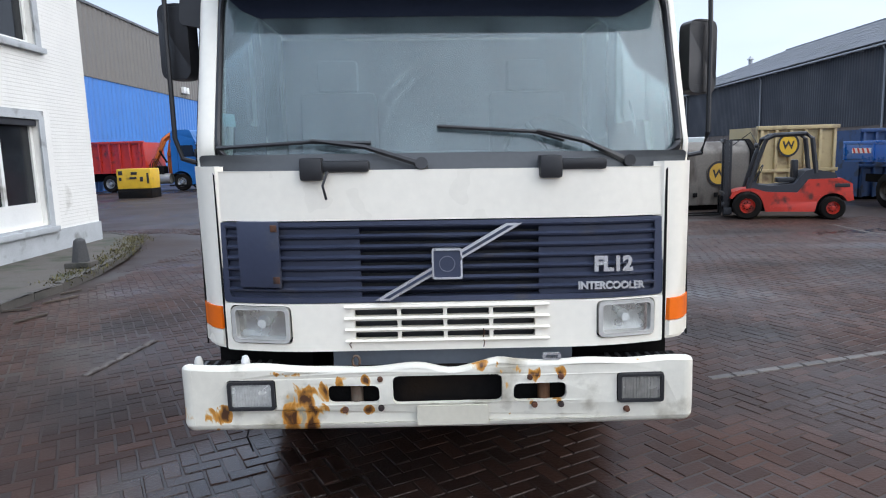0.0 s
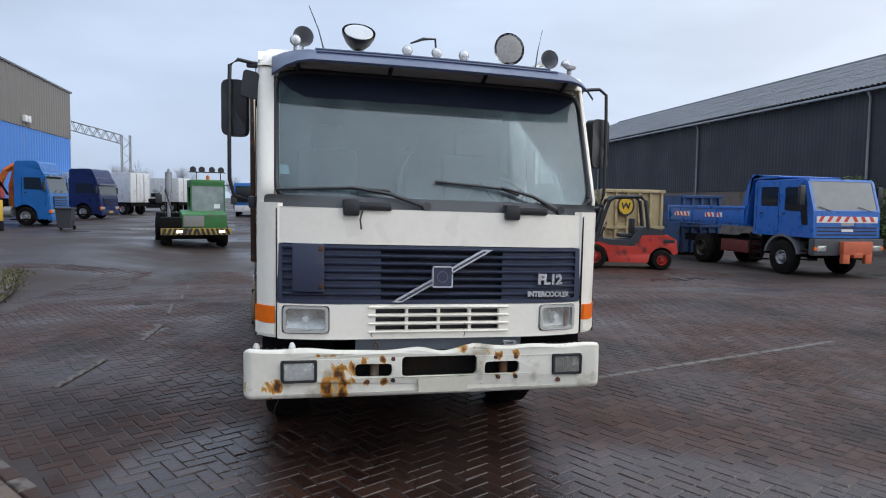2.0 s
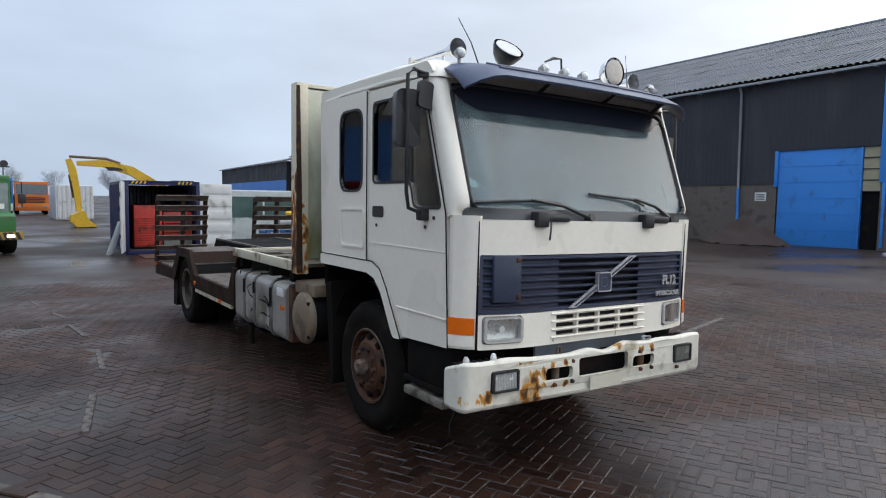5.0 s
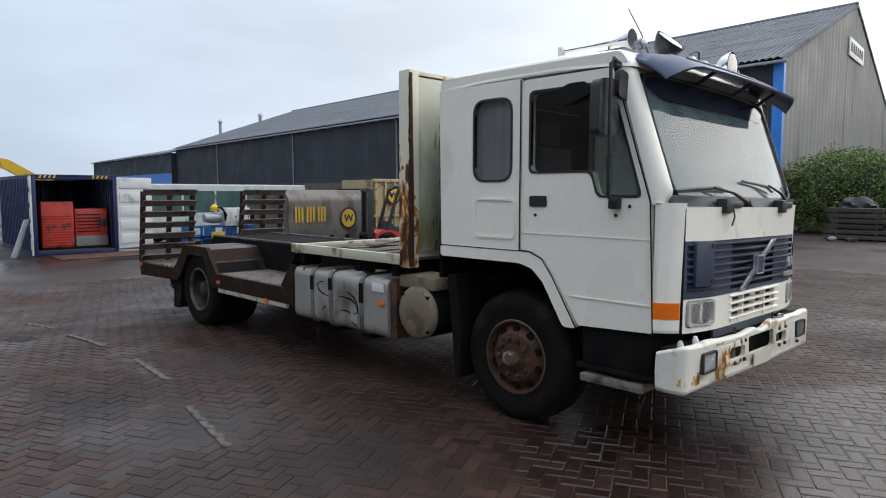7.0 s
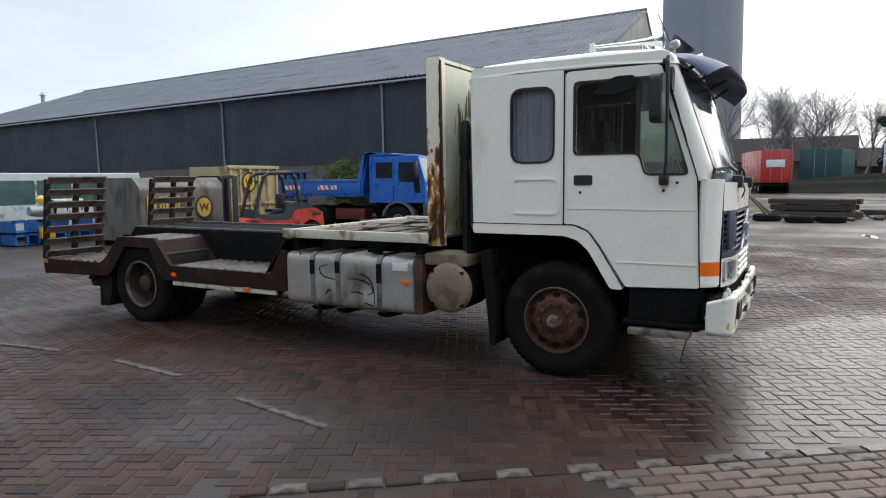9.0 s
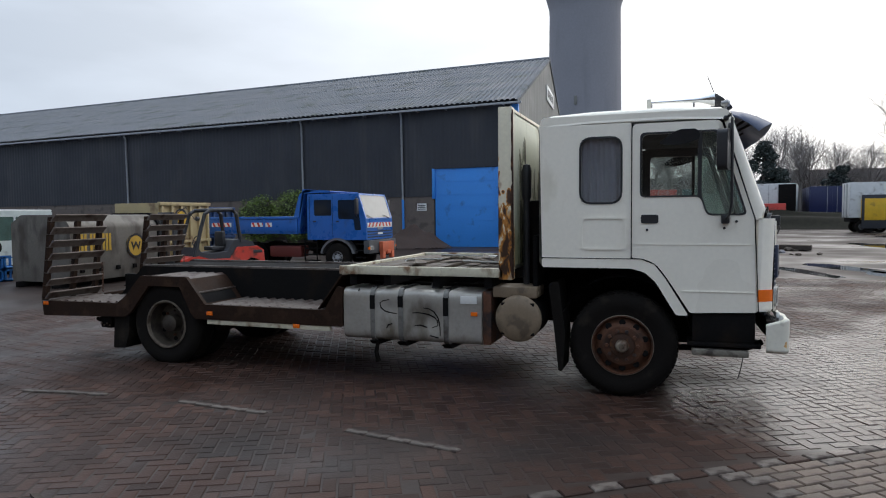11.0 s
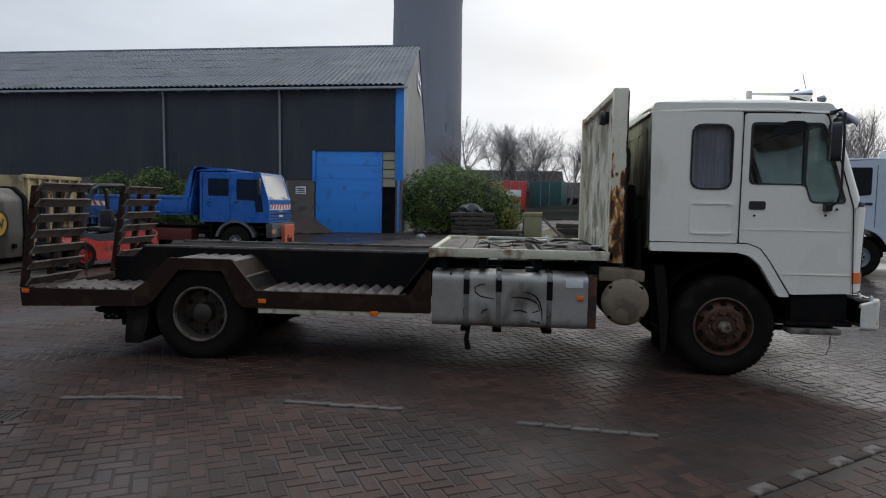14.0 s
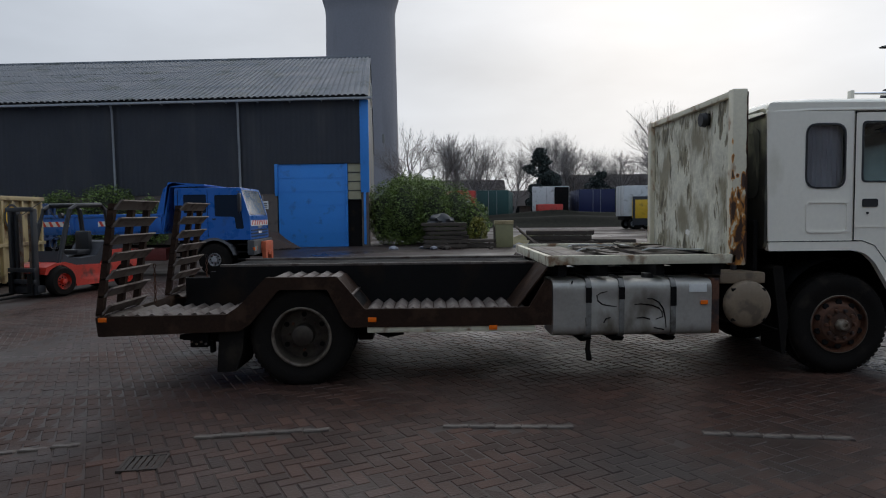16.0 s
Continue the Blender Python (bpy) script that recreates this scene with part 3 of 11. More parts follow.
def corrugated(bm, p0, along, length, up, height, out, pitch=0.25, depth=0.035):
    """A sheet with upright ribs: starts at p0, runs along, rises up, ribs stand out."""
    p0, along, up, out = Vector(p0), Vector(along), Vector(up), Vector(out)
    n = max(1, int(length / pitch))
    prev = None
    for i in range(n + 1):
        s0 = i * length / n
        for f, d in ((0.0, 0), (0.3, 0), (0.42, 1), (0.88, 1)):
            s = s0 + f * length / n
            if s > length + 1e-6:
                break
            base = p0 + along * s + out * (depth * d)
            cur = (bm.verts.new(base), bm.verts.new(base + up * height))
            if prev:
                bm.faces.new((prev[0], cur[0], cur[1], prev[1]))
            prev = cur
    return bm


HX, HY0, HY1, EAVE, RX, RZ = 26.4, 11.9, 76.0, 7.72, 42.5, 13.3


def build_hangar():
    far_x = 2 * RX - HX
    h = thing("hangar", "long dark corrugated industrial hangar with a grey sheet roof and blue sliding door", "warehouse", kind="structure")
    # brick base band with the doorway left open
    base_h = 2.75
    dy0, dy1 = 12.95, 16.5   # door
    sy0 = 12.15              # side bay between corner pier and door
    bm = B()
    box(bm, HX, HX + 0.25, dy1, HY1, G, base_h)
    part("base_wall", bm, BRICK, h, "brown brick base wall")
    bm = B()
    box(bm, HX - 0.05, HX + 0.3, HY0 - 0.05, sy0 - 0.0, G, base_h)
    box(bm, HX + 0.3, far_x, HY0 - 0.05, HY0 + 0.2, G, base_h)
    part("corner_pier", bm, BRICK, h, "brick corner pier and gable base")
    # dark cladding on the long side, with the door opening
    bm = B()
    corrugated(bm, (HX - 0.02, dy1, base_h), (0, 1, 0), HY1 - dy1, (0, 0, 1), EAVE - base_h, (-1, 0, 0), 0.25, 0.016)
    corrugated(bm, (HX - 0.02, sy0 - 0.25, 4.25), (0, 1, 0), dy1 - sy0 + 0.25, (0, 0, 1), EAVE - 4.25, (-1, 0, 0), 0.25, 0.016)
    part("side_cladding", bm, CLAD_DARK, h, "dark grey corrugated cladding")
    # gable cladding
    bm = B()
    n = 80
    prev = None
    for i in range(n * 2 + 1):
        x = HX + (far_x - HX) * i / (2 * n)
        top = EAVE + (RZ - EAVE) * (1 - abs(x - RX) / (RX - HX))
        y = HY0 - (0.035 if i % 4 in (1, 2) else 0.0)
        cur = (bm.verts.new((x, y, base_h)), bm.verts.new((x, y, top)))
        if prev:
            bm.faces.new((prev[0], cur[0], cur[1], prev[1]))
        prev = cur
    part("gable_cladding", bm, CLAD_GREY, h, "pale grey weathered gable cladding")
    # far and back walls close it
    bm = B()
    box(bm, far_x, far_x + 0.2, HY0, HY1, G, EAVE)
    box(bm, HX, far_x, HY1, HY1 + 0.2, G, EAVE)
    part("back_wall", bm, CLAD_DARK, h)
    # roof, two slopes of ribbed sheets
    for sx, x0 in ((1, HX - 0.35), (-1, far_x + 0.35)):
        z0 = EAVE - 0.35 * (RZ - EAVE) / (RX - HX)
        run = Vector((RX - x0, 0, RZ - z0))
        out = Vector((-run.z * sx, 0, abs(run.x))).normalized()
        rows = 5
        for k in range(rows):
            lo = Vector((x0, HY0 - 0.06, z0)) + run * (k / rows) + out * 0.012
            bm = B()
            corrugated(bm, lo, (0, 1, 0), HY1 - HY0 + 0.3, (run / rows - out * 0.018).normalized(), run.length / rows + 0.12, out, 0.3, 0.06)
            part("roof_sheet", bm, ROOFING, h, "grey corrugated roof sheets")
    bm = B()
    tube(bm, [(RX, HY0 - 0.08, RZ + 0.03), (RX, HY1 + 0.3, RZ + 0.03)], 0.14, 6)
    part("ridge_cap", bm, ROOFING, h)
    # verge trim on the gable
    bm = B()
    for s in (-1, 1):
        a = Vector((RX, HY0 - 0.1, RZ - 0.02))
        b = Vector((RX + s * (RX - HX + 0.3), HY0 - 0.1, EAVE - 0.14))
        d = (b - a)
        slab(bm, [(0, -0.16), (d.length, -0.16), (d.length, 0.02), (0, 0.02)], [], lambda u, v, w, a=a, d=d: a + d.normalized() * u + Vector((0, 0, 1)) * v + Vector((0, 1, 0)) * w, 0.05)
    part("verge_trim", bm, ROOFING, h)
    # gutter with brackets
    bm = B()
    box(bm, HX - 0.42, HX - 0.28, HY0 - 0.3, HY1, EAVE - 0.32, EAVE - 0.2, 0.02)
    for i in range(40):
        box(bm, HX - 0.44, HX - 0.06, HY0 + 0.6 + i * 1.6, HY0 + 0.66 + i * 1.6, EAVE - 0.36, EAVE - 0.31)
    part("gutter", bm, GALV, h, "grey gutter")
    # blue corner trim
    bm = B()
    box(bm, HX - 0.1, HX - 0.02, HY0 - 0.06, HY0 + 0.34, base_h, EAVE - 0.3, 0.01)
    box(bm, HX - 0.1, HX + 0.2, HY0 - 0.1, HY0 - 0.06, base_h, EAVE - 0.3, 0.01)
    part("corner_trim", bm, BLUE_PAINT, h, "bright blue corner trim")
    bm = B()
    box(bm, HX - 0.13, HX - 0.06, HY0 + 0.08, HY0 + 0.2, 0.1, base_h, 0.01)
    part("corner_downpipe", bm, BLUE_PAINT, h, "blue boxed downpipe")
    # downpipes
    for y in (18.36, 24.65, 37.7, 51.5, 65.8):
        bm = B()
        tube(bm, [(HX - 0.3, y, EAVE - 0.3), (HX - 0.12, y, EAVE - 0.6), (HX - 0.12, y - 0.05, 2.6)], 0.06)
        part("downpipe", bm, GALV, h, "grey downpipe")
        bm = B()
        tube(bm, [(HX - 0.12, y - 0.05, 2.6), (HX - 0.12, y - 0.08, 0.1)], 0.07)
        part("downpipe_foot", bm, CLAD_GREY if y > 20 else BLUE_PAINT, h)
    # sliding door and the side bay of panes and dark wicket
    d = thing("door_1", "large bright blue sliding door, closed, in the hangar side", "door", kind="structure")
    bm = B()
    box(bm, HX + 0.02, HX + 0.1, dy0 + 0.06, dy1 - 0.06, G, 4.22, 0.01)
    part("door_leaf", bm, BLUE_PAINT, d)
    for k in range(1, 6):
        bm = B()
        box(bm, HX + 0.008, HX + 0.02, dy0 + 0.1, dy1 - 0.1, 0.7 * k, 0.7 * k + 0.02)
        part("door_seam", bm, BLUE_PAINT, d)
    bm = B()
    box(bm, HX - 0.06, HX + 0.12, dy1 - 0.06, dy1 + 0.1, 2.6, 4.22, 0.01)
    box(bm, HX - 0.04, HX + 0.12, dy0 - 0.04, dy0 + 0.06, G, 4.22, 0.01)
    part("door_frame", bm, BLUE_PAINT, d)
    w = thing("window_1", "panel of dirty yellowed panes above a dark side door", "window", kind="structure")
    pale = mat("yellowed_pane", (0.42, 0.38, 0.24), 0.5, var=0.2, scale=3, bump=0.1)
    for k in range(4):
        bm = B()
        box(bm, HX + 0.06, HX + 0.09, sy0 + 0.08, dy0 - 0.06, 2.42 + k * 0.46, 2.84 + k * 0.46)
        part("pane", bm, pale, w)
    bm = B()
    for k in range(5):
        box(bm, HX + 0.03, HX + 0.1, sy0 + 0.04, dy0 - 0.04, 2.38 + k * 0.46, 2.42 + k * 0.46)
    part("window_frame", bm, BLACK_PL, w)
    bm = B()
    box(bm, HX + 0.12, HX + 0.18, sy0, dy0, G, 2.38)
    part("side_door", bm, DARK, w, "dark side door")
    bm = B()
    box(bm, HX - 0.02, HX + 0.25, sy0 - 0.26, sy0 + 0.05, G, 4.25)
    part("door_pier", bm, BRICK, w)
    # notice beside the door
    s = thing("wall_sign", "small white notice board with dark writing on brick base", "sign")
    bm = B()
    box(bm, HX - 0.03, HX - 0.002, 16.95, 17.5, 1.95, 2.35, 0.004)
    part("board", bm, FRAME_WHITE, s)
    bm = B()
    for k in range(3):
        box(bm, HX - 0.036, HX - 0.03, 17.0, 17.45, 2.02 + k * 0.1, 2.06 + k * 0.1)
    part("writing_bars", bm, BLACK_PL, s)
    s = thing("gable_sign", "white sign board with grey lettering high on the gable", "sign")
    bm = B()
    box(bm, 40.3, 45.0, HY0 - 0.12, HY0 - 0.05, 9.9, 11.0, 0.01)
    part("board", bm, FRAME_WHITE, s)
    bm = B()
    for k in range(6):
        box(bm, 40.7 + k * 0.68, 41.15 + k * 0.68, HY0 - 0.13, HY0 - 0.12, 10.2, 10.75)
    part("writing_bars", bm, CLAD_DARK, s)
    # lower annex beyond, with a blue base
    a = thing("hangar_annex", "lower dark annex at the far end of the hangar with a blue base", "warehouse", kind="structure")
    bm = B()
    corrugated(bm, (HX - 0.5, 76.3, 4.5), (0, 1, 0), 27, (0, 0, 1), 2.6, (-1, 0, 0), 0.5)
    box(bm, HX - 0.3, far_x, 103.3, 103.5, G, 7.1)
    box(bm, HX - 0.55, HX + 3, 76.22, 76.3, G, 7.1)
    part("cladding", bm, CLAD_DARK, a)
    bm = B()
    box(bm, HX - 0.55, HX - 0.3, 76.3, 103.3, G, 4.5)
    part("blue_base", bm, BLUE_CLAD, a)
    bm = B()
    slab(bm, [(HX - 0.8, 7.05), (RX, 10.6), (far_x, 7.05), (far_x, 7.2), (RX, 10.8), (HX - 0.8, 7.2)], [], lambda u, v, q: (u, 76.3 + q, v), 27.4)
    part("roof", bm, ROOFING, a)
    for y in (85, 97):
        v = thing("roof_vent", "small round metal roof vent with a cap", "vent")
        bm = B()
        cyl(bm, (RX - 0.5, y, 8.9), (RX - 0.5, y, 12.3), 0.24)
        part("pipe", bm, GALV, v)
        bm = B()
        cyl(bm, (RX - 0.5, y, 12.25), (RX - 0.5, y, 12.65), 0.42, 0.1)
        part("cap", bm, GALV, v)


build_hangar()
# the eaves fall a little towards the far end, and the gable runs askew to the long side
FALL, SKEW = 0.0165, 0.077
for ob in scene.objects:
    if ob.type == "MESH" and ob.parent is not None and ob.parent.name in ("hangar", "hangar_annex", "gable_sign"):
        for v in ob.data.vertices:
            v.co.z -= FALL * max(0.0, v.co.y - HY0) * min(1.0, max(0.0, v.co.z) / EAVE)
            v.co.y += SKEW * (v.co.x - HX)


def build_tower():
    t = thing("silo_tower", "tall round grey concrete tower with a flared rim", "tower", pose(172, 27.0, G))
    bm = B()
    lathe(bm, (0, 0, 0), "z", [(0, 9.9), (20, 9.6), (40, 9.35), (54, 9.2), (55.6, 9.3), (57.6, 9.85), (59.0, 10.25), (60.6, 10.3), (60.6, 9.6), (58, 9.0)], 48)
    part("shaft", bm, CONCRETE, t)
    for y, z in ((1.06, 30.3), (-6.04, 21.1), (4.45, 14.4)):
        bm = B()
        x = -math.sqrt(9.62 ** 2 - y * y)
        box(bm, x - 0.12, x + 0.5, y - 0.35, y + 0.35, z - 1.1, z + 1.1, 0.03)
        part("slit_window", bm, CLAD_GREY, t)


build_tower()

WX, WY, WY0 = -7.0, 14.6, 10.5  # white building: its wall's plane and its far corner


def build_white_building():
    b = thing("white_building", "white painted brick building with a grey plinth and plastic windows", "building", kind="structure")
    wins = [(11.15, 12.75, 0.62, 2.55), (11.15, 12.95, 3.9, 5.6)]
    bm = B()
    slab(bm, rect(WY0, WY, 0.5, 7.2), [rect(a, c, d, e) for a, c, d, e in wins], lambda u, v, w: (WX - w, u, v), 0.3)
    box(bm, WX - 8, WX - 0.3, WY - 0.3, WY, 0.5, 7.2)
    box(bm, WX - 8.3, WX - 8, WY0 - 0.3, WY, 0.5, 7.2)
    part("wall", bm, WALL_WHITE, b)
    bm = B()
    slab(bm, rect(WY0 - 0.33, WY + 0.03, G, 0.5), [], lambda u, v, w: (WX + 0.03 - w, u, v), 0.33)
    box(bm, WX - 8, WX - 0.3, WY - 0.3, WY + 0.03, G, 0.5)
    part("plinth", bm, PLINTH, b)
    # unseen end wall, made brown so the cab window reflects something dark
    part("end_wall", box(B(), WX - 8, WX, WY0 - 0.3, WY0, G, 7.2), BRICK, b)
    bm = B()
    box(bm, WX - 8.5, WX + 0.3, WY0 - 0.6, WY + 0.3, 7.2, 7.45)
    part("roof", bm, CLAD_GREY, b)
    # courses of the painted brickwork show as shallow ledges on the wall
    verts, faces = [], []
    for k in range(int((7.1 - 0.55) / 0.0667)):
        z = 0.55 + k * 0.0667
        for y0, y1 in ((WY0, 10.95), (13.15, WY)) if 0.45 < z < 2.7 or 3.75 < z < 5.75 else ((WY0, WY),):
            i = len(verts)
            verts += [(WX, y0, z), (WX, y1, z), (WX + 0.003, y1, z + 0.014), (WX + 0.003, y0, z + 0.014), (WX + 0.003, y0, z + 0.055), (WX + 0.003, y1, z + 0.055)]
            faces += [(i, i + 1, i + 2, i + 3), (i + 3, i + 2, i + 5, i + 4)]
    ob = raw_mesh("brick_courses", verts, faces, WALL_WHITE, b)
    ob["kind"] = "stuff"
    for k, (y0, y1, z0, z1) in enumerate(wins):
        w = thing("window_%d" % (k + 2), "white plastic window with a grey rendered surround and sill", "window", kind="structure")
        bm = B()
        slab(bm, rect(y0 - 0.16, y1 + 0.16, z0 - 0.06, z1 + 0.16), [rect(y0, y1, z0, z1)], lambda u, v, q: (WX + 0.03 - q, u, v), 0.05)
        part("surround", bm, PLINTH, w)
        bm = B()
        box(bm, WX - 0.1, WX + 0.1, y0 - 0.2, y1 + 0.2, z0 - 0.14, z0 - 0.04, 0.01)
        part("window_sill", bm, PLINTH, w)
        bm = B()
        zm = z0 + 0.42 if k % 2 == 0 else z0 + 0.07
        slab(bm, rect(y0, y1, z0, z1), [rect(y0 + 0.07, y1 - 0.07, zm, z1 - 0.07)], lambda u, v, q: (WX - 0.12 - q, u, v), 0.07)
        if k % 2 == 0:
            box(bm, WX - 0.19, WX - 0.105, y0 + 0.55, y0 + 0.63, zm, z1 - 0.07)
        part("window_frame", bm, FRAME_WHITE, w, "white plastic frame")
        bm = B()
        box(bm, WX - 0.165, WX - 0.155, y0 + 0.06, y1 - 0.06, zm - 0.01, z1 - 0.06)
        part("pane", bm, DARK_PANE, w, "dark reflecting pane")
        if k % 2 == 0:
            bm = B()
            box(bm, WX - 0.1, WX - 0.02, y0, y1, z1 - 0.12, z1, 0.02)
            part("shutter_box", bm, CLAD_DARK, w)
    l = thing("wall_lamp", "grey street lamp on a bent arm fixed to the white building", "street lamp")
    bm = B()
    tube(bm, [(WX + 0.02, 14.42, 6.05), (WX + 0.35, 14.42, 6.07), (WX + 0.8, 14.42, 6.12)], 0.022)
    part("arm", bm, GALV, l)
    bm = B()
    lathe(bm, (WX + 0.76, 14.42, 6.125), "x", [(-0.05, 0.0), (0.0, 0.035), (0.12, 0.09), (0.30, 0.10), (0.41, 0.05), (0.43, 0)], 14)
    part("head", bm, CLAD_GREY, l)
    bm = B()
    box(bm, WX + 0.0, WX + 0.04, 14.34, 14.5, 5.9, 6.2, 0.01)
    part("bracket", bm, CLAD_DARK, l)


build_white_building()

KERB_LINE = [(-15.0, 7.7), (-6.0, 7.7), (-5.3, 7.8), (-5.0, 8.2), (-4.9, 9.4), (-5.0, 10.6), (-5.3, 12.2), (-5.75, 13.9), (-6.2, 15.0), (-7.2, 15.9), (-9.0, 16.3), (-15.0, 16.4)]


def build_pavement():
    p = thing("pavement", "raised grey concrete pavement strip along the white building, mossy at the edge", "pavement", kind="structure")
    bm = B()
    outer = [(x - 0.1 if 8 < y < 15.5 else x, y - 0.1 if y > 15.5 else y + 0.1 if y < 8 else y) for x, y in KERB_LINE]
    slab(bm, outer, [], lambda u, v, w: (u, v, G + w), 0.11)
    part("bed", bm, SLAB_GREY, p)
    pts = [Vector(q) for q in KERB_LINE]
    rng = random.Random(4)
    for a, b in zip(pts, pts[1:]):
        n = max(1, round((b - a).length / 0.8))
        for k in range(n):
            s, e = a.lerp(b, k / n), a.lerp(b, (k + 0.985) / n)
            d = (e - s)
            nrm = Vector((-d.y, d.x)).normalized() * 0.12
            bm = B()
            h = 0.12 + rng.uniform(-0.012, 0.008)
            slab(bm, [tuple(s), tuple(e), tuple(e + nrm), tuple(s + nrm)], [], lambda u, v, w: (u, v, G + w), h)
            bmesh.ops.bevel(bm, geom=[ed for ed in bm.edges if min(v.co.z for v in ed.verts) > 0.05], offset=0.012, segments=1, affect="EDGES")
            part("kerb", bm, KERB, p)
    # sunken gutter of darker bricks beside the kerb
    b = thing("bollard", "short weathered grey stone bollard on the pavement", "bollard", pose(-5.45, 10.8, G + 0.108))
    bm = B()
    lathe(bm, (0, 0, 0), "z", [(0, 0.14), (0.02, 0.14), (0.36, 0.105), (0.43, 0.085), (0.46, 0.04), (0.465, 0)], 9)
    for v in bm.verts:
        v.co += Vector((noise.noise(v.co * 6), noise.noise(v.co * 6 + Vector((9, 0, 0))), 0)) * 0.015
    part("stone", bm, mat("bollard_stone", (0.055, 0.055, 0.055), 0.85, var=0.35, bump=0.4), b)
    part("foot_block", box(B(), -0.19, 0.19, -0.17, 0.17, -0.02, 0.09, 0.02), KERB, b)
    # splinters of wood lying in the gutter
    for k, (x, y, rz, ln) in enumerate(((-4.67, 8.74, 62, 0.5), (-4.41, 7.77, 70, 0.45), (-4.9, 8.22, 20, 0.3), (-4.8, 9.23, 66, 0.35))):
        st = thing("wood_splinter", "dark splinter of wood lying by the kerb", "debris", pose(x, y, 0.004, 0, 0, rz), "splinters by the kerb")
        part("splinter", slab(B(), [(-ln / 2, -0.02), (ln * 0.4, -0.035), (ln / 2, 0.0), (-ln * 0.3, 0.03)], [], lambda u, v, w: (u, v, w), 0.018), TIMBER, st)
    # weeds and dead leaves along the edge
    rng = random.Random(8)
    verts, faces = [], []
    for k in range(1700):
        t = rng.random() ** 0.8
        i = 4 + t * 4
        a, c = pts[int(i)], pts[int(i) + 1]
        q = a.lerp(c, i - int(i)) + Vector((rng.gauss(-0.22, 0.16), rng.gauss(0, 0.12)))
        z = G + 0.11
        h, s = rng.uniform(0.008, 0.05) * (1.5 if rng.random() < 0.1 else 1), rng.uniform(0.005, 0.016)
        an = rng.uniform(0, 6.28)
        dx, dy = math.cos(an) * s, math.sin(an) * s
        i0 = len(verts)
        verts += [(q.x - dx, q.y - dy, z), (q.x + dx, q.y + dy, z), (q.x + dy * 2, q.y - dx * 2, z + h)]
        faces.append((i0, i0 + 1, i0 + 2))
    ob = raw_mesh("weeds", verts, faces, mat("weeds", (0.075, 0.065, 0.018), 0.8, var=0.4, bump=0, spread=0.5))
    tagged(ob, "low weeds and dead leaves along the kerb", "weeds", kind="stuff")


build_pavement()


def build_blue_hall():
    h = thing("blue_hall", "large hall with blue lower cladding and tan-grey upper cladding", "warehouse", kind="structure")
    x, y0, y1 = -20.0, 20.0, 68.0
    bm = B()
    corrugated(bm, (x, y0, G), (0, 1, 0), y1 - y0, (0, 0, 1), 6.85, (1, 0, 0), 0.6, 0.05)
    part("lower_cladding", bm, BLUE_CLAD, h, "blue ribbed cladding")
    bm = B()
    corrugated(bm, (x + 0.06, y0, 6.85), (0, 1, 0), y1 - y0, (0, 0, 1), 4.3, (1, 0, 0), 0.6, 0.05)
    box(bm, x - 30, x, y1, y1 + 0.2, G, 11.1)
    box(bm, x - 30, x, y0 - 0.2, y0, G, 11.1)
    part("upper_cladding", bm, TAN_CLAD, h, "tan-grey upper cladding")
    bm = B()
    slab(bm, [(x + 0.2, 11.1), (x + 0.2, 11.25), (x - 30, 12.0), (x - 30, 11.8)], [], lambda u, v, w: (u, y0 - 0.3 + w, v), y1 - y0 + 0.6)
    part("roof", bm, ROOFING, h)
    f = thing("flood_lamp", "small pair of white floodlights on the hall wall", "floodlight")
    for k in range(2):
        bm = B()
        box(bm, x + 0.1, x + 0.35, 56.0 + k * 0.7, 56.5 + k * 0.7, 7.2, 7.7, 0.03)
        part("housing", bm, FRAME_WHITE, f)
    # lattice gantry
    g = thing("lattice_gantry", "galvanised steel lattice gantry on a lattice mast", "gantry")
    ya, za = 68.5, 8.6
    a, b = Vector((-20.0, ya, za)), Vector((-15.7, ya, 6.9 + 0.6))
    bm = B()
    for dz in (0, -0.85):
        for dy in (0, 0.6):
            tube(bm, [a + Vector((0, dy, dz)), b + Vector((0, dy, dz))], 0.06, 6)
    part("chord", bm, GALV, g)
    bm = B()
    for k in range(12):
        p, q = a.lerp(b, k / 12), a.lerp(b, (k + 1) / 12)
        for dy in (0, 0.6):
            lo, hi = (p + Vector((0, dy, -0.85)), q + Vector((0, dy, 0))) if k % 2 else (p + Vector((0, dy, 0)), q + Vector((0, dy, -0.85)))
            part("lattice_bar", tube(B(), [lo, hi], 0.035, 5), GALV, g)
    bm = B()
    for dx in (0, 0.75):
        for dy in (0, 0.6):
            tube(bm, [b + Vector((dx, dy, 0)), (b.x + dx, b.y + dy, G)], 0.06, 6)
    for k in range(10):
        z0, z1 = b.z * k / 10, b.z * (k + 1) / 10
        tube(bm, [(b.x + (0.75 if k % 2 else 0), b.y, z0), (b.x + (0 if k % 2 else 0.75), b.y, z1)], 0.03, 5)
    part("mast", bm, GALV, g)


build_blue_hall()


def build_unseen_hall():
    """Plain unseen hall, added on the side that the walk turns its back to: it darkens window reflections and closes
    the yard.
    """
    h = thing("brick_hall", "plain brown brick hall, unseen, added to darken reflections and close the yard", "building", kind="structure")
    part("wall", box(B(), -52, -36, -60, 18, G, 8.5), BRICK, h)
    part("roof", slab(B(), [(-36 + 0.4, 8.4), (-44, 11.5), (-52.4, 8.4), (-52.4, 8.6), (-44, 11.75), (-36 + 0.4, 8.6)], [], lambda u, v, q: (u, -60.4 + q, v), 78.8), ROOFING, h)


build_unseen_hall()
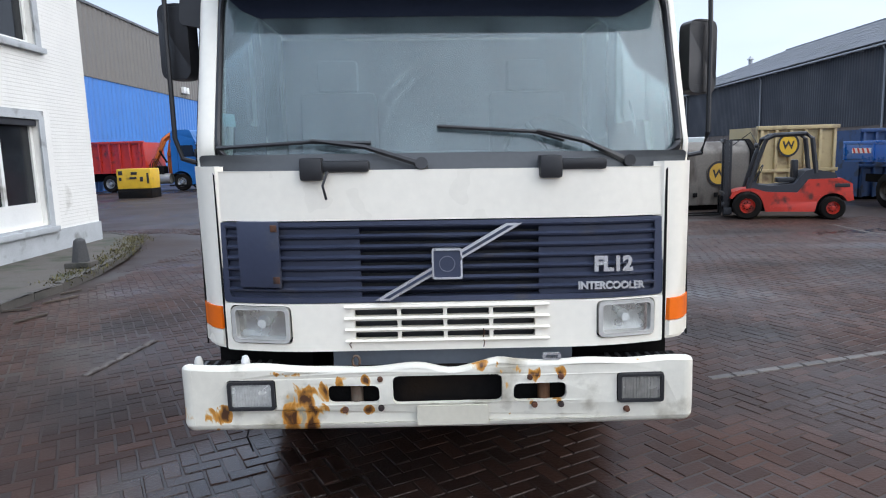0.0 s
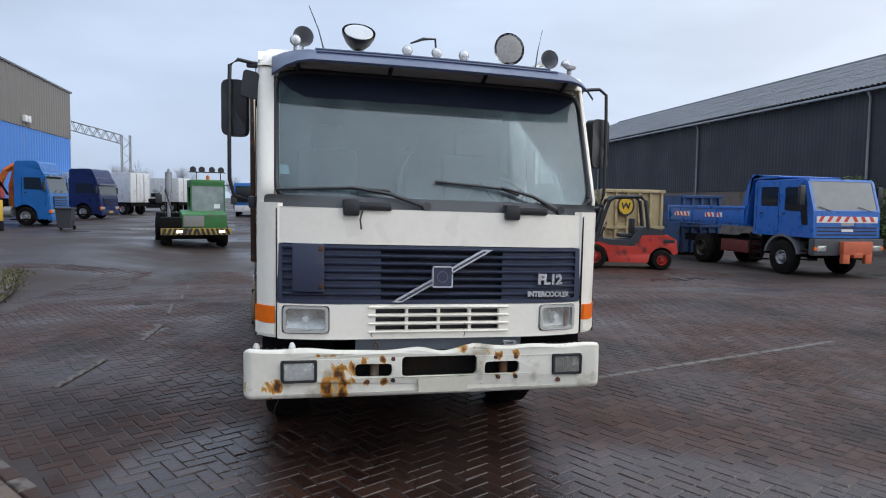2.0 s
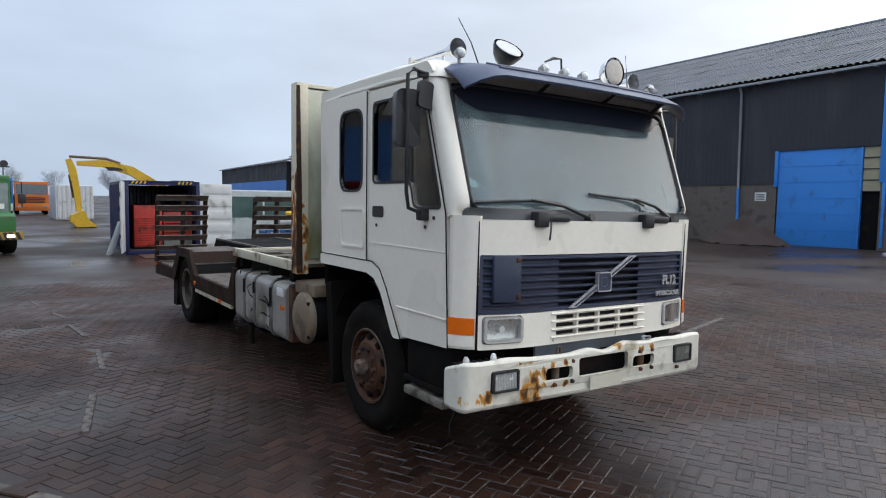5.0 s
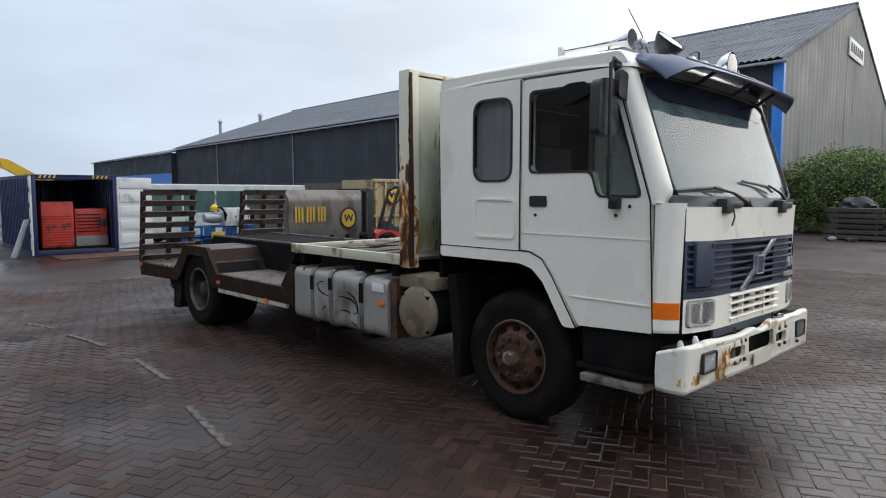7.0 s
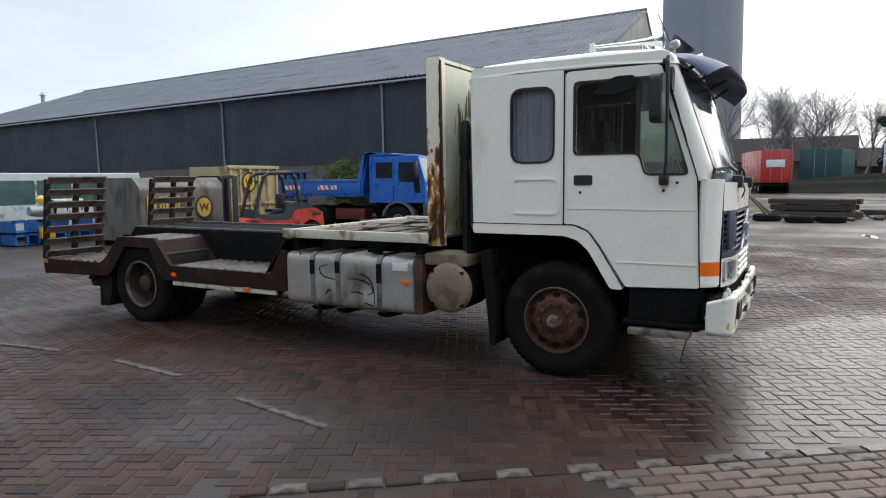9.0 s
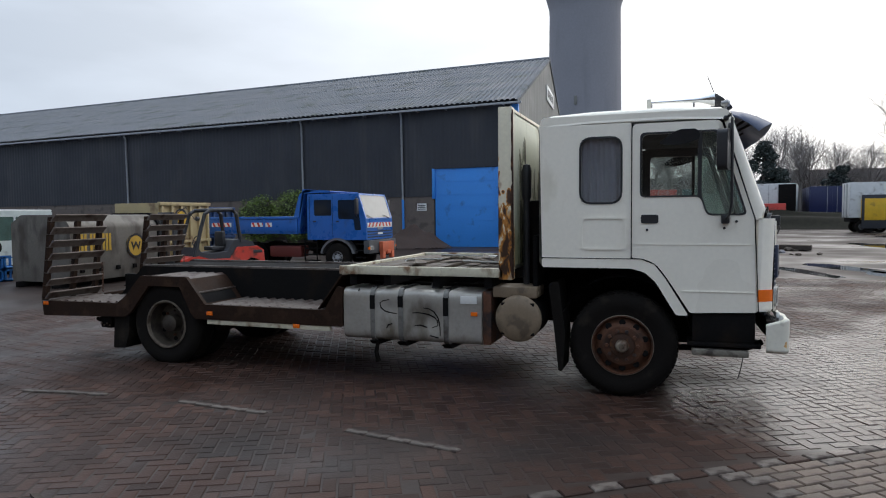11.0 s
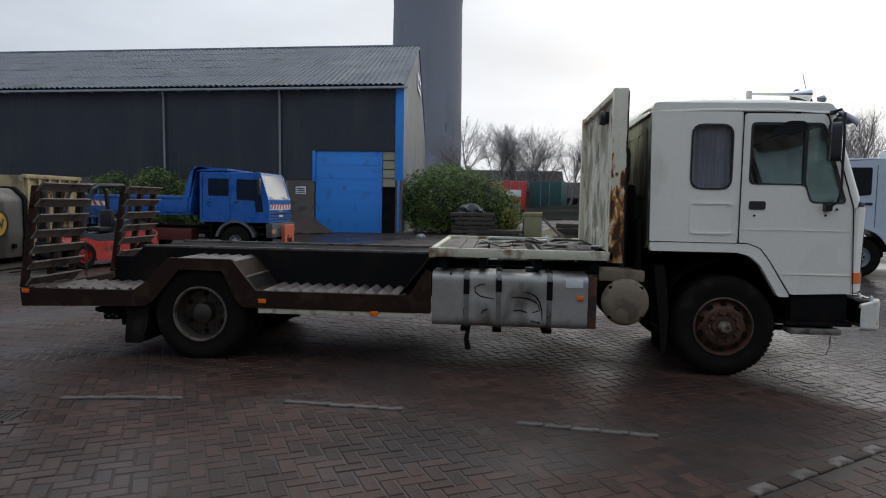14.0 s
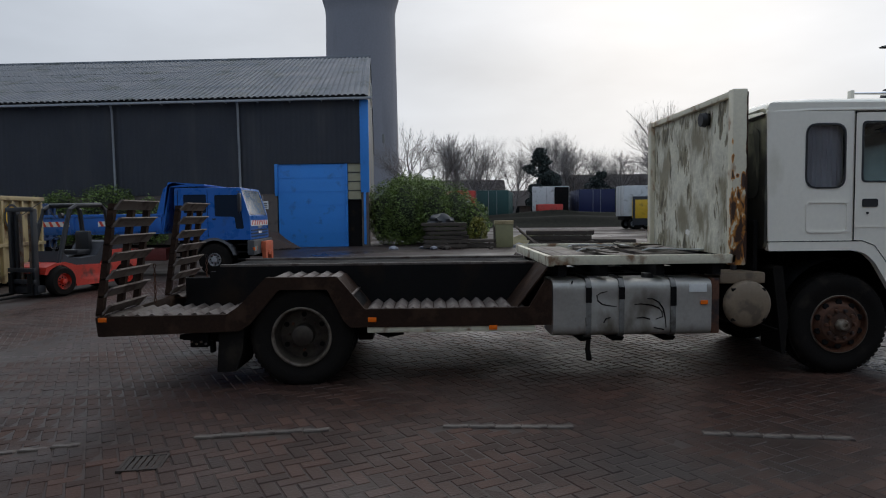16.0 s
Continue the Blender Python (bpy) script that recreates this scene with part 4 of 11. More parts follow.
# grey-blue shed and a street lamp beyond the front of the yard
sd = thing("blue_shed", "grey-blue metal shed with a pale roof edge", "building", pose(60, -36.0, G), kind="structure")
bm = B()
corrugated(bm, (0, -26, 0), (0, 1, 0), 26, (0, 0, 1), 3.4, (-1, 0, 0), 0.5, 0.05)
corrugated(bm, (0, 0, 0), (1, 0, 0), 20, (0, 0, 1), 3.4, (0, 1, 0), 0.5, 0.05)
part("cladding", bm, mat("shed_blue", (0.10, 0.14, 0.20), 0.6, var=0.15, scale=0.5, fine=10, bump=0.05), sd)
part("roof", slab(B(), [(-0.5, 3.4), (10, 4.2), (20.5, 3.4), (20.5, 3.6), (10, 4.4), (-0.5, 3.6)], [], lambda u, v, q: (u, -26.3 + q, v), 26.6), ROOFING, sd)
sl = thing("street_lamp", "tall grey street lamp with a flat head", "street lamp", pose(25.0, -16.6, G))
part("pole", tube(B(), [(0, 0, 0), (0, 0, 8.8), (0, 0.4, 9.35), (0, 1.3, 9.5)], [0.09, 0.06, 0.045, 0.04], 10), GALV, sl)
part("lamp_head", slab(B(), rounded([(1.2, 9.46), (2.2, 9.5), (3.1, 9.52), (3.15, 9.58), (2.2, 9.72), (1.25, 9.62)], 0.05), [], lambda u, v, q: (-0.16 + q, u, v), 0.32), CLAD_GREY, sl)

# ---- the white flatbed lorry ----
TX = 0.19           # its middle line
LORRY_AT = Vector((TX, 6.5, 0.0))
lorry = thing("flatbed_lorry", "white flatbed lorry with rusty bumper, sleeper cab and brown ramps", "lorry", Matrix.Translation(LORRY_AT))
LEAN = 0.017        # the cab hangs a little lower on one side


def bow(co):
    """How far the cab's front bows back at a point, towards its corners."""
    x, y, z = co
    if not (0.85 < z < 1.76 and y < 3.45):
        return 0.0
    out = max(0.0, abs(x - TX) - 0.55) / 0.5
    return 0.09 * out * out * min(1.0, (3.45 - y) / 0.15) * min(1.0, (1.76 - z) / 0.1)


def lp(name, bm, material, parent=None, label="", lean=False, smooth=38):
    """A part of the lorry, modelled in world places."""
    if lean:
        xs = [v.co.x for v in bm.verts]
        if max(xs) - min(xs) > 0.4 and any(bow(v.co) for v in bm.verts):
            for d in (0.58, 0.68, 0.78, 0.86, 0.93):
                for sg in (-1, 1):
                    bmesh.ops.bisect_plane(bm, geom=bm.verts[:] + bm.edges[:] + bm.faces[:], plane_co=(TX + sg * d, 0, 0), plane_no=(1, 0, 0))
        for v in bm.verts:
            v.co.y += bow(v.co)
            if 0.84 < v.co.z < 2.74 and "mirror" not in name and name != "sun_visor":
                v.co.x += 0.048 * min(1.0, max(0.0, (v.co.x - 1.165) / 0.08))  # the far side stands a little further out
            v.co.z -= LEAN * (v.co.x - TX)
    return add_mesh(name, bm, material, parent or lorry, label, -LORRY_AT, smooth)


def mx(x):
    return 2 * TX - x


SIDE = -0.93        # cab side nearer the walk; the other is mirrored


def side_put(sgn, off=0.0):
    """Places (y, z) outlines on one side of the cab; w goes inwards."""
    return (lambda u, v, w: (SIDE + off + w, u, v)) if sgn < 0 else (lambda u, v, w: (mx(SIDE + off + w), u, v))


REAR_WIN = rounded(rect(4.62, 4.985, 1.845, 2.445), 0.10)
DOOR_WIN = rounded([(4.43, 1.90), (4.43, 2.465), (3.78, 2.465), (3.55, 1.73), (3.86, 1.73), (3.91, 1.90)], [0.05, 0.06, 0.06, 0.05, 0.05, 0.03])


def build_cab():
    # rear side panel, door, arch band and front corner on each side
    for sgn in (-1, 1):
        put = side_put(sgn)
        bm = B()
        slab(bm, rounded([(5.36, 1.315), (5.385, 2.58), (4.525, 2.58), (4.525, 1.315)], 0.015), [REAR_WIN], put, 0.04)
        sp = lp("sleeper_panel", bm, CAB_WHITE, lean=True)
        bm = B()
        slab(bm, rounded(rect(4.57, 4.99, 1.395, 1.705), 0.05), [rounded(rect(4.588, 4.972, 1.413, 1.687), 0.042)], side_put(sgn, -0.009), 0.009)
        lp("pressed_panel", bm, CAB_WHITE, sp, lean=True)
        bm = B()
        slab(bm, rounded(rect(4.602, 5.003, 1.827, 2.463), 0.115), [REAR_WIN], side_put(sgn, -0.006), 0.03)
        lp("window_seal", bm, BLACK_PL, sp, lean=True)
        bm = B()
        slab(bm, rounded(rect(4.61, 4.995, 1.835, 2.455), 0.10), [], side_put(sgn, 0.012), 0.005)
        ob = lp("rear_side_window", bm, PANE, sp, "dark side window with drawn curtains", lean=True)
        ob.visible_shadow = False
        # curtain folds behind the pane
        bm = B()
        prev = None
        for k in range(41):
            y = 4.58 + 0.44 * k / 40
            x = SIDE + 0.07 + 0.014 * math.sin(k * 1.4) + 0.008 * math.sin(k * 0.6)
            x = x if sgn < 0 else mx(x)
            cur = (bm.verts.new((x, y, 1.82)), bm.verts.new((x, y, 2.53)))
            if prev:
                bm.faces.new((prev[0], cur[0], cur[1], prev[1]))
            prev = cur
        lp("curtain", bm, CURTAIN, sp, "grey curtain", lean=True)
        # door
        door = rounded([(4.515, 1.32), (4.515, 2.565), (3.755, 2.565), (3.475, 1.68), (3.435, 0.85), (4.00, 0.825), (4.20, 1.14), (4.30, 1.27), (4.42, 1.32)], [0.02, 0.05, 0.05, 0.02, 0.02, 0.02, 0.1, 0.1, 0.1])
        bm = B()
        slab(bm, door, [DOOR_WIN], put, 0.05)
        dr = lp("door", bm, CAB_WHITE, lean=True)
        bm = B()
        slab(bm, rounded([(4.447, 1.885), (4.447, 2.481), (3.77, 2.481), (3.53, 1.715), (3.87, 1.715), (3.92, 1.885)], 0.05), [DOOR_WIN], side_put(sgn, -0.005), 0.03)
        lp("window_seal", bm, BLACK_PL, dr, lean=True)
        bm = B()
        slab(bm, rounded([(4.44, 1.89), (4.44, 2.475), (3.775, 2.475), (3.54, 1.72), (3.865, 1.72), (3.915, 1.89)], 0.05), [], side_put(sgn, 0.014), 0.005)
        ob = lp("door_window", bm, PANE if sgn < 0 else PANE_DUSTY, dr, "clear door window" if sgn < 0 else "dusty door window", lean=True)
        ob.visible_shadow = False
        # quarter light in front of the drop pane, with its upright bar
        bm = B()
        slab(bm, rounded([(3.915, 1.735), (3.915, 2.46), (3.79, 2.46), (3.56, 1.735)], 0.03), [], side_put(sgn, 0.024), 0.004)
        ob = lp("quarter_light", bm, PANE_GREEN, dr, "quarter light with a thin pale greenish film", lean=True)
        ob.visible_shadow = False
        bm = B()
        slab(bm, rect(3.912, 3.945, 1.89, 2.475), [], side_put(sgn, 0.008), 0.03)
        lp("window_bar", bm, BLACK_PL, dr, lean=True)
        bm = B()
        slab(bm, rounded(rect(4.28, 4.435, 1.645, 1.725), 0.02), [], side_put(sgn, -0.008), 0.02)
        lp("handle", bm, BLACK_PL, dr, "recessed black door handle", lean=True)
        for (yy, zz) in ((4.38, 1.585), (3.72, 1.60), (3.62, 1.66)):
            bm = B()
            a, c = put(yy, zz, -0.006), put(yy, zz, 0.01)
            cyl(bm, a, c, 0.012, seg=10)
            lp("button", bm, BLACK_PL, dr, lean=True)
        # crease along the door and panel
        bm = B()
        slab(bm, [(3.45, 1.447), (4.5, 1.449), (4.5, 1.453), (3.45, 1.452)], [], side_put(sgn, -0.005), 0.006)
        slab(bm, [(3.46, 1.02), (4.08, 1.02), (4.08, 1.028), (3.46, 1.03)], [], side_put(sgn, -0.006), 0.007)
        lp("crease", bm, CAB_WHITE, dr, lean=True)
        if sgn < 0:
            for pts in ([(3.425, 1.285), (3.40, 1.28), (3.385, 1.292), (3.36, 1.27), (3.345, 1.288), (3.325, 1.272), (3.305, 1.284)], [(3.475, 1.10), (3.455, 1.085), (3.44, 1.09)]):
                bm = B()
                tube(bm, [(SIDE + 0.004 + max(0.0, 3.40 - y) ** 2 * 8, y, z) for y, z in pts], 0.004, 5)
                lp("paint_crack", bm, DARK, dr, lean=True)
        # dark joints round the panels
        for line in ([(5.36, 1.3135), (4.43, 1.3135), (4.31, 1.267), (4.214, 1.141), (4.006, 0.80)], [(3.755, 2.567), (3.472, 1.69), (3.432, 0.85)], [(4.52, 1.32), (4.52, 2.565)]):
            bm = B()
            pts = [Vector(q) for q in line]
            for a, c in zip(pts, pts[1:]):
                e = (c - a).normalized() * 0.004
                w2 = Vector((-e.y, e.x)).normalized() * 0.0036
                slab(bm, [tuple(a - e - w2), tuple(c + e - w2), tuple(c + e + w2), tuple(a - e + w2)], [], side_put(sgn, -0.0145), 0.006)
            lp("panel_joint", bm, DARK, dr, lean=True)
        # dark trim inside the door and pillar
        bm = B()
        slab(bm, door, [DOOR_WIN], side_put(sgn, 0.051), 0.012)
        slab(bm, [(3.745, 2.575), (3.68, 2.575), (3.41, 1.69), (3.465, 1.69)], [], side_put(sgn, 0.061), 0.012)
        lp("door_trim", bm, mat("door_trim", (0.03, 0.031, 0.035), 0.7, var=0.1, bump=0.05), dr, lean=True)
        # wind deflector at the window's top
        bm = B()
        slab(bm, rounded([(4.30, 2.37), (4.12, 2.495), (3.95, 2.495), (3.92, 2.41), (4.1, 2.35)], 0.05), [], side_put(sgn, -0.02), 0.012)
        lp("wind_deflector", bm, DARK_PANE, dr, lean=True)
        # arch band
        band = [(5.36, 1.312), (4.43, 1.312), (4.31, 1.265), (4.215, 1.14), (4.01, 0.80), (4.12, 0.80), (4.30, 1.10), (4.40, 1.19), (4.52, 1.222), (5.36, 1.222)]
        bm = B()
        slab(bm, rounded(band, 0.03), [], side_put(sgn, -0.012), 0.07)
        lp("wheel_arch", bm, CAB_WHITE, lean=True)
        # roof rail
        bm = B()
        slab(bm, rounded([(5.385, 2.585), (5.36, 2.665), (3.72, 2.665), (3.655, 2.585)], 0.03), [], side_put(sgn, 0.004), 0.05)
        lp("roof_rail", bm, CAB_WHITE, lean=True)
        # front corner piece, round in plan
        n = 8
        prof = [(SIDE, 3.43)] + [(SIDE + 0.125 * (1 - math.cos(k / n * math.pi / 2)), 3.36 - 0.12 * math.sin(k / n * math.pi / 2)) for k in range(n + 1)]
        inner = [(x + 0.03, y + 0.03) for x, y in prof[::-1]]
        pl = prof + inner
        bm = B()
        f = (lambda x: x) if sgn < 0 else mx
        slab(bm, [(f(x), y) for x, y in pl], [], lambda u, v, w: (u, v, 0.858 + w), 0.827)
        cp = lp("corner_panel", bm, CAB_WHITE, lean=True)
        bm = B()
        prof2 = [(SIDE - 0.012, 3.41)] + [(SIDE - 0.012 + 0.137 * (1 - math.cos(k / n * math.pi / 2)), 3.36 - 0.134 * math.sin(k / n * math.pi / 2)) for k in range(n)]
        slab(bm, [(f(x), y) for x, y in prof2 + [(x + 0.02, y + 0.02) for x, y in prof2[::-1]]], [], lambda u, v, w: (u, v, 0.948 + w), 0.105)
        lp("indicator", bm, ORANGE, cp, "amber indicator lens", lean=True)
        bm = B()
        slab(bm, [(f(x), y) for x, y in prof2 + [(x + 0.015, y + 0.015) for x, y in prof2[::-1]]], [], lambda u, v, w: (u, v, 0.874 + w), 0.070)
        lp("clear_lens", bm, CAB_WHITE, cp, lean=True)
    # roof: crowned, with rounded edges
    secs = []
    for y, top, inset in ((3.64, 2.60, 0.03), (3.68, 2.655, 0.0), (3.76, 2.70, 0.0), (4.2, 2.725, 0.0), (4.9, 2.72, 0.0), (5.28, 2.70, 0.0), (5.37, 2.66, 0.0), (5.40, 2.57, 0.01)):
        half = 1.12 - inset
        secs.append([(TX + s * half * q, y, top - d) for s, q, d in ((-1, 1.0, min(0.13, top - 2.56)), (-1, 0.985, 0.045), (-1, 0.93, 0.012), (-1, 0.5, -0.012), (1, 0.0, -0.02), (1, 0.5, -0.012), (1, 0.93, 0.012), (1, 0.985, 0.045), (1, 1.0, min(0.13, top - 2.56)))])
    bm = B()
    rings = [[bm.verts.new(p) for p in s] for s in secs]
    for p, q in zip(rings, rings[1:]):
        for k in range(len(p) - 1):
            bm.faces.new((p[k], p[k + 1], q[k + 1], q[k]))
    bm.faces.new(rings[0])
    bm.faces.new(rings[-1])
    lp("roof", bm, CAB_WHITE, lean=True, smooth=60)
    # back wall with its pressings, floor
    bm = B()
    slab(bm, rounded(rect(SIDE + 0.01, mx(SIDE) - 0.01, 1.24, 2.62), 0.08), [], lambda u, v, w: (u, 5.34 + w, v), 0.05)
    bw = lp("back_wall", bm, mat("grimy_white", (0.50, 0.47, 0.34), 0.6, var=0.15, bump=0.1, stain=(0.035, 0.033, 0.026), stain_amt=0.48, stain_scale=1.6, stain_stretch=0.5), lean=True)
    for x0 in (SIDE + 0.12, TX - 0.45, TX + 0.5):
        bm = B()
        slab(bm, rounded(rect(x0, x0 + 0.5, 1.75, 2.45), 0.12), [rounded(rect(x0 + 0.05, x0 + 0.45, 1.8, 2.4), 0.1)], lambda u, v, w: (u, 5.39 + w, v), 0.009)
        lp("pressing", bm, MATS["grimy_white"], bw, lean=True)
    bm = B()
    box(bm, SIDE + 0.05, mx(SIDE) - 0.05, 3.45, 5.34, 1.22, 1.28)
    box(bm, SIDE + 0.05, mx(SIDE) - 0.05, 3.45, 4.0, 0.9, 1.25)
    lp("cab_floor", bm, DARK, lean=True)
    # dark block added so that no bright ground shows through under the cab
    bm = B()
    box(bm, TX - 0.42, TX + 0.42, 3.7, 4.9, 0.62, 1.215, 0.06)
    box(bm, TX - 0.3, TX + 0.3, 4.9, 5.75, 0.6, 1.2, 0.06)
    lp("engine", bm, DARK, None, "dark block for the engine and gearbox")


def build_front():
    # windscreen surround and pane: a sloping, slightly bowed sheet
    def scr(u, v, w):
        """u from -1 to 1 across, v from 0 to 1 up, w outwards."""
        x = TX + 0.03 + u * 1.07
        bow = 0.05 * (1 - u * u)
        y = 3.335 + 0.33 * v - bow + 0.25 * max(0.0, abs(u) - 0.93) - w * 0.94
        z = 1.62 + 0.96 * v + w * 0.34
        return Vector((x, y, z))

    n = 14
    lo_hi = (0.06, 0.965)
    for nm, u1, v0, v1, m, off in (("windscreen", 0.955, 0.09, 0.94, SCREEN, 0.0),):
        bm = B()
        g = [[bm.verts.new(scr(-u1 + 2 * u1 * i / n, v0 + (v1 - v0) * j / 6, off)) for i in range(n + 1)] for j in range(7)]
        g2 = [[bm.verts.new(scr(-u1 + 2 * u1 * i / n, v0 + (v1 - v0) * j / 6, off - 0.006)) for i in range(n + 1)] for j in range(7)]
        for gg in (g, g2):
            for j in range(6):
                for i in range(n):
                    bm.faces.new((gg[j][i], gg[j][i + 1], gg[j + 1][i + 1], gg[j + 1][i]))
        edge = [g[0][i] for i in range(n + 1)] + [g[j][n] for j in range(1, 7)] + [g[6][i] for i in range(n - 1, -1, -1)] + [g[j][0] for j in range(5, 0, -1)]
        edge2 = [g2[0][i] for i in range(n + 1)] + [g2[j][n] for j in range(1, 7)] + [g2[6][i] for i in range(n - 1, -1, -1)] + [g2[j][0] for j in range(5, 0, -1)]
        for k in range(len(edge)):
            q = (k + 1) % len(edge)
            bm.faces.new((edge[k], edge[q], edge2[q], edge2[k]))
        ob = lp(nm, bm, m, None, "dusty windscreen with wiper arcs", lean=True)
        ob.visible_shadow = False
    # dark sun strip across the top of the pane
    bm = B()
    rows = []
    for j in range(5):
        v = 0.775 + 0.17 * j / 4
        e = 0.79 + 0.16 * min(1.0, (j / 4) * 1.35) ** 0.6
        rows.append([bm.verts.new(scr(-e + 2 * e * i / n, v, 0.003)) for i in range(n + 1)])
    for j in range(4):
        for i in range(n):
            bm.faces.new((rows[j][i], rows[j][i + 1], rows[j + 1][i + 1], rows[j + 1][i]))
    lp("sun_strip", bm, mat("sun_strip", (0.026, 0.032, 0.050), 0.12, var=0.1, bump=0), None, "dark tinted strip along the top of the screen", lean=True)
    # black rubber seal round it
    pts = []
    for k in range(80):
        a = 2 * math.pi * k / 80
        ex = 0.16
        u = math.copysign(abs(math.cos(a)) ** ex, math.cos(a)) * 0.965
        v = 0.515 + math.copysign(abs(math.sin(a)) ** ex, math.sin(a)) * 0.44
        pts.append(scr(u, v, 0.004))
    bm = B()
    tube(bm, pts + [pts[0]], 0.015, 8)
    lp("screen_seal", bm, BLACK_PL, lean=True)
    # corner gussets and header behind the seal
    bm = B()
    g = [[bm.verts.new(scr(-1.0 + 2.0 * i / n, v, -0.012)) for i in range(n + 1)] for v in (0.92, 1.04)]
    for i in range(n):
        bm.faces.new((g[0][i], g[0][i + 1], g[1][i + 1], g[1][i]))
    for s in (-1, 1):
        q = [bm.verts.new(scr(s * u, v, -0.012)) for u, v in ((0.945, 0.0), (0.975, 0.0), (0.975, 1.0), (0.945, 1.0))]
        bm.faces.new(q)
    lp("screen_header", bm, CAB_WHITE, lean=True)
    # A pillars: rounded from the screen's edge to the door, over a ledge on the corner panel
    for s in (-1, 1):
        xs = SIDE if s < 0 else mx(SIDE)
        bm = B()
        g = []
        for j in range(11):
            q = j / 10
            a = Vector((xs, 3.462 + 0.28 * q, 1.672 + 0.915 * q))
            e = scr(s * 0.978, 0.055 + 0.955 * q, 0.016)
            c = Vector((xs - s * 0.002, e.y - 0.012, (a.z + e.z) / 2))
            g.append([bm.verts.new(a * (1 - k) ** 2 + c * 2 * k * (1 - k) + e * k * k) for k in [i / 8 for i in range(9)]])
        for p, q in zip(g, g[1:]):
            for k in range(8):
                bm.faces.new((p[k], p[k + 1], q[k + 1], q[k]))
        bmesh.ops.recalc_face_normals(bm, faces=bm.faces)
        bmesh.ops.solidify(bm, geom=bm.faces[:], thickness=0.012)
        lp("pillar", bm, CAB_WHITE, None, "", lean=True, smooth=60)
        prof = [(xs, 3.475), (xs, 3.43)] + [(xs - s * 0.125 * (1 - math.cos(k / 8 * math.pi / 2)), 3.36 - 0.12 * math.sin(k / 8 * math.pi / 2)) for k in range(9)] + [(xs - s * 0.135, 3.30), (xs - s * 0.12, 3.38), (xs - s * 0.05, 3.475)]
        bm = B()
        slab(bm, prof, [], lambda u, v, w: (u, v, 1.674 + w), 0.012)
        lp("pillar_ledge", bm, CAB_WHITE, lean=True)
    # grey scuttle strip under the screen
    bm = B()
    slab(bm, rounded(rect(-0.885, mx(-0.885), 1.60, 1.735), 0.03), [], lambda u, v, w: (u, 3.262 + w + (v - 1.60) * 0.3, v), 0.04)
    sc = lp("scuttle", bm, mat("scuttle_grey", (0.075, 0.08, 0.085), 0.5, var=0.1, bump=0.05), None, "grey plastic strip below the windscreen", lean=True)
    for x0 in (-0.42, 0.62):
        bm = B()
        box(bm, x0, x0 + 0.10, 3.20, 3.28, 1.62, 1.72, 0.015)
        box(bm, x0 + 0.06, x0 + 0.30, 3.215, 3.28, 1.655, 1.705, 0.015)
        lp("wiper_motor", bm, BLACK_PL, sc, lean=True)
    # wipers
    for pv, el, t0, t1 in (((0.075, 0.05), (-0.42, 0.165), (-0.86, 0.145), (-0.15, 0.16)), ((1.02, 0.05), (0.60, 0.20), (0.15, 0.235), (0.73, 0.165))):
        bm = B()

        def on(x, v, w=0.03):
            return scr((x - TX) / 1.085, v, w)

        tube(bm, [on(pv[0], pv[1], 0.05), on((pv[0] + el[0]) / 2, (pv[1] + el[1]) / 2 + 0.02, 0.06), on(el[0], el[1], 0.05)], [0.016, 0.012, 0.009], 6)
        wp = lp("wiper_arm", bm, BLACK_PL, lean=True)
        bm = B()
        tube(bm, [on(t0[0], t0[1], 0.02), on(el[0], el[1], 0.03), on(t1[0], t1[1], 0.02)], 0.010, 6)
        lp("wiper_blade", bm, BLACK_PL, wp, lean=True)
        bm = B()
        cyl(bm, on(pv[0], pv[1], 0.0), on(pv[0], pv[1], 0.07), 0.028, seg=12)
        lp("wiper_pivot", bm, BLACK_PL, wp, lean=True)
    bm = B()
    tube(bm, [(-0.30, 3.21, 1.66), (-0.32, 3.19, 1.60), (-0.31, 3.21, 1.54)], 0.006, 6)
    lp("loose_cable", bm, BLACK_PL, lean=True)
    bm = B()
    q = [scr((x - TX) / 1.085, v, -0.010) for x, v in ((-0.835, 0.26), (-0.775, 0.255), (-0.785, 0.315), (-0.845, 0.32))]
    bm.faces.new([bm.verts.new(p) for p in q])
    lp("sticker", bm, STICKER, None, "small pale toll sticker", lean=True)
    # white bonnet panel
    X0, X1 = -0.808, mx(-0.808)
    bm = B()
    slab(bm, rounded(rect(X0, X1, 1.445, 1.664), 0.012), [], lambda u, v, w: (u, 3.235 + w - 0.015 * (1 - ((u - TX) / 1.0) ** 2), v), 0.03)
    lp("bonnet_panel", bm, CAB_WHITE, None, "white front panel", lean=True)
    # upper grille: frame, back plate, slats, flap
    bm = B()
    slab(bm, rounded(rect(X0, X1, 1.076, 1.439), 0.02), [rounded(rect(X0 + 0.03, X1 - 0.03, 1.10, 1.423), 0.02)], lambda u, v, w: (u, 3.232 + w, v), 0.06)
    gr = lp("grille", bm, GRILLE, None, "dark blue-grey slatted grille", lean=True)
    bm = B()
    box(bm, X0, X1, 3.30, 3.32, 1.08, 1.445)
    lp("grille_backing", bm, BLACK_PL, gr, lean=True)
    for k in range(7):
        z = 1.104 + k * 0.0475
        bm = B()
        slab(bm, [(3.232, z + 0.026), (3.228, z + 0.034), (3.246, z + 0.042), (3.30, z + 0.012), (3.29, z)], [], lambda u, v, w: (X0 + 0.025 + w, u, v), X1 - X0 - 0.05)
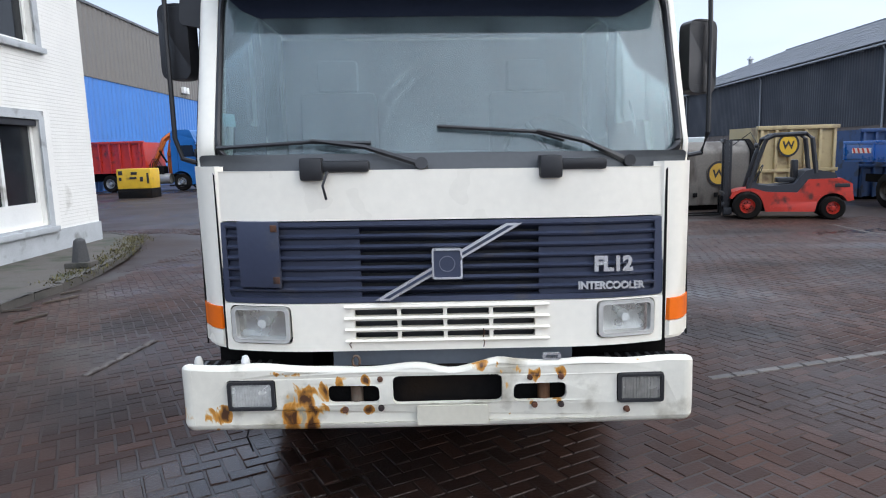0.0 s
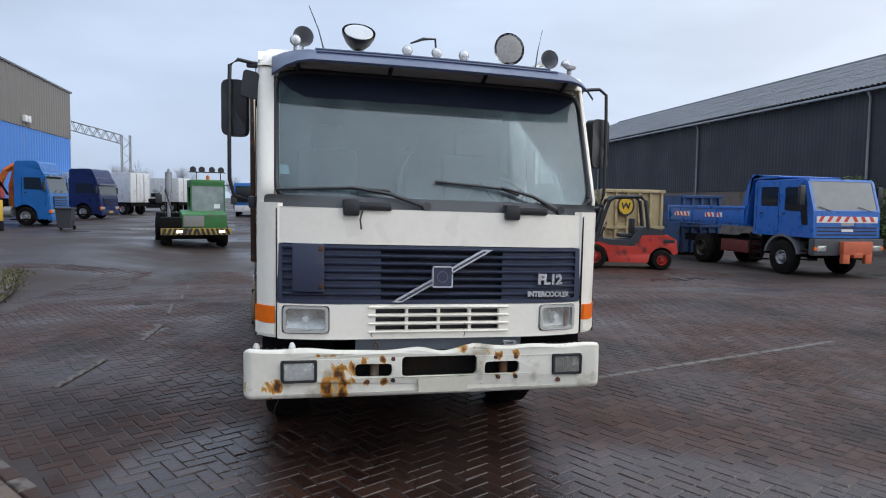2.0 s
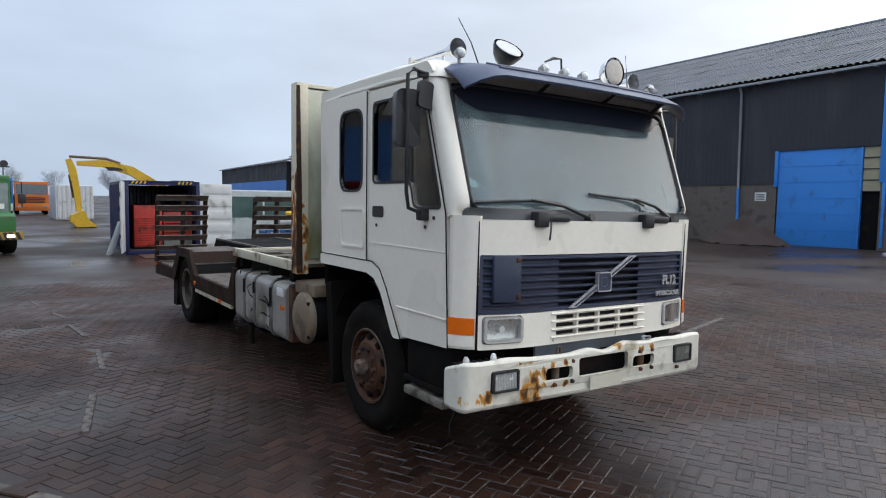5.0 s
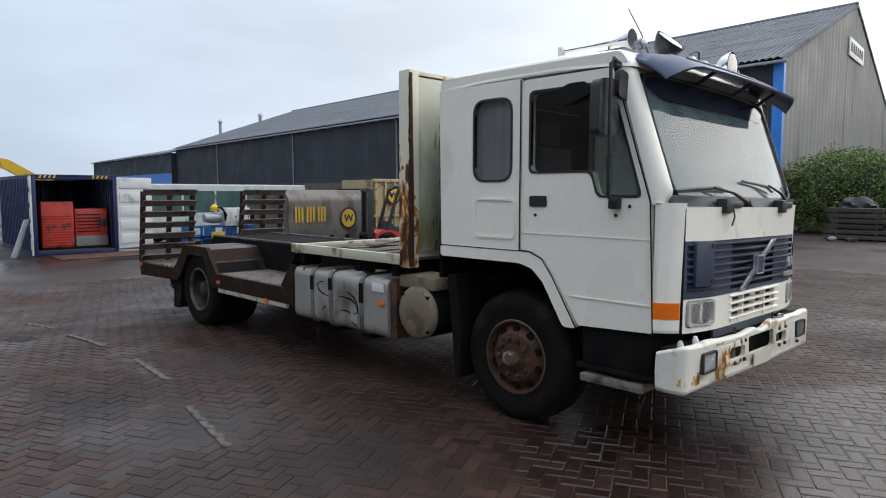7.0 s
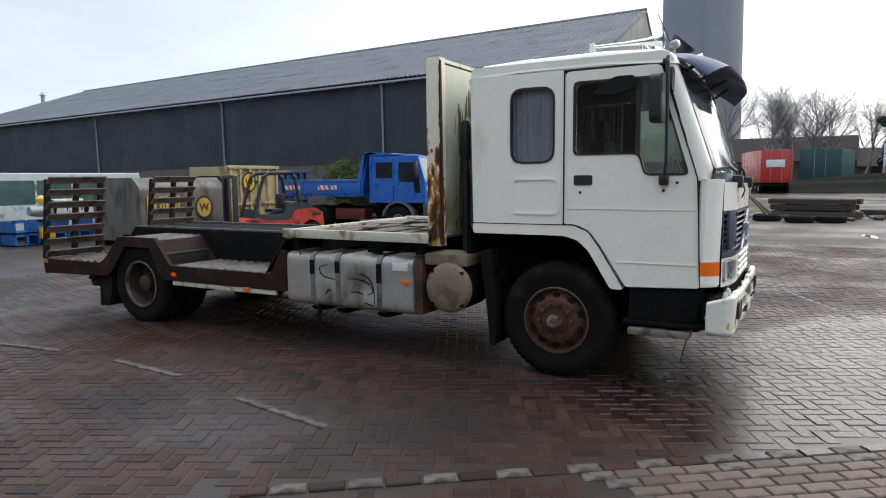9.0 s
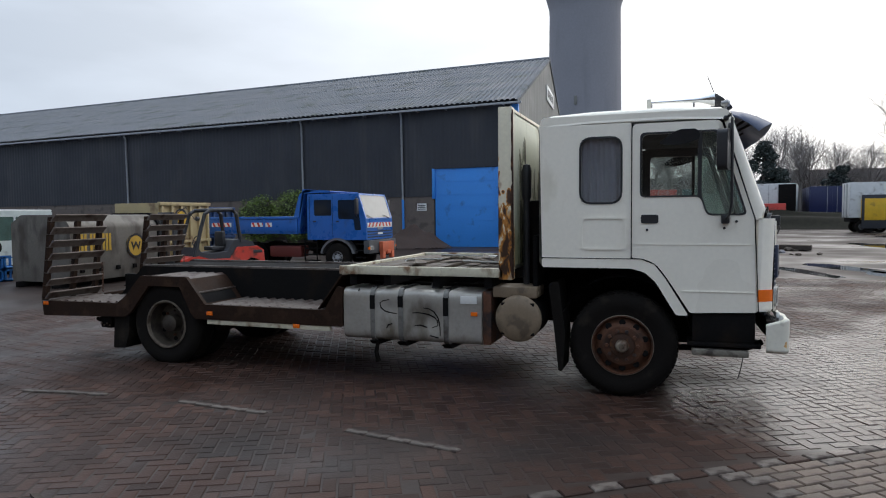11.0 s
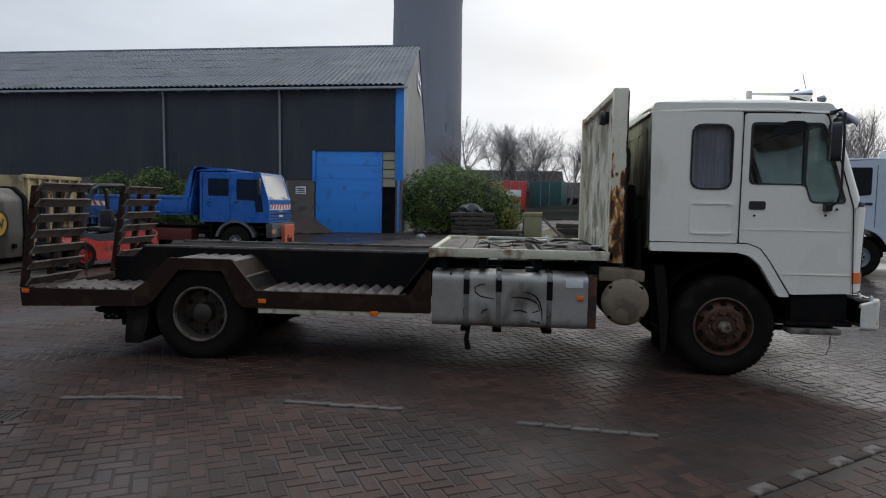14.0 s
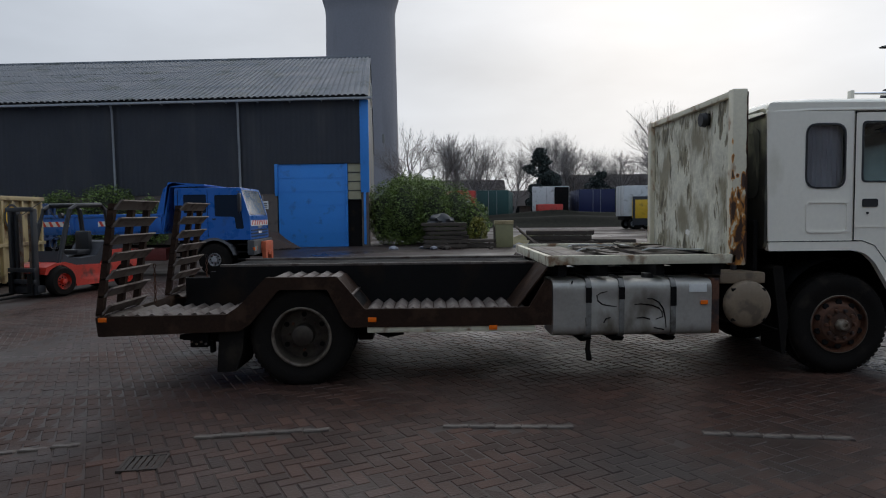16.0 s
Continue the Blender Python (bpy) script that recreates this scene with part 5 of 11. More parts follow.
        lp("slat", bm, GRILLE, gr, lean=True)
    for x0, x1 in ((-0.80, -0.18), (0.62, X1 - 0.02)):
        bm = B()
        box(bm, x0, x1, 3.255, 3.27, 1.09, 1.435)
        lp("blank", bm, GRILLE, gr, lean=True)
    bm = B()
    box(bm, -0.72, -0.53, 3.212, 3.24, 1.15, 1.445, 0.006)
    lp("grille_flap", bm, GRILLE, gr, "plain blue-grey cover plate with rust spots", lean=True)
    for z in (1.17, 1.40):
        bm = B()
        box(bm, -0.565, -0.535, 3.206, 3.213, z, z + 0.03, 0.003)
        lp("rust_spot", bm, RUST, gr, lean=True)
    # diagonal bar and square emblem, drawn plain
    bm = B()
    a, b = Vector((-0.085, 1.088)), Vector((0.505, 1.425))
    d = (b - a).normalized()
    nrm = Vector((-d.y, d.x)) * 0.018
    cut = Vector((0.035, 0.0))
    slab(bm, [tuple(a - cut), tuple(a + cut), tuple(b + cut), tuple(b - cut)], [], lambda u, v, w: (u, 3.208 + w, v), 0.014)
    bar = lp("diagonal_bar", bm, SILVER, gr, "silver diagonal bar", lean=True)
    bm = B()
    slab(bm, [tuple(a + d * 0.02 - cut * 0.35), tuple(a + d * 0.02 + cut * 0.35), tuple(b - d * 0.02 + cut * 0.35), tuple(b - d * 0.02 - cut * 0.35)], [], lambda u, v, w: (u, 3.204 + w, v), 0.004)
    lp("bar_inlay", bm, GRILLE, gr, lean=True)
    bm = B()
    slab(bm, rounded(rect(0.138, 0.272, 1.182, 1.318), 0.012), [rounded(rect(0.146, 0.264, 1.19, 1.31), 0.01)], lambda u, v, w: (u, 3.196 + w, v), 0.03)
    lp("emblem_rim", bm, SILVER, gr, "square silver rim", lean=True)
    bm = B()
    box(bm, 0.142, 0.268, 3.202, 3.224, 1.186, 1.314)
    lp("emblem", bm, GRILLE, gr, lean=True)
    bm = B()
    ring = [(0.205 + 0.036 * math.cos(k * math.pi / 12), 1.25 + 0.036 * math.sin(k * math.pi / 12)) for k in range(24)]
    rin = [(0.205 + 0.032 * math.cos(k * math.pi / 12), 1.25 + 0.032 * math.sin(k * math.pi / 12)) for k in range(24)]
    slab(bm, ring, [rin], lambda u, v, w: (u, 3.199 + w, v), 0.004)
    lp("emblem_ring", bm, mat("dull_mark", (0.16, 0.17, 0.21), 0.5, metal=0.3, bump=0), gr, lean=True)
    turn = Matrix.Rotation(radians(90), 4, "X")
    for txt, size, x, z in (("FL12", 0.092, 0.862, 1.204), ("INTERCOOLER", 0.046, 0.79, 1.122)):
        ob = letters("lettering", txt, size, Matrix.Translation(Vector((x, 3.226, z - LEAN * (x - TX))) - LORRY_AT) @ turn @ Matrix.Diagonal((1.0, 1.0, 1, 1)), SILVER, gr, 0.005, "pale raised lettering", 0.0045 if size > 0.06 else 0.002)
        for v in ob.data.vertices:
            v.co.y += 0.6 * bow(v.co + LORRY_AT)
            v.co.z -= 1.8 * LEAN * (v.co.x + LORRY_AT.x - x)
    # lamp panel with lower grille slots
    hl = [(-0.775, -0.505, 0.896, 1.068), (mx(-0.505), mx(-0.775), 0.896, 1.068)]
    slots = []
    for j in range(3):
        for i in range(4):
            x0 = -0.215 + i * 0.207
            slots.append(rounded(rect(x0, x0 + 0.19, 0.908 + j * 0.052, 0.940 + j * 0.052), 0.006, 2))
    bm = B()
    slab(bm, rounded(rect(X0, X1, 0.854, 1.072), 0.012), [rounded(rect(a0 - 0.008, a1 + 0.008, b0 - 0.008, 1.064), 0.03) for a0, a1, b0, b1 in hl] + slots, lambda u, v, w: (u, 3.228 + w, v), 0.035)
    pn = lp("lamp_panel", bm, CAB_WHITE, None, "white lamp panel with a slotted lower grille", lean=True)
    bm = B()
    for j in range(4):
        slab(bm, [(3.228, 0.896 + j * 0.052), (3.212, 0.900 + j * 0.052), (3.228, 0.907 + j * 0.052)], [], lambda u, v, w: (-0.26 + w, u, v), 0.92)
    lp("grille_bar", bm, CAB_WHITE, pn, lean=True)
    for pts in ([(-0.240, 0.905), (-0.236, 0.893), (-0.243, 0.884), (-0.234, 0.868)], [(0.360, 0.95), (0.366, 0.93), (0.358, 0.905), (0.365, 0.885), (0.361, 0.862)]):
        lp("paint_crack", tube(B(), [(x, 3.2285, z) for x, z in pts], 0.0025, 5), RUST, pn, lean=True)
    bm = B()
    box(bm, X0, X1, 3.29, 3.30, 0.87, 1.07)
    lp("panel_backing", bm, BLACK_PL, pn, lean=True)
    for a0, a1, b0, b1 in hl:
        bm = B()
        slab(bm, rounded(rect(a0, a1, b0, 1.06), 0.03), [rounded(rect(a0 + 0.018, a1 - 0.018, b0 + 0.016, 1.046), 0.02)], lambda u, v, w: (u, 3.212 + w, v), 0.06)
        hd = lp("headlamp", bm, mat("lamp_bezel", (0.46, 0.45, 0.42), 0.45, bump=0.05), None, "rectangular headlamp", lean=True)
        xs = [a0 + 0.015 + (a1 - a0 - 0.03) * i / 14 for i in range(15)]
        zs = [b0 + 0.012 + (1.05 - b0 - 0.012) * j / 8 for j in range(9)]
        xc, zc = (a0 + a1) / 2, (b0 + 1.06) / 2
        for nm, m, f, lb in (("reflector", mat("lamp_reflector", (0.80, 0.80, 0.76), 0.26, metal=0.75, var=0.2, scale=9, bump=0.02), lambda x, z: 3.285 - 0.9 * (x - xc) ** 2 - 1.6 * (z - zc) ** 2, "dull silver reflector"),
                             ("lens", LAMP_GLASS, lambda x, z: 3.230 - 0.016 * (1 - ((x - xc) / ((a1 - a0) / 2)) ** 2), "clear glass lens")):
            bm = B()
            g = [[bm.verts.new((x, f(x, z), z)) for x in xs] for z in zs]
            for j in range(8):
                for i in range(14):
                    bm.faces.new((g[j][i], g[j][i + 1], g[j + 1][i + 1], g[j + 1][i]))
            lp(nm, bm, m, hd, lb, lean=True)
        bm = B()
        lathe(bm, (xc, 3.284, zc), "y", [(-0.045, 0.0), (-0.045, 0.02), (-0.01, 0.022), (0.0, 0.03)], 14)
        lp("bulb_cap", bm, FRAME_WHITE, hd, lean=True)
    # dark joints between the front panels
    for x in (X0 - 0.005, X1 + 0.005):
        bm = B()
        box(bm, x - 0.0035, x + 0.0035, 3.226, 3.26, 0.858, 1.664)
        lp("panel_gap", bm, DARK, None, lean=True)
    # bumper: plate with openings, wrapped ends, dented top
    bx0, bx1 = -1.005, 1.325
    fogs = [(-0.79, -0.575, 0.605, 0.745), (mx(-0.575), mx(-0.79), 0.605, 0.745)]
    ops = [(-0.345, -0.115, 0.628, 0.712), (-0.055, 0.435, 0.625, 0.752), (0.485, 0.725, 0.625, 0.708)]
    n = 60
    top = [(bx0 + 0.06 + (bx1 - bx0 - 0.12) * i / n) for i in range(n + 1)]

    def bump_top(x):
        return 0.822 - 0.028 * math.exp(-((x - 0.20) / 0.10) ** 2) + 0.012 * math.exp(-((x - 0.42) / 0.06) ** 2) - 0.02 * math.exp(-((x + 0.25) / 0.2) ** 2) + 0.004 * math.sin(x * 17)

    def face_y(x):
        return 3.165 + 0.02 * ((x - TX) / 1.1) ** 2

    def dented(x, z):
        """Height of the upper edge where it is knocked down or bent up."""
        return z + (bump_top(x) - 0.822) * max(0.0, min(1.0, (z - 0.70) / 0.08))

    outl = [(x, 0.535) for x in top[::6]] + [(x, dented(x, 0.792)) for x in top[::-1]]
    bm = B()
    slab(bm, outl, [rounded(rect(*f), 0.015) for f in fogs] + [rounded(rect(*o), 0.03) for o in ops], lambda u, v, w: (u, face_y(u) + w + 0.010 * noise.noise((u * 5, v * 7, 0)), v), 0.030)
    bp = lp("bumper", bm, RUST_WHITE, None, "dented white steel bumper streaked with rust", lean=True)
    # plan of the bumper from one end round the front to the other, with inward normals
    k = 8
    plan = [Vector((bx0 + 0.004, 3.375))] + [Vector((bx0 + 0.06 - 0.06 * math.cos(q / k * math.pi / 2), 3.255 - 0.072 * math.sin(q / k * math.pi / 2))) for q in range(k + 1)]
    ends = (plan, [Vector((bx0 + bx1 - p.x, p.y)) for p in plan[::-1]])
    whole = plan + [Vector((x, face_y(x))) for x in top[1:-1]] + ends[1]

    def swept(line, prof):
        """A bent sheet along a plan line: prof lists (inset, height)."""
        bm = B()
        rings = []
        for i, p in enumerate(line):
            d = (line[min(i + 1, len(line) - 1)] - line[max(i - 1, 0)]).normalized()
            nn = Vector((-d.y, d.x))
            back = max(0.0, p.y - 3.20)
            rings.append([bm.verts.new((p.x + nn.x * a, p.y + nn.y * a + 0.006 * noise.noise((p.x * 5, z * 7, 0)), dented(p.x, z) - (0.32 * back if z > 0.7 else 0.0))) for a, z in prof])
        for p, q in zip(rings, rings[1:]):
            for i in range(len(p) - 1):
                bm.faces.new((p[i], p[i + 1], q[i + 1], q[i]))
        return bm
    for line in ends:
        lp("bumper_end", swept(line, [(0.0, 0.535), (0.0, 0.62), (0.0, 0.70), (0.0, 0.792)]), RUST_WHITE, bp, lean=True, smooth=60)
    lp("lower_lip", swept(whole, [(0.0, 0.537), (0.004, 0.522), (0.014, 0.509), (0.032, 0.502), (0.07, 0.500)]), RUST_WHITE, bp, "rolled lower lip", lean=True, smooth=70)
    lp("upper_lip", swept(whole, [(0.0, 0.790), (0.004, 0.800), (0.012, 0.807), (0.028, 0.810), (0.045, 0.806), (0.045, 0.77)]), RUST_WHITE, bp, "rolled upper lip", lean=True, smooth=70)
    for s in (-1, 1):
        f = (lambda x: x) if s < 0 else (lambda x: bx0 + bx1 - x)
        bm = B()
        slab(bm, [(f(x), y) for x, y in [(bx0 + 0.05, 3.23), (bx0 + 0.42, 3.20), (bx0 + 0.42, 3.34), (bx0 + 0.05, 3.37)]], [], lambda u, v, w: (u, v, 0.772 + w), 0.01)
        tr = lp("bumper_tread", bm, DARK, bp, "black ribbed tread", lean=True)
        for q in range(7):
            x = f(bx0 + 0.09 + q * 0.048)
            lp("tread_rib", box(B(), x - 0.008, x + 0.008, 3.24, 3.33, 0.782, 0.79), BLACK_PL, tr, lean=True)
    # shackle and lever lying on the bumper's edge, pale strip behind the gap
    ring = [(-0.215 + 0.016 * math.cos(a), 3.20, 0.815 + 0.026 * math.sin(a)) for a in [q * math.pi / 6 for q in range(13)]]
    lp("shackle", tube(B(), ring, 0.006, 6), HUB, bp, "small steel shackle", lean=True)
    lp("lever", slab(B(), rounded(rect(0.62, 0.705, 0.808, 0.838), 0.014), [rounded(rect(0.634, 0.692, 0.816, 0.83), 0.006)], lambda u, v, w: (u, 3.185 + w, v), 0.02), SILVER, bp, "small bright lever", lean=True)
    lp("radiator_strip", box(B(), -0.33, 0.78, 3.30, 3.32, 0.74, 0.85, 0.004), mat("strip_blue_grey", (0.17, 0.19, 0.22), 0.5, var=0.1, bump=0.05), bp, lean=True)
    for x in (-0.93, -0.72):
        bm = B()
        lathe(bm, (x, 3.25, 0.785), "z", [(0, 0.02), (0.03, 0.02), (0.05, 0.012), (0.055, 0)], 10)
        lp("bumper_stud", bm, FRAME_WHITE, bp, lean=True)
    FOG_PALE = mat("fog_lens_pale", (0.66, 0.67, 0.64), 0.2, metal=0.4, var=0.3, scale=9, bump=0.04, coat=0.5)
    FOG_GREY = mat("fog_lens_grey", (0.36, 0.345, 0.31), 0.24, metal=0.3, var=0.3, scale=9, bump=0.04, coat=0.4)
    for a0, a1, b0, b1 in fogs:
        bm = B()
        slab(bm, rounded(rect(a0 + 0.004, a1 - 0.004, b0 + 0.004, b1 - 0.004), 0.015), [rounded(rect(a0 + 0.018, a1 - 0.018, b0 + 0.018, b1 - 0.016), 0.01)], lambda u, v, w: (u, 3.160 + w, v), 0.07)
        fg = lp("fog_lamp", bm, BLACK_PL, None, "rectangular fog lamp in a black bezel", lean=True)
        bm = B()
        box(bm, a0 + 0.015, a1 - 0.015, 3.172, 3.2, b0 + 0.015, b1 - 0.014, 0.006)
        lp("lens", bm, FOG_PALE if a0 < 0 else FOG_GREY, fg, "ribbed lens", lean=True)
        bm = B()
        for q in range(14):
            x = a0 + 0.025 + q * (a1 - a0 - 0.05) / 13
            box(bm, x, x + 0.004, 3.168, 3.173, b0 + 0.02, b1 - 0.02)
        lp("lens_rib", bm, FOG_PALE if a0 < 0 else FOG_GREY, fg, lean=True)
    bm = B()
    box(bm, bx0 + 0.1, bx1 - 0.1, 3.26, 3.295, 0.55, 0.765)
    lp("bumper_backing", bm, DARK, bp, lean=True)
    for x0 in (-0.28, 0.57):
        bm = B()
        cyl(bm, (x0 + 0.06, 3.22, 0.62), (x0 + 0.06, 3.22, 0.73), 0.028, seg=12)
        lp("towing_pin", bm, HUB, bp, "rusty towing pin", lean=True)
    for x, z in ((-0.11, 0.74), (-0.11, 0.605), (0.56, 0.735), (0.58, 0.605), (0.70, 0.735), (0.70, 0.605), (-0.27, 0.60), (1.0, 0.575)):
        bm = B()
        lathe(bm, (x, 3.178, z), "y", [(-0.02, 0.0), (-0.02, 0.012), (0, 0.016)], 8)
        lp("bolt", bm, RUST, bp, "rusty bolt", lean=True)
    bm = B()
    slab(bm, rounded(rect(0.05, 0.37, 0.525, 0.615), 0.008), [], lambda u, v, w: (u, 3.156 + w, v), 0.01)
    lp("plate_blank", bm, mat("plate_cream", (0.62, 0.58, 0.47), 0.5, var=0.08, bump=0.05), bp, "blank cream plate holder", lean=True)


def build_roof_gear():
    # sun visor
    def vis(u, v):
        """u across -1..1, v from the front edge (0) back to the roof (1)."""
        x = TX + 0.05 + u * 1.08
        e = max(0.0, abs(u) - 0.78) / 0.22
        y = 3.27 + 0.06 * u * u + 0.38 * v + 0.10 * e * e * (1 - v)
        z = 2.585 + 0.10 * v - 0.03 * (1 - v) ** 2 - 0.075 * e * e * (1.1 - 0.4 * v) + 0.02 * math.sin(v * math.pi)
        return x, y, z

    n, m = 28, 6
    bm = B()
    up = [[bm.verts.new(vis(-1 + 2 * i / n, j / m)) for i in range(n + 1)] for j in range(m + 1)]
    dn = [[bm.verts.new((x, y + 0.01, z - 0.014)) for x, y, z in (vis(-1 + 2 * i / n, j / m) for i in range(n + 1))] for j in range(m + 1)]
    for gg in (up, dn):
        for j in range(m):
            for i in range(n):
                bm.faces.new((gg[j][i], gg[j][i + 1], gg[j + 1][i + 1], gg[j + 1][i]))
    for i in range(n):
        bm.faces.new((up[0][i], up[0][i + 1], dn[0][i + 1], dn[0][i]))
        bm.faces.new((up[m][i], up[m][i + 1], dn[m][i + 1], dn[m][i]))
    for i in (0, n):
        for j in range(m):
            bm.faces.new((up[j][i], up[j + 1][i], dn[j + 1][i], dn[j][i]))
    v = lp("sun_visor", bm, VISOR_BLUE, None, "dark blue outside sun visor", lean=True, smooth=60)
    bm = B()
    for q in (0.35, 0.7):
        tube(bm, [Vector(vis(-0.75 + 1.5 * k / 12, q)) + Vector((0, 0, 0.004)) for k in range(13)], 0.009, 6)
    lp("visor_rib", bm, VISOR_BLUE, v, lean=True)
    for u in (-0.85, -0.3, 0.3, 0.85):
        bm = B()
        x, y, z = vis(u, 0.45)
        tube(bm, [(x, y, z - 0.02), (x, 3.62, 2.53)], 0.014, 6)
        lp("visor_stay", bm, BLACK_PL, v, lean=True)
    # big round lamps
    for x, tilt, dark in ((-0.275, 0.85, False), (0.79, 0.0, True)):
        c = Vector((x, 3.72, 2.82))
        bm = B()
        prof = [(0.10, 0.0), (0.09, 0.05), (0.05, 0.085), (0.0, 0.108), (-0.02, 0.112), (-0.028, 0.112)]
        lathe(bm, (0, 0, 0), "y", [(h, r) for h, r in prof], 28)
        bmesh.ops.rotate(bm, verts=bm.verts, cent=(0, 0, 0), matrix=Matrix.Rotation(-tilt, 3, "X"))
        bmesh.ops.translate(bm, verts=bm.verts, vec=c)
        sl = lp("spot_lamp", bm, CHROME if dark else BLACK_PL, None, "round roof spot lamp", lean=True)
        bm = B()
        lathe(bm, (0, 0, 0), "y", [(-0.034, 0.0), (-0.032, 0.06), (-0.028, 0.095), (-0.024, 0.098)], 28)
        bmesh.ops.rotate(bm, verts=bm.verts, cent=(0, 0, 0), matrix=Matrix.Rotation(-tilt, 3, "X"))
        bmesh.ops.translate(bm, verts=bm.verts, vec=c)
        lp("lens", bm, LENS_DIM if dark else CLEAR_LENS, sl, lean=True)
        bm = B()
        cyl(bm, c + Vector((0, 0.02, -0.17)), c + Vector((0, 0.02, -0.09)), 0.03, 0.02, 10)
        lp("stem", bm, BLACK_PL, sl, lean=True)
    for x in (0.055, 0.26, 0.455, -0.69, 1.225):
        bm = B()
        lathe(bm, (x, 3.70, 2.745), "y", [(0.05, 0.0), (0.045, 0.02), (0.0, 0.036), (-0.012, 0.036), (-0.02, 0.025), (-0.022, 0)], 14)
        cyl(bm, (x, 3.71, 2.68), (x, 3.71, 2.73), 0.012, seg=8)
        ml = lp("marker_lamp", bm, mat("dull_chrome", (0.30, 0.30, 0.30), 0.35, metal=0.6, var=0.3, bump=0.05), None, "small chrome marker lamp", lean=True)
        bm = B()
        lathe(bm, (x, 3.70, 2.745), "y", [(-0.016, 0.031), (-0.028, 0.026), (-0.034, 0.014), (-0.036, 0)], 14)
        lp("lens", bm, mat("marker_lens", (0.72, 0.73, 0.72), 0.18, metal=0.1, var=0.25, scale=30, bump=0.05, coat=0.5), ml, lean=True)
    # trumpets along the roof edge
    for s in (-1, 1):
        f = (lambda q: q) if s < 0 else mx
        x = f(-0.70) + 0.065
        bm = B()
        lathe(bm, (x, 3.86, 2.80), "y", [(-0.06, 0.068), (-0.05, 0.066), (0.0, 0.045), (0.08, 0.026), (0.25, 0.016), (0.52, 0.013), (0.53, 0.0)], 20)
        hn = lp("air_horn", bm, CHROME, None, "chrome trumpet horn on the roof", lean=True)
        bm = B()
        lathe(bm, (x, 3.86, 2.80), "y", [(-0.056, 0.064), (0.0, 0.036), (0.05, 0.0)], 20)
        lp("horn_throat", bm, mat("horn_inside", (0.22, 0.22, 0.23), 0.5, metal=0.0, var=0.2, bump=0), hn, lean=True)
        for y in (3.98, 4.36):
            bm = B()
            tube(bm, [(x, y, 2.70), (x, y, 2.80)], 0.010, 6)
            lp("horn_bracket", bm, CHROME, hn, lean=True)
        bm = B()
        box(bm, x - 0.03, x + 0.03, 4.36, 4.40, 2.72, 2.83, 0.008)
        lp("horn_base", bm, RUST_WHITE, hn, lean=True)
        bm = B()
        tube(bm, [(f(-0.56) + 0.065, 3.74, 2.68), (f(-0.60) + 0.065, 3.79, 2.85), (f(-0.66) + 0.065, 3.86, 3.02)], [0.006, 0.004, 0.003], 5)
        lp("aerial", bm, BLACK_PL, None, "thin whip aerial", lean=True)
    bm = B()
    tube(bm, [(0.08, 3.72, 2.80), (0.17, 3.73, 2.84), (0.26, 3.74, 2.85), (0.27, 3.74, 2.72)], [0.006, 0.012, 0.008, 0.008], 6)
    lp("bent_aerial", bm, BLACK_PL, None, "stubby bent aerial", lean=True)
    # mirrors
    for s in (-1, 1):
        f = (lambda q: q) if s < 0 else (lambda q: mx(q) + (0.07 if q < -1.0 else 0.0))
        dz = 0.0 if s < 0 else -0.09
        bm = B()
        tube(bm, [(f(-0.90), 3.72, 2.57), (f(-1.05), 3.69, 2.59), (f(-1.10), 3.68, 2.55), (f(-1.105), 3.675, 2.3), (f(-1.105), 3.675, 1.82), (f(-1.08), 3.69, 1.72), (f(-0.95), 3.71, 1.68)], 0.0125, 8)
        ar = lp("mirror_arm", bm, BLACK_PL, None, "black tubular mirror arm", lean=True)
        bm = B()
        c = Vector((f(-1.08), 3.70, 2.285 + dz))
        slab(bm, rounded(rect(-0.08, 0.08, -0.18, 0.18), 0.05), [], lambda u, v, w: (u, w, v), 0.085)
        bmesh.ops.bevel(bm, geom=[e for e in bm.edges if all(abs(q.co.y) < 1e-6 for q in e.verts)], offset=0.03, segments=3, affect="EDGES", clamp_overlap=True)
        bmesh.ops.rotate(bm, verts=bm.verts, cent=(0, 0, 0), matrix=Matrix.Rotation(radians(-14 if s < 0 else 14), 3, "Z"))
        bmesh.ops.translate(bm, verts=bm.verts, vec=c)
        mr = lp("mirror_housing", bm, BLACK_PL, ar, "black mirror housing", lean=True)
        bm = B()
        slab(bm, rounded(rect(-0.068, 0.068, -0.165, 0.165), 0.04), [], lambda u, v, w: (u, 0.086 + w, v), 0.003)
        bmesh.ops.rotate(bm, verts=bm.verts, cent=(0, 0, 0), matrix=Matrix.Rotation(radians(-14 if s < 0 else 14), 3, "Z"))
        bmesh.ops.translate(bm, verts=bm.verts, vec=c)
        lp("mirror_glass", bm, CHROME, ar, lean=True)
        bm = B()
        box(bm, min(f(-0.99), f(-0.92)), max(f(-0.99), f(-0.92)), 3.68, 3.75, 1.64, 1.72, 0.015)
        lp("mirror_bracket", bm, BLACK_PL, ar, lean=True)
        bm = B()
        box(bm, min(f(-1.0), f(-0.93)), max(f(-1.0), f(-0.93)), 3.70, 3.74, 2.55, 2.59, 0.01)
        lp("mirror_bracket", bm, BLACK_PL, ar, lean=True)
    bm = B()
    slab(bm, rounded([(-0.05, -0.08), (0.07, -0.10), (0.07, 0.07), (-0.03, 0.09)], 0.03), [], lambda u, v, w: (-0.985 + u, 3.66 + w, 2.44 + v), 0.04)
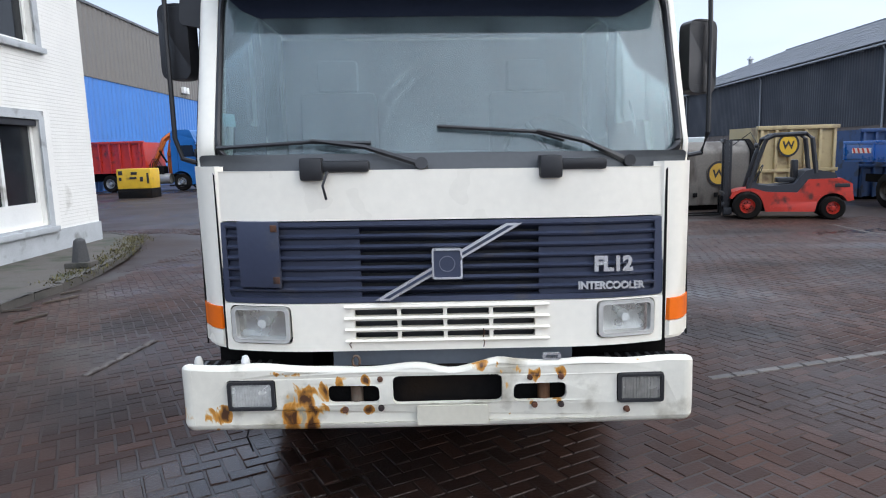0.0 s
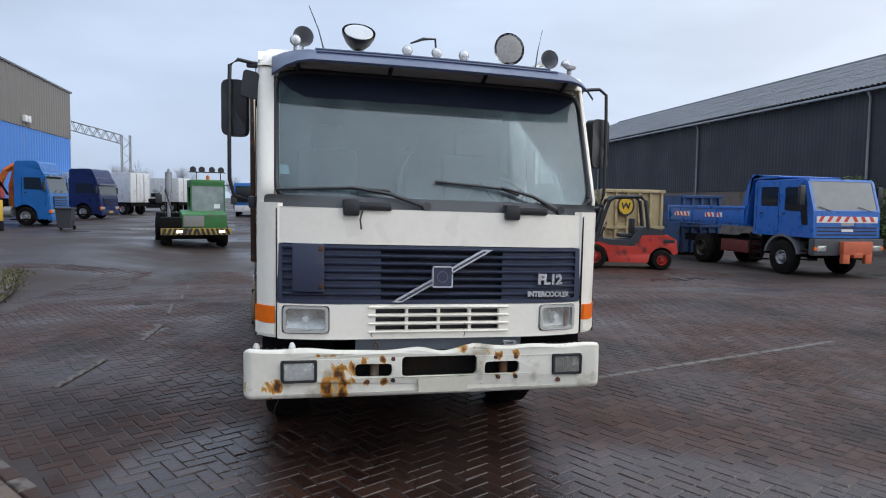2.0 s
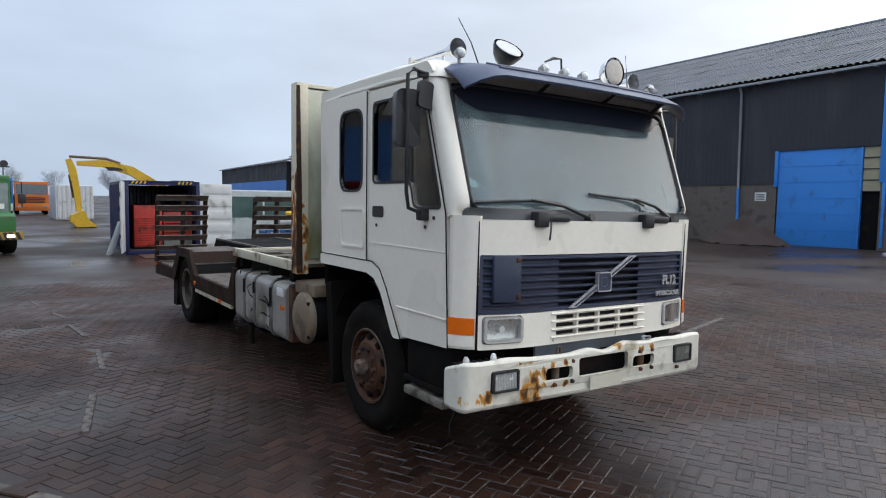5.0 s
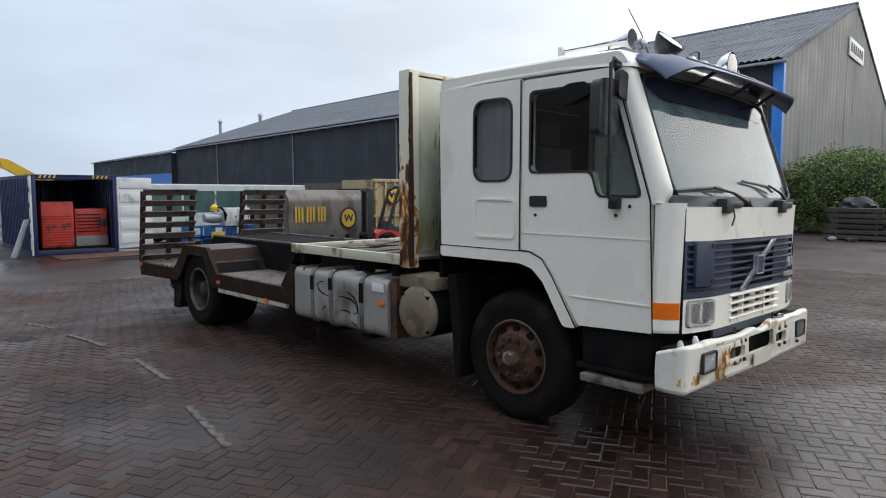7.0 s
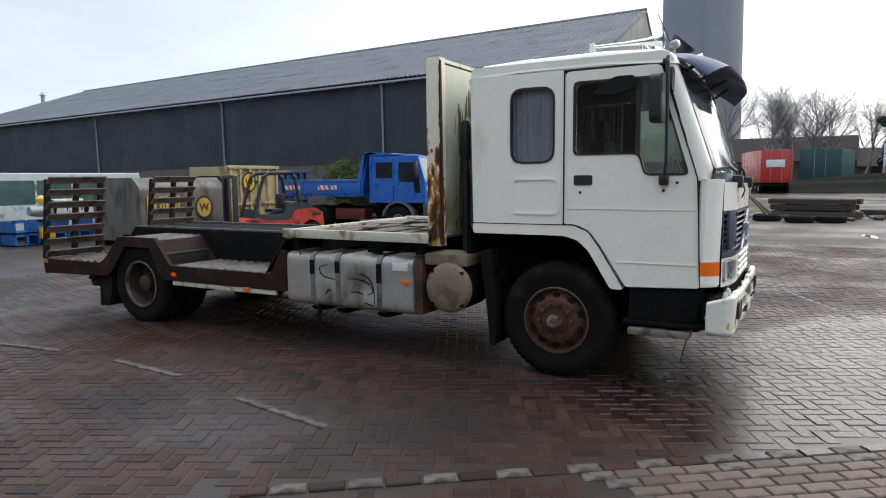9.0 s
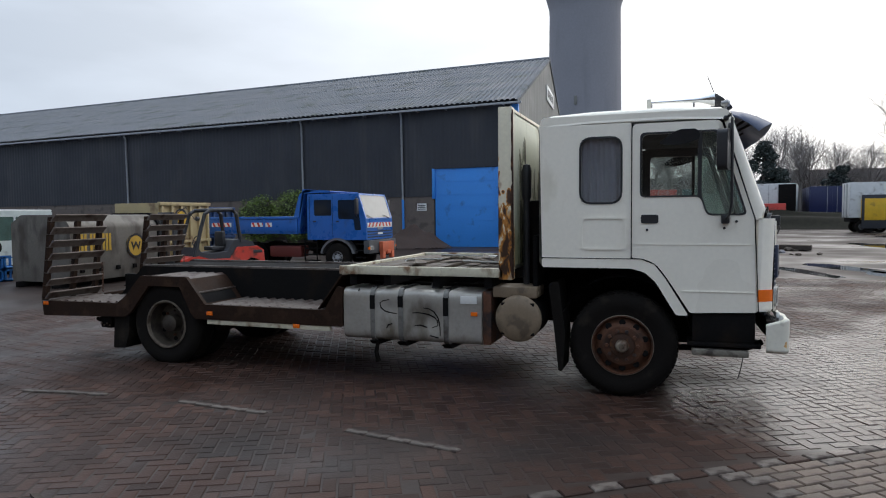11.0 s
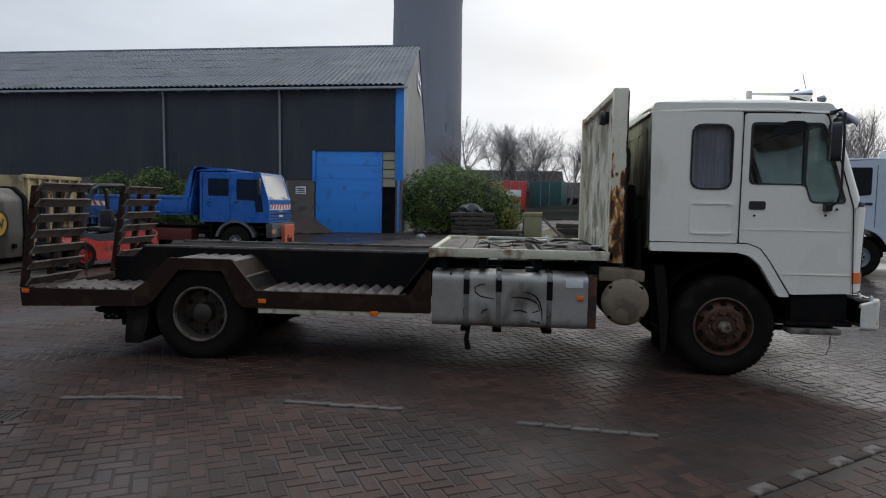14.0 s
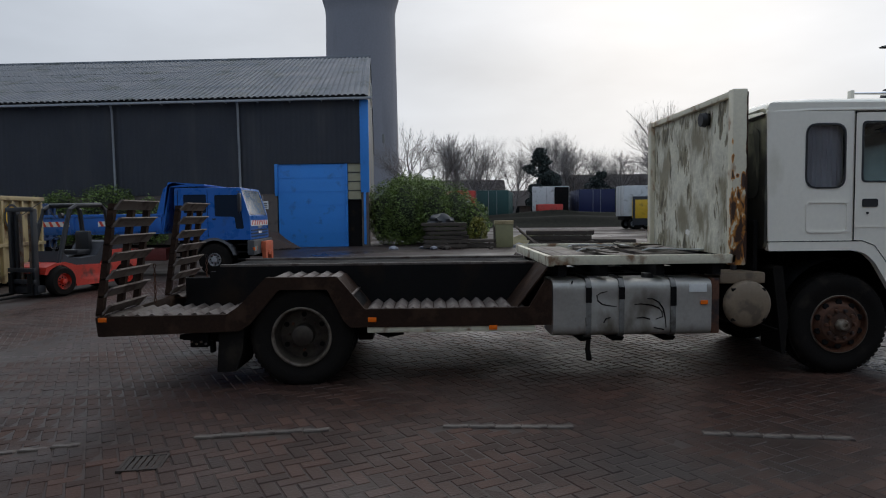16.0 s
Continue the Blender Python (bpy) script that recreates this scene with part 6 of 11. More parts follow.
    lp("kerb_mirror", bm, BLACK_PL, None, "small black kerb mirror", lean=True)


def build_cab_inside():
    bm = B()
    box(bm, SIDE + 0.08, mx(SIDE) - 0.08, 3.38, 3.75, 1.35, 1.60, 0.04)
    lp("dashboard", bm, BLACK_PL, lean=True)
    for x in (TX - 0.60, TX + 0.60):
        bm = B()
        box(bm, x - 0.25, x + 0.25, 4.15, 4.65, 1.45, 1.62, 0.05)
        st = lp("seat", bm, SEAT, None, "grey cloth cab seat", lean=True)
        bm = B()
        box(bm, x - 0.24, x + 0.24, 4.58, 4.74, 1.6, 2.12, 0.05)
        box(bm, x - 0.13, x + 0.13, 4.62, 4.72, 2.12, 2.32, 0.04)
        lp("backrest", bm, SEAT, st, lean=True)
        bm = B()
        box(bm, x - 0.18, x + 0.18, 4.2, 4.6, 1.27, 1.46, 0.02)
        lp("seat_base", bm, BLACK_PL, st, lean=True)
    bm = B()
    ring = [(TX + 0.60 + 0.24 * math.cos(k * math.pi / 12), 3.86 + 0.09 * math.sin(k * math.pi / 12), 1.72 + 0.20 * math.sin(k * math.pi / 12)) for k in range(25)]
    tube(bm, ring, 0.017, 6)
    tube(bm, [(TX + 0.60, 3.7, 1.55), (TX + 0.60, 3.86, 1.72)], 0.03, 8)
    for k in (0, 8, 16):
        tube(bm, [(TX + 0.60, 3.86, 1.72), ring[k]], 0.014, 6)
    lp("steering_wheel", bm, BLACK_PL, lean=True)
    bm = B()
    box(bm, SIDE + 0.1, mx(SIDE) - 0.1, 4.85, 5.33, 1.55, 1.75, 0.05)
    lp("bunk", bm, SEAT, lean=True)
    bm = B()
    for x in (SIDE + 0.05, mx(SIDE) - 0.06):
        box(bm, x, x + 0.01, 3.5, 3.75, 1.3, 1.62)
        box(bm, x, x + 0.01, 4.5, 4.58, 1.3, 2.55)
    box(bm, SIDE + 0.05, mx(SIDE) - 0.05, 5.30, 5.335, 1.3, 2.55)
    box(bm, SIDE + 0.08, mx(SIDE) - 0.08, 3.72, 5.3, 2.56, 2.575)
    lp("cab_lining", bm, mat("cab_lining", (0.04, 0.043, 0.05), 0.8, var=0.05, bump=0), lean=True)


RIM_EDGE = mat("worn_rim_edge", (0.14, 0.115, 0.088), 0.6, metal=0.3, var=0.35, fine=50, bump=0.2, stain=(0.07, 0.05, 0.035), stain_amt=0.45, stain_scale=9)


def wheel(x_face, y, z, r, sgn, rear=False, double=False):
    """A road wheel whose outer tyre face is at x_face; sgn -1 faces -x."""
    def X(d):
        return d * -sgn  # depth inwards

    def R(q):
        return q * 0.92 if q < 0.325 else q  # the rim inside the tyre's bead
    w = 0.29
    bm = B()
    prof = [(0.0, 0.315), (0.0, 0.33), (-0.012, 0.36), (-0.018, 0.42), (-0.004, 0.465), (0.03, 0.49), (0.06, r), (w - 0.06, r), (w - 0.03, 0.49), (w, 0.45), (w, 0.32)]
    lathe(bm, (x_face, y, z), "x", [(X(d), R(q)) for d, q in prof], 48)
    wh = lp("rear_wheel" if rear else "front_wheel", bm, RUBBER, None, "worn dusty tyre")
    # tread blocks
    bm = B()
    for k in range(56):
        a = 2 * math.pi * k / 56
        for j, (d0, d1) in enumerate(((0.035, 0.095), (0.11, 0.18), (0.195, 0.255))):
            aa = a + (0.05 if j == 1 else 0)
            p = []
            for da in (0.0, 0.075):
                for d in (d0, d1):
                    for rr in (r - 0.012, r + 0.006 if j == 1 else r):
                        p.append((x_face + X(d), y + rr * math.cos(aa + da), z + rr * math.sin(aa + da)))
            vs = [bm.verts.new(q) for q in p]
            for f in ((0, 2, 3, 1), (4, 5, 7, 6), (0, 1, 5, 4), (2, 6, 7, 3), (1, 3, 7, 5)):
                bm.faces.new([vs[i] for i in f])
    lp("tread", bm, RUBBER, wh, smooth=0)
    bm = B()
    if not rear:
        lathe(bm, (x_face, y, z), "x", [(X(d), R(q)) for d, q in [(0.02, 0.318), (-0.006, 0.312), (-0.006, 0.298), (0.03, 0.285), (0.05, 0.275), (0.03, 0.25), (-0.015, 0.20), (-0.02, 0.13), (0.0, 0.12), (0.0, 0.0)]], 40)
        rm = lp("rim", bm, FRONT_RIM, wh, "rusty steel rim")
        bm = B()
        lathe(bm, (x_face, y, z), "x", [(X(d), q) for d, q in [(0.0, 0.118), (-0.024, 0.115), (-0.030, 0.09), (-0.034, 0.06), (-0.034, 0.0)]], 24)
        lp("hub_plate", bm, RUST_EDGE, wh, "dark oily hub plate")
        bm = B()
        lathe(bm, (x_face, y, z), "x", [(X(d), q) for d, q in [(-0.03, 0.062), (-0.045, 0.062), (-0.085, 0.056), (-0.098, 0.045), (-0.100, 0.026), (-0.085, 0.022), (-0.085, 0)]], 24)
        lp("hub_cap", bm, mat("hub_end", (0.27, 0.23, 0.18), 0.5, metal=0.3, var=0.3, fine=50, bump=0.2, stain=(0.09, 0.05, 0.03), stain_amt=0.45, stain_scale=10), wh, "steel hub end")
        bm = B()
        lathe(bm, (x_face, y, z), "x", [(X(d), R(q)) for d, q in [(0.004, 0.305), (-0.009, 0.310), (-0.006, 0.316), (0.01, 0.318)]], 40)
        lp("rim_edge", bm, RIM_EDGE, wh)
        for k in range(10):
            a = 2 * math.pi * k / 10
            bm = B()
            lathe(bm, (x_face, y + 0.142 * math.cos(a), z + 0.142 * math.sin(a)), "x", [(X(-0.012), 0.02), (X(-0.045), 0.017), (X(-0.05), 0.0)], 6)
            lp("wheel_nut", bm, RUST, rm)
        for k in range(10):
            a = 2 * math.pi * (k + 0.5) / 10
            bm = B()
            lathe(bm, (x_face, y + 0.218 * math.cos(a), z + 0.218 * math.sin(a)), "x", [(X(0.022), 0.031), (X(0.006), 0.031), (X(0.002), 0.025), (X(0.006), 0.0)], 10)
            lp("hand_hole", bm, DARK, rm)
    else:
        lathe(bm, (x_face, y, z), "x", [(X(d), R(q)) for d, q in [(0.02, 0.318), (-0.008, 0.312), (-0.008, 0.295), (0.03, 0.285), (0.10, 0.27), (0.16, 0.255), (0.165, 0.22), (0.15, 0.16), (0.15, 0.12), (0.05, 0.11), (0.04, 0.09), (0.04, 0)]], 40)
        rm = lp("rim", bm, RIM, wh, "deep dished grey rim")
        bm = B()
        lathe(bm, (x_face, y, z), "x", [(X(d), R(q)) for d, q in [(0.02, 0.283), (-0.008, 0.292), (-0.013, 0.304), (-0.009, 0.315), (0.01, 0.319)]], 40)
        lp("rim_edge", bm, RIM_EDGE, wh)
        for k in range(8):
            a = 2 * math.pi * k / 8
            bm = B()
            lathe(bm, (x_face, y + 0.15 * math.cos(a), z + 0.15 * math.sin(a)), "x", [(X(0.15), 0.018), (X(0.125), 0.015), (X(0.12), 0.0)], 6)
            lp("wheel_nut", bm, RUST, rm)
        for k in range(6):
            a = 2 * math.pi * (k + 0.5) / 6
            bm = B()
            lathe(bm, (x_face, y + 0.20 * math.cos(a), z + 0.20 * math.sin(a)), "x", [(X(0.158), 0.026), (X(0.150), 0.026), (X(0.152), 0)], 10)
            lp("hand_hole", bm, DARK, rm)
        bm = B()
        prof = [(0.33, 0.3), (0.33, 0.42), (0.36, 0.485), (0.39, r), (0.57, r), (0.6, 0.485), (0.62, 0.3)]
        lathe(bm, (x_face, y, z), "x", [(X(d), R(q)) for d, q in prof], 40)
        lp("inner_tyre", bm, RUBBER, wh)


STRAP_GREY = mat("strap_grey", (0.20, 0.195, 0.18), 0.55, metal=0.35, var=0.25, fine=40, bump=0.15, stain=(0.05, 0.04, 0.03), stain_amt=0.4, stain_scale=7)


def tank_dent(y, z):
    """How far the tank's side is pushed in."""
    return sum(dp * math.exp(-((y - cy) / ra) ** 2 - ((z - cz) / ra) ** 2) for cy, cz, ra, dp in ((6.52, 0.67, 0.13, 0.030), (6.95, 0.78, 0.10, 0.024), (6.97, 0.58, 0.09, 0.014), (6.6, 0.56, 0.09, 0.012), (6.45, 0.86, 0.10, -0.010), (7.08, 0.70, 0.08, -0.008)))


def build_chassis():
    wheel(-0.875, 4.60, 0.50, 0.505, -1)
    wheel(mx(-0.875), 4.60, 0.50, 0.505, 1)
    wheel(-0.985, 9.92, 0.465, 0.50, -1, True)
    wheel(mx(-0.985), 9.92, 0.465, 0.50, 1, True)
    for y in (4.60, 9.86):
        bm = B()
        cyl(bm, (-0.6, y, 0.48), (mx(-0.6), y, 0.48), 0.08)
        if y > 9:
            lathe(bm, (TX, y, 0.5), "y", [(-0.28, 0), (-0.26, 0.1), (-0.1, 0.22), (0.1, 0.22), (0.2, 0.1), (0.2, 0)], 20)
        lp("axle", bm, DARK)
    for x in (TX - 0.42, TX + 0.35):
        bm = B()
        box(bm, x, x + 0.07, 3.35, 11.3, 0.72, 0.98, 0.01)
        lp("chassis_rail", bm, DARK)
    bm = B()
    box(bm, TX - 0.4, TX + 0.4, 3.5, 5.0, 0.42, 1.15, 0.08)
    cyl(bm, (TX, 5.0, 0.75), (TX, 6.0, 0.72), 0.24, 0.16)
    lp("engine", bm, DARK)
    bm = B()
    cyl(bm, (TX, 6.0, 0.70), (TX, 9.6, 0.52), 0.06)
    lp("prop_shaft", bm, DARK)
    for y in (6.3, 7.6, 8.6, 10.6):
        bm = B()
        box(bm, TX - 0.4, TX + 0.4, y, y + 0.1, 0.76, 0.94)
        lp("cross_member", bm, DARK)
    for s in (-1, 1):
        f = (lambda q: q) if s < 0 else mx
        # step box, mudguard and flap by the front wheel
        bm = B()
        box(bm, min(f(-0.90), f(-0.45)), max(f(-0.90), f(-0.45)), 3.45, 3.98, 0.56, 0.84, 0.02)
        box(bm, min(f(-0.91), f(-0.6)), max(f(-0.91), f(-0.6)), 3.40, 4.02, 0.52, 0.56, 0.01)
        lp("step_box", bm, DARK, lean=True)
        bm = B()
        box(bm, min(f(-0.93), f(-0.74)), max(f(-0.93), f(-0.74)), 3.50, 3.98, 0.455, 0.515, 0.018)
        lp("step", bm, mat("step_beige", (0.20, 0.18, 0.145), 0.7, var=0.3, bump=0.25, stain=(0.06, 0.05, 0.04), stain_amt=0.45, stain_scale=8), None, "battered beige step")
        bm = B()
        prev = None
        for k in range(15):
            a = radians(-20 + 190 * k / 14)
            y, z = 4.60 + 0.63 * math.cos(a), 0.53 + 0.63 * math.sin(a)
            cur = [bm.verts.new((f(-0.89), y, z)), bm.verts.new((f(-0.55), y, z))]
            if prev:
                bm.faces.new((prev[0], cur[0], cur[1], prev[1]))
            prev = cur
        bmesh.ops.solidify(bm, geom=bm.faces[:], thickness=0.02)
        lp("mudguard", bm, BLACK_PL)
        bm = B()
        slab(bm, rounded([(5.20, 1.10), (5.14, 0.60), (5.16, 0.22), (5.20, 0.22), (5.24, 0.6), (5.30, 1.08)], 0.03), [], lambda u, v, w: (f(-0.92 + w), u, v), 0.40)
        lp("mud_flap", bm, RUBBER)
    # fuel tanks with straps; the near one is dented
    for s in (-1, 1):
        f = (lambda q: q) if s < 0 else mx
        x0, x1 = -1.03, -0.50
        prof = rounded(rect(x0, x1, 0.44, 0.985), [0.09, 0.09, 0.09, 0.09], 5)
        at = [q for q in range(len(prof)) if prof[q][0] == x0 and prof[q - 1][0] == x0]
        for q in at:
            a, b = prof[q - 1], prof[q]
            prof[q:q] = [(x0, a[1] + (b[1] - a[1]) * h / 10) for h in range(1, 10)]
            break
        else:
            a, b = prof[-1], prof[0]
            prof += [(x0, a[1] + (b[1] - a[1]) * h / 10) for h in range(1, 10)]
        bm = B()
        ny = 48
        rings = []
        for k in range(ny + 1):
            y = 5.95 + 1.54 * k / ny
            ring = []
            for px, pz in prof:
                dent = tank_dent(y, pz) if px < -0.99 else 0.0
                ring.append(bm.verts.new((f(px + dent), y, pz)))
            rings.append(ring)
        for p, q in zip(rings, rings[1:]):
            for k in range(len(p)):
                bm.faces.new((p[k], p[(k + 1) % len(p)], q[(k + 1) % len(q)], q[k]))
        bm.faces.new(rings[0])
        bm.faces.new(rings[-1])
        tk = lp("fuel_tank", bm, ALU, None, "dented dull aluminium fuel tank", smooth=60)
        for y, cutz in ((6.30, 0.73), (6.80, 0.80), (7.12, 0.77)):
            o = rounded(rect(x0 - 0.012, x1, 0.425, 1.0), 0.1, 5)
            i = rounded(rect(x0 + 0.004, x1 - 0.01, 0.44, 0.985), 0.09, 5)
            bm = B()
            slab(bm, [(f(a), b) for a, b in o], [[(f(a), b) for a, b in i]], lambda u, v, w, y=y: (u, y + w, v), 0.05)
            st = lp("tank_strap", bm, STRAP_GREY, tk, "dull grey steel strap with a black upper half")
            bm = B()
            slab(bm, [(f(x0 - 0.016), cutz), (f(x0 - 0.016), 0.91), (f(x0 + 0.07), 1.004), (f(x1 - 0.1), 1.004), (f(x1 - 0.1), 1.0), (f(x0 + 0.07), 0.998), (f(x0 - 0.011), 0.905), (f(x0 - 0.011), cutz)], [], lambda u, v, w, y=y: (u, y - 0.004 + w, v), 0.058)
            lp("rubber_liner", bm, DARK, st, "black rubber liner")
            bm = B()
            slab(bm, rounded([(f(x0 + 0.02), 0.425), (f(x0 + 0.10), 0.375), (f(x1), 0.36), (f(x1), 0.43)], 0.01), [], lambda u, v, w, y=y: (u, y - 0.01 + w, v), 0.09)
            lp("tank_bracket", bm, DARK, st, "dark bracket under the tank")
        bm = B()
        cyl(bm, (f(-0.80), 6.5, 0.98), (f(-0.80), 6.5, 1.03), 0.06)
        lp("filler_cap", bm, BLACK_PL, tk)
        bm = B()
        box(bm, min(f(-1.0), f(-0.5)), max(f(-1.0), f(-0.5)), 5.86, 5.945, 0.45, 0.99, 0.01)
        lp("tank_end_plate", bm, RUST, tk, "rusty brown end plate")
        if s < 0:
            # creases on the dented side
            for pts in ([(6.96, 0.874), (7.03, 0.86), (7.065, 0.836), (7.053, 0.785), (7.01, 0.75), (6.95, 0.735), (6.87, 0.727)], [(6.927, 0.622), (6.975, 0.606), (6.994, 0.568)],
                        [(6.70, 0.744), (6.64, 0.75), (6.59, 0.744), (6.52, 0.733), (6.455, 0.705), (6.425, 0.67), (6.418, 0.622), (6.485, 0.597)], [(6.576, 0.80), (6.52, 0.797), (6.46, 0.765), (6.415, 0.70), (6.395, 0.61), (6.39, 0.517)],
                        [(6.675, 0.612), (6.61, 0.618), (6.54, 0.597)], [(6.507, 0.517), (6.41, 0.498)], [(7.17, 0.62), (7.165, 0.54)], [(7.30, 0.985), (7.31, 0.955)]):
                bm = B()
                tube(bm, [(x0 + 0.001 + tank_dent(y, z), y, z) for y, z in pts], [0.0035 + 0.0045 * math.sin(math.pi * (q + 0.4) / len(pts)) for q in range(len(pts))], 6)
                lp("crease", bm, DARK, tk)
            bm = B()
            box(bm, -1.036, -1.030, 6.00, 6.17, 0.86, 0.94, 0.002)
            lp("tank_label", bm, FRAME_WHITE, tk, "pale label")
            bm = B()
            box(bm, -1.045, -1.030, 5.99, 6.06, 0.74, 0.78, 0.004)
            lp("side_marker", bm, ORANGE, tk, "amber side marker")
            bm = B()
            tube(bm, [(-0.95, 7.12, 0.44), (-0.97, 7.14, 0.30), (-0.96, 7.12, 0.2)], [0.02, 0.025, 0.03], 6)
            lp("hanging_strap", bm, RUBBER, tk)
    # air tank with a pale round end
    bm = B()
    lathe(bm, (-1.0, 5.585, 0.73), "x", [(0.0, 0.225), (0.02, 0.228), (0.45, 0.228)], 32)
    at = lp("air_cleaner", bm, DARK, None, "dark drum with a pale round end cap")
    bm = B()
    lathe(bm, (-1.0, 5.585, 0.73), "x", [(-0.045, 0.0), (-0.04, 0.10), (-0.03, 0.20), (-0.012, 0.225), (0.01, 0.232), (0.025, 0.232)], 32)
    lp("end_cap", bm, CREAM, at, "cream end cap")
    for k in range(4):
        a = math.pi / 4 + k * math.pi / 2
        bm = B()
        box(bm, -1.03, -1.0, 5.585 + 0.205 * math.cos(a) - 0.02, 5.585 + 0.205 * math.cos(a) + 0.02, 0.73 + 0.205 * math.sin(a) - 0.015, 0.73 + 0.205 * math.sin(a) + 0.015, 0.005)
        lp("clip", bm, DARK, at)
    bm = B()
    box(bm, -0.98, -0.6, 5.40, 5.85, 0.93, 1.04, 0.02)
    lp("bracket", bm, CREAM)
    bm = B()
    cyl(bm, (-0.66, 5.57, 1.0), (-0.66, 5.57, 2.2), 0.034, seg=16)
    lathe(bm, (-0.66, 5.57, 1.9), "z", [(0.0, 0.034), (0.04, 0.05), (0.3, 0.05), (0.36, 0.035), (0.37, 0.0)], 16)
    lp("air_intake", bm, BLACK_PL, None, "black air intake stack behind the cab")
    # dark filler added to blacken the gap behind the cab and hide pale parts
    bm = B()
    box(bm, -0.5, 0.95, 5.42, 5.60, 0.95, 1.9, 0.04)
    box(bm, -0.86, -0.5, 5.415, 5.47, 0.95, 1.55, 0.03)
    lp("valve_box", bm, DARK, None, "dark block filling the gap behind the cab")
    for k in range(5):
        bm = B()
        x = TX - 0.3 + k * 0.14
        tube(bm, [(x, 5.42, 1.2), (x + 0.05, 5.55, 1.0), (x, 5.62, 1.25), (x, 5.64, 1.4)], 0.015, 6)
        lp("air_line", bm, BLACK_PL)
    bm = B()
    tube(bm, [(-0.78, 3.55, 0.51), (-0.80, 3.54, 0.42), (-0.83, 3.56, 0.33), (-0.81, 3.58, 0.24)], 0.005, 6)
    lp("loose_wire", bm, BLACK_PL, None, "loose black wire hanging below the step")
    bm = B()
    tube(bm, [(-0.6, 4.1, 0.46), (-0.55, 3.5, 0.47), (-0.45, 3.35, 0.52)], 0.03, 8)
    lp("steering_rod", bm, DARK)


DX0, DX1 = -1.045, mx(-1.045)


def build_bed():
    # front deck: pale edge rails, cross bearers, boards
    for s in (-1, 1):
        f = (lambda q: q) if s < 0 else mx
        bm = B()
        box(bm, min(f(DX0), f(DX0 + 0.05)), max(f(DX0), f(DX0 + 0.05)), 5.72, 7.53, 1.135, 1.225, 0.008)
        lp("deck_edge", bm, DECK_WHITE, None, "chipped cream deck edge rail")
    bm = B()
    box(bm, DX0 + 0.05, DX1 - 0.05, 7.47, 7.53, 1.12, 1.215, 0.006)
    lp("deck_end_beam", bm, DECK_WHITE)
    for y in (5.85, 6.4, 6.95, 7.35):
        bm = B()
        box(bm, DX0 + 0.05, DX1 - 0.05, y, y + 0.08, 1.02, 1.14)
        lp("bearer", bm, DARK)
    rng = random.Random(3)
    y = 5.80
    k = 0
    while y < 7.44:
        w = 0.145
        if k not in (4, 7):
            bm = B()
            x0 = DX0 + 0.06 + (rng.uniform(0.0, 0.5) if k in (3, 5, 8) else 0)
            box(bm, x0, DX1 - 0.06 - rng.uniform(0, 0.1), y, min(y + w - 0.008, 7.46), 1.145 + rng.uniform(0, 0.012), 1.185 + rng.uniform(-0.004, 0.012), 0.004)
            lp("deck_board", bm, WOOD)
        y += w
        k += 1
    for k in range(9):
        a = rng.uniform(0, 3.1)
        c = Vector((rng.uniform(-0.7, 0.9), rng.uniform(5.95, 6.9), 1.215))
        d = Vector((math.cos(a), math.sin(a), 0)) * rng.uniform(0.12, 0.4)
        n2 = Vector((-d.y, d.x, 0)).normalized() * rng.uniform(0.03, 0.08)
        bm = B()
        vs = [c - d - n2, c + d - n2, c + d + n2 + Vector((0, 0, 0.03)), c - d + n2]
        q = [bm.verts.new(v) for v in vs] + [bm.verts.new(v + Vector((0, 0, 0.015))) for v in vs]
        for fc in ((0, 1, 2, 3), (7, 6, 5, 4), (0, 4, 5, 1), (1, 5, 6, 2), (2, 6, 7, 3), (3, 7, 4, 0)):
            bm.faces.new([q[i] for i in fc])
        lp("scrap_piece", bm, WOOD if k % 3 else FRAME_WHITE)
    # headboard
    bm = B()
    box(bm, DX0 + 0.1, DX1 - 0.1, 5.675, 5.70, 1.2, 2.74)
    hb = lp("headboard", bm, CAB_WHITE, None, "tall white headboard behind the cab, mossy and stained")
    bm = B()
    n = 60
    g = []
    for j in range(n + 1):
        row = []
        for i in range(n + 1):
            x, z = DX0 + 0.1 + (DX1 - DX0 - 0.2) * i / n, 1.2 + 1.54 * j / n
            edge = min(i, n - i, j, n - j) / n
            row.append(bm.verts.new((x, 5.712 + min(1, edge * 8) * (0.022 * noise.noise((x * 2.5, z * 2.5, 3)) + 0.010 * abs(noise.noise((x * 5 + z * 3, z * 6, 8)))), z)))
        g.append(row)
    for j in range(n):
        for i in range(n):
            bm.faces.new((g[j][i], g[j][i + 1], g[j + 1][i + 1], g[j + 1][i]))
    lp("stained_panel", bm, MUCK_BOARD, hb, "stained and buckled rear panel")
    bm = B()
    box(bm, DX0 + 0.02, DX1 - 0.02, 5.64, 5.67, 1.25, 2.76)
    lp("front_panel", bm, mat("mossy_white", (0.66, 0.66, 0.52), 0.55, var=0.1, bump=0.1, stain=(0.20, 0.20, 0.07), stain_amt=0.42, stain_scale=1.3, stain_stretch=0.4), hb, "white front panel with green moss stains")
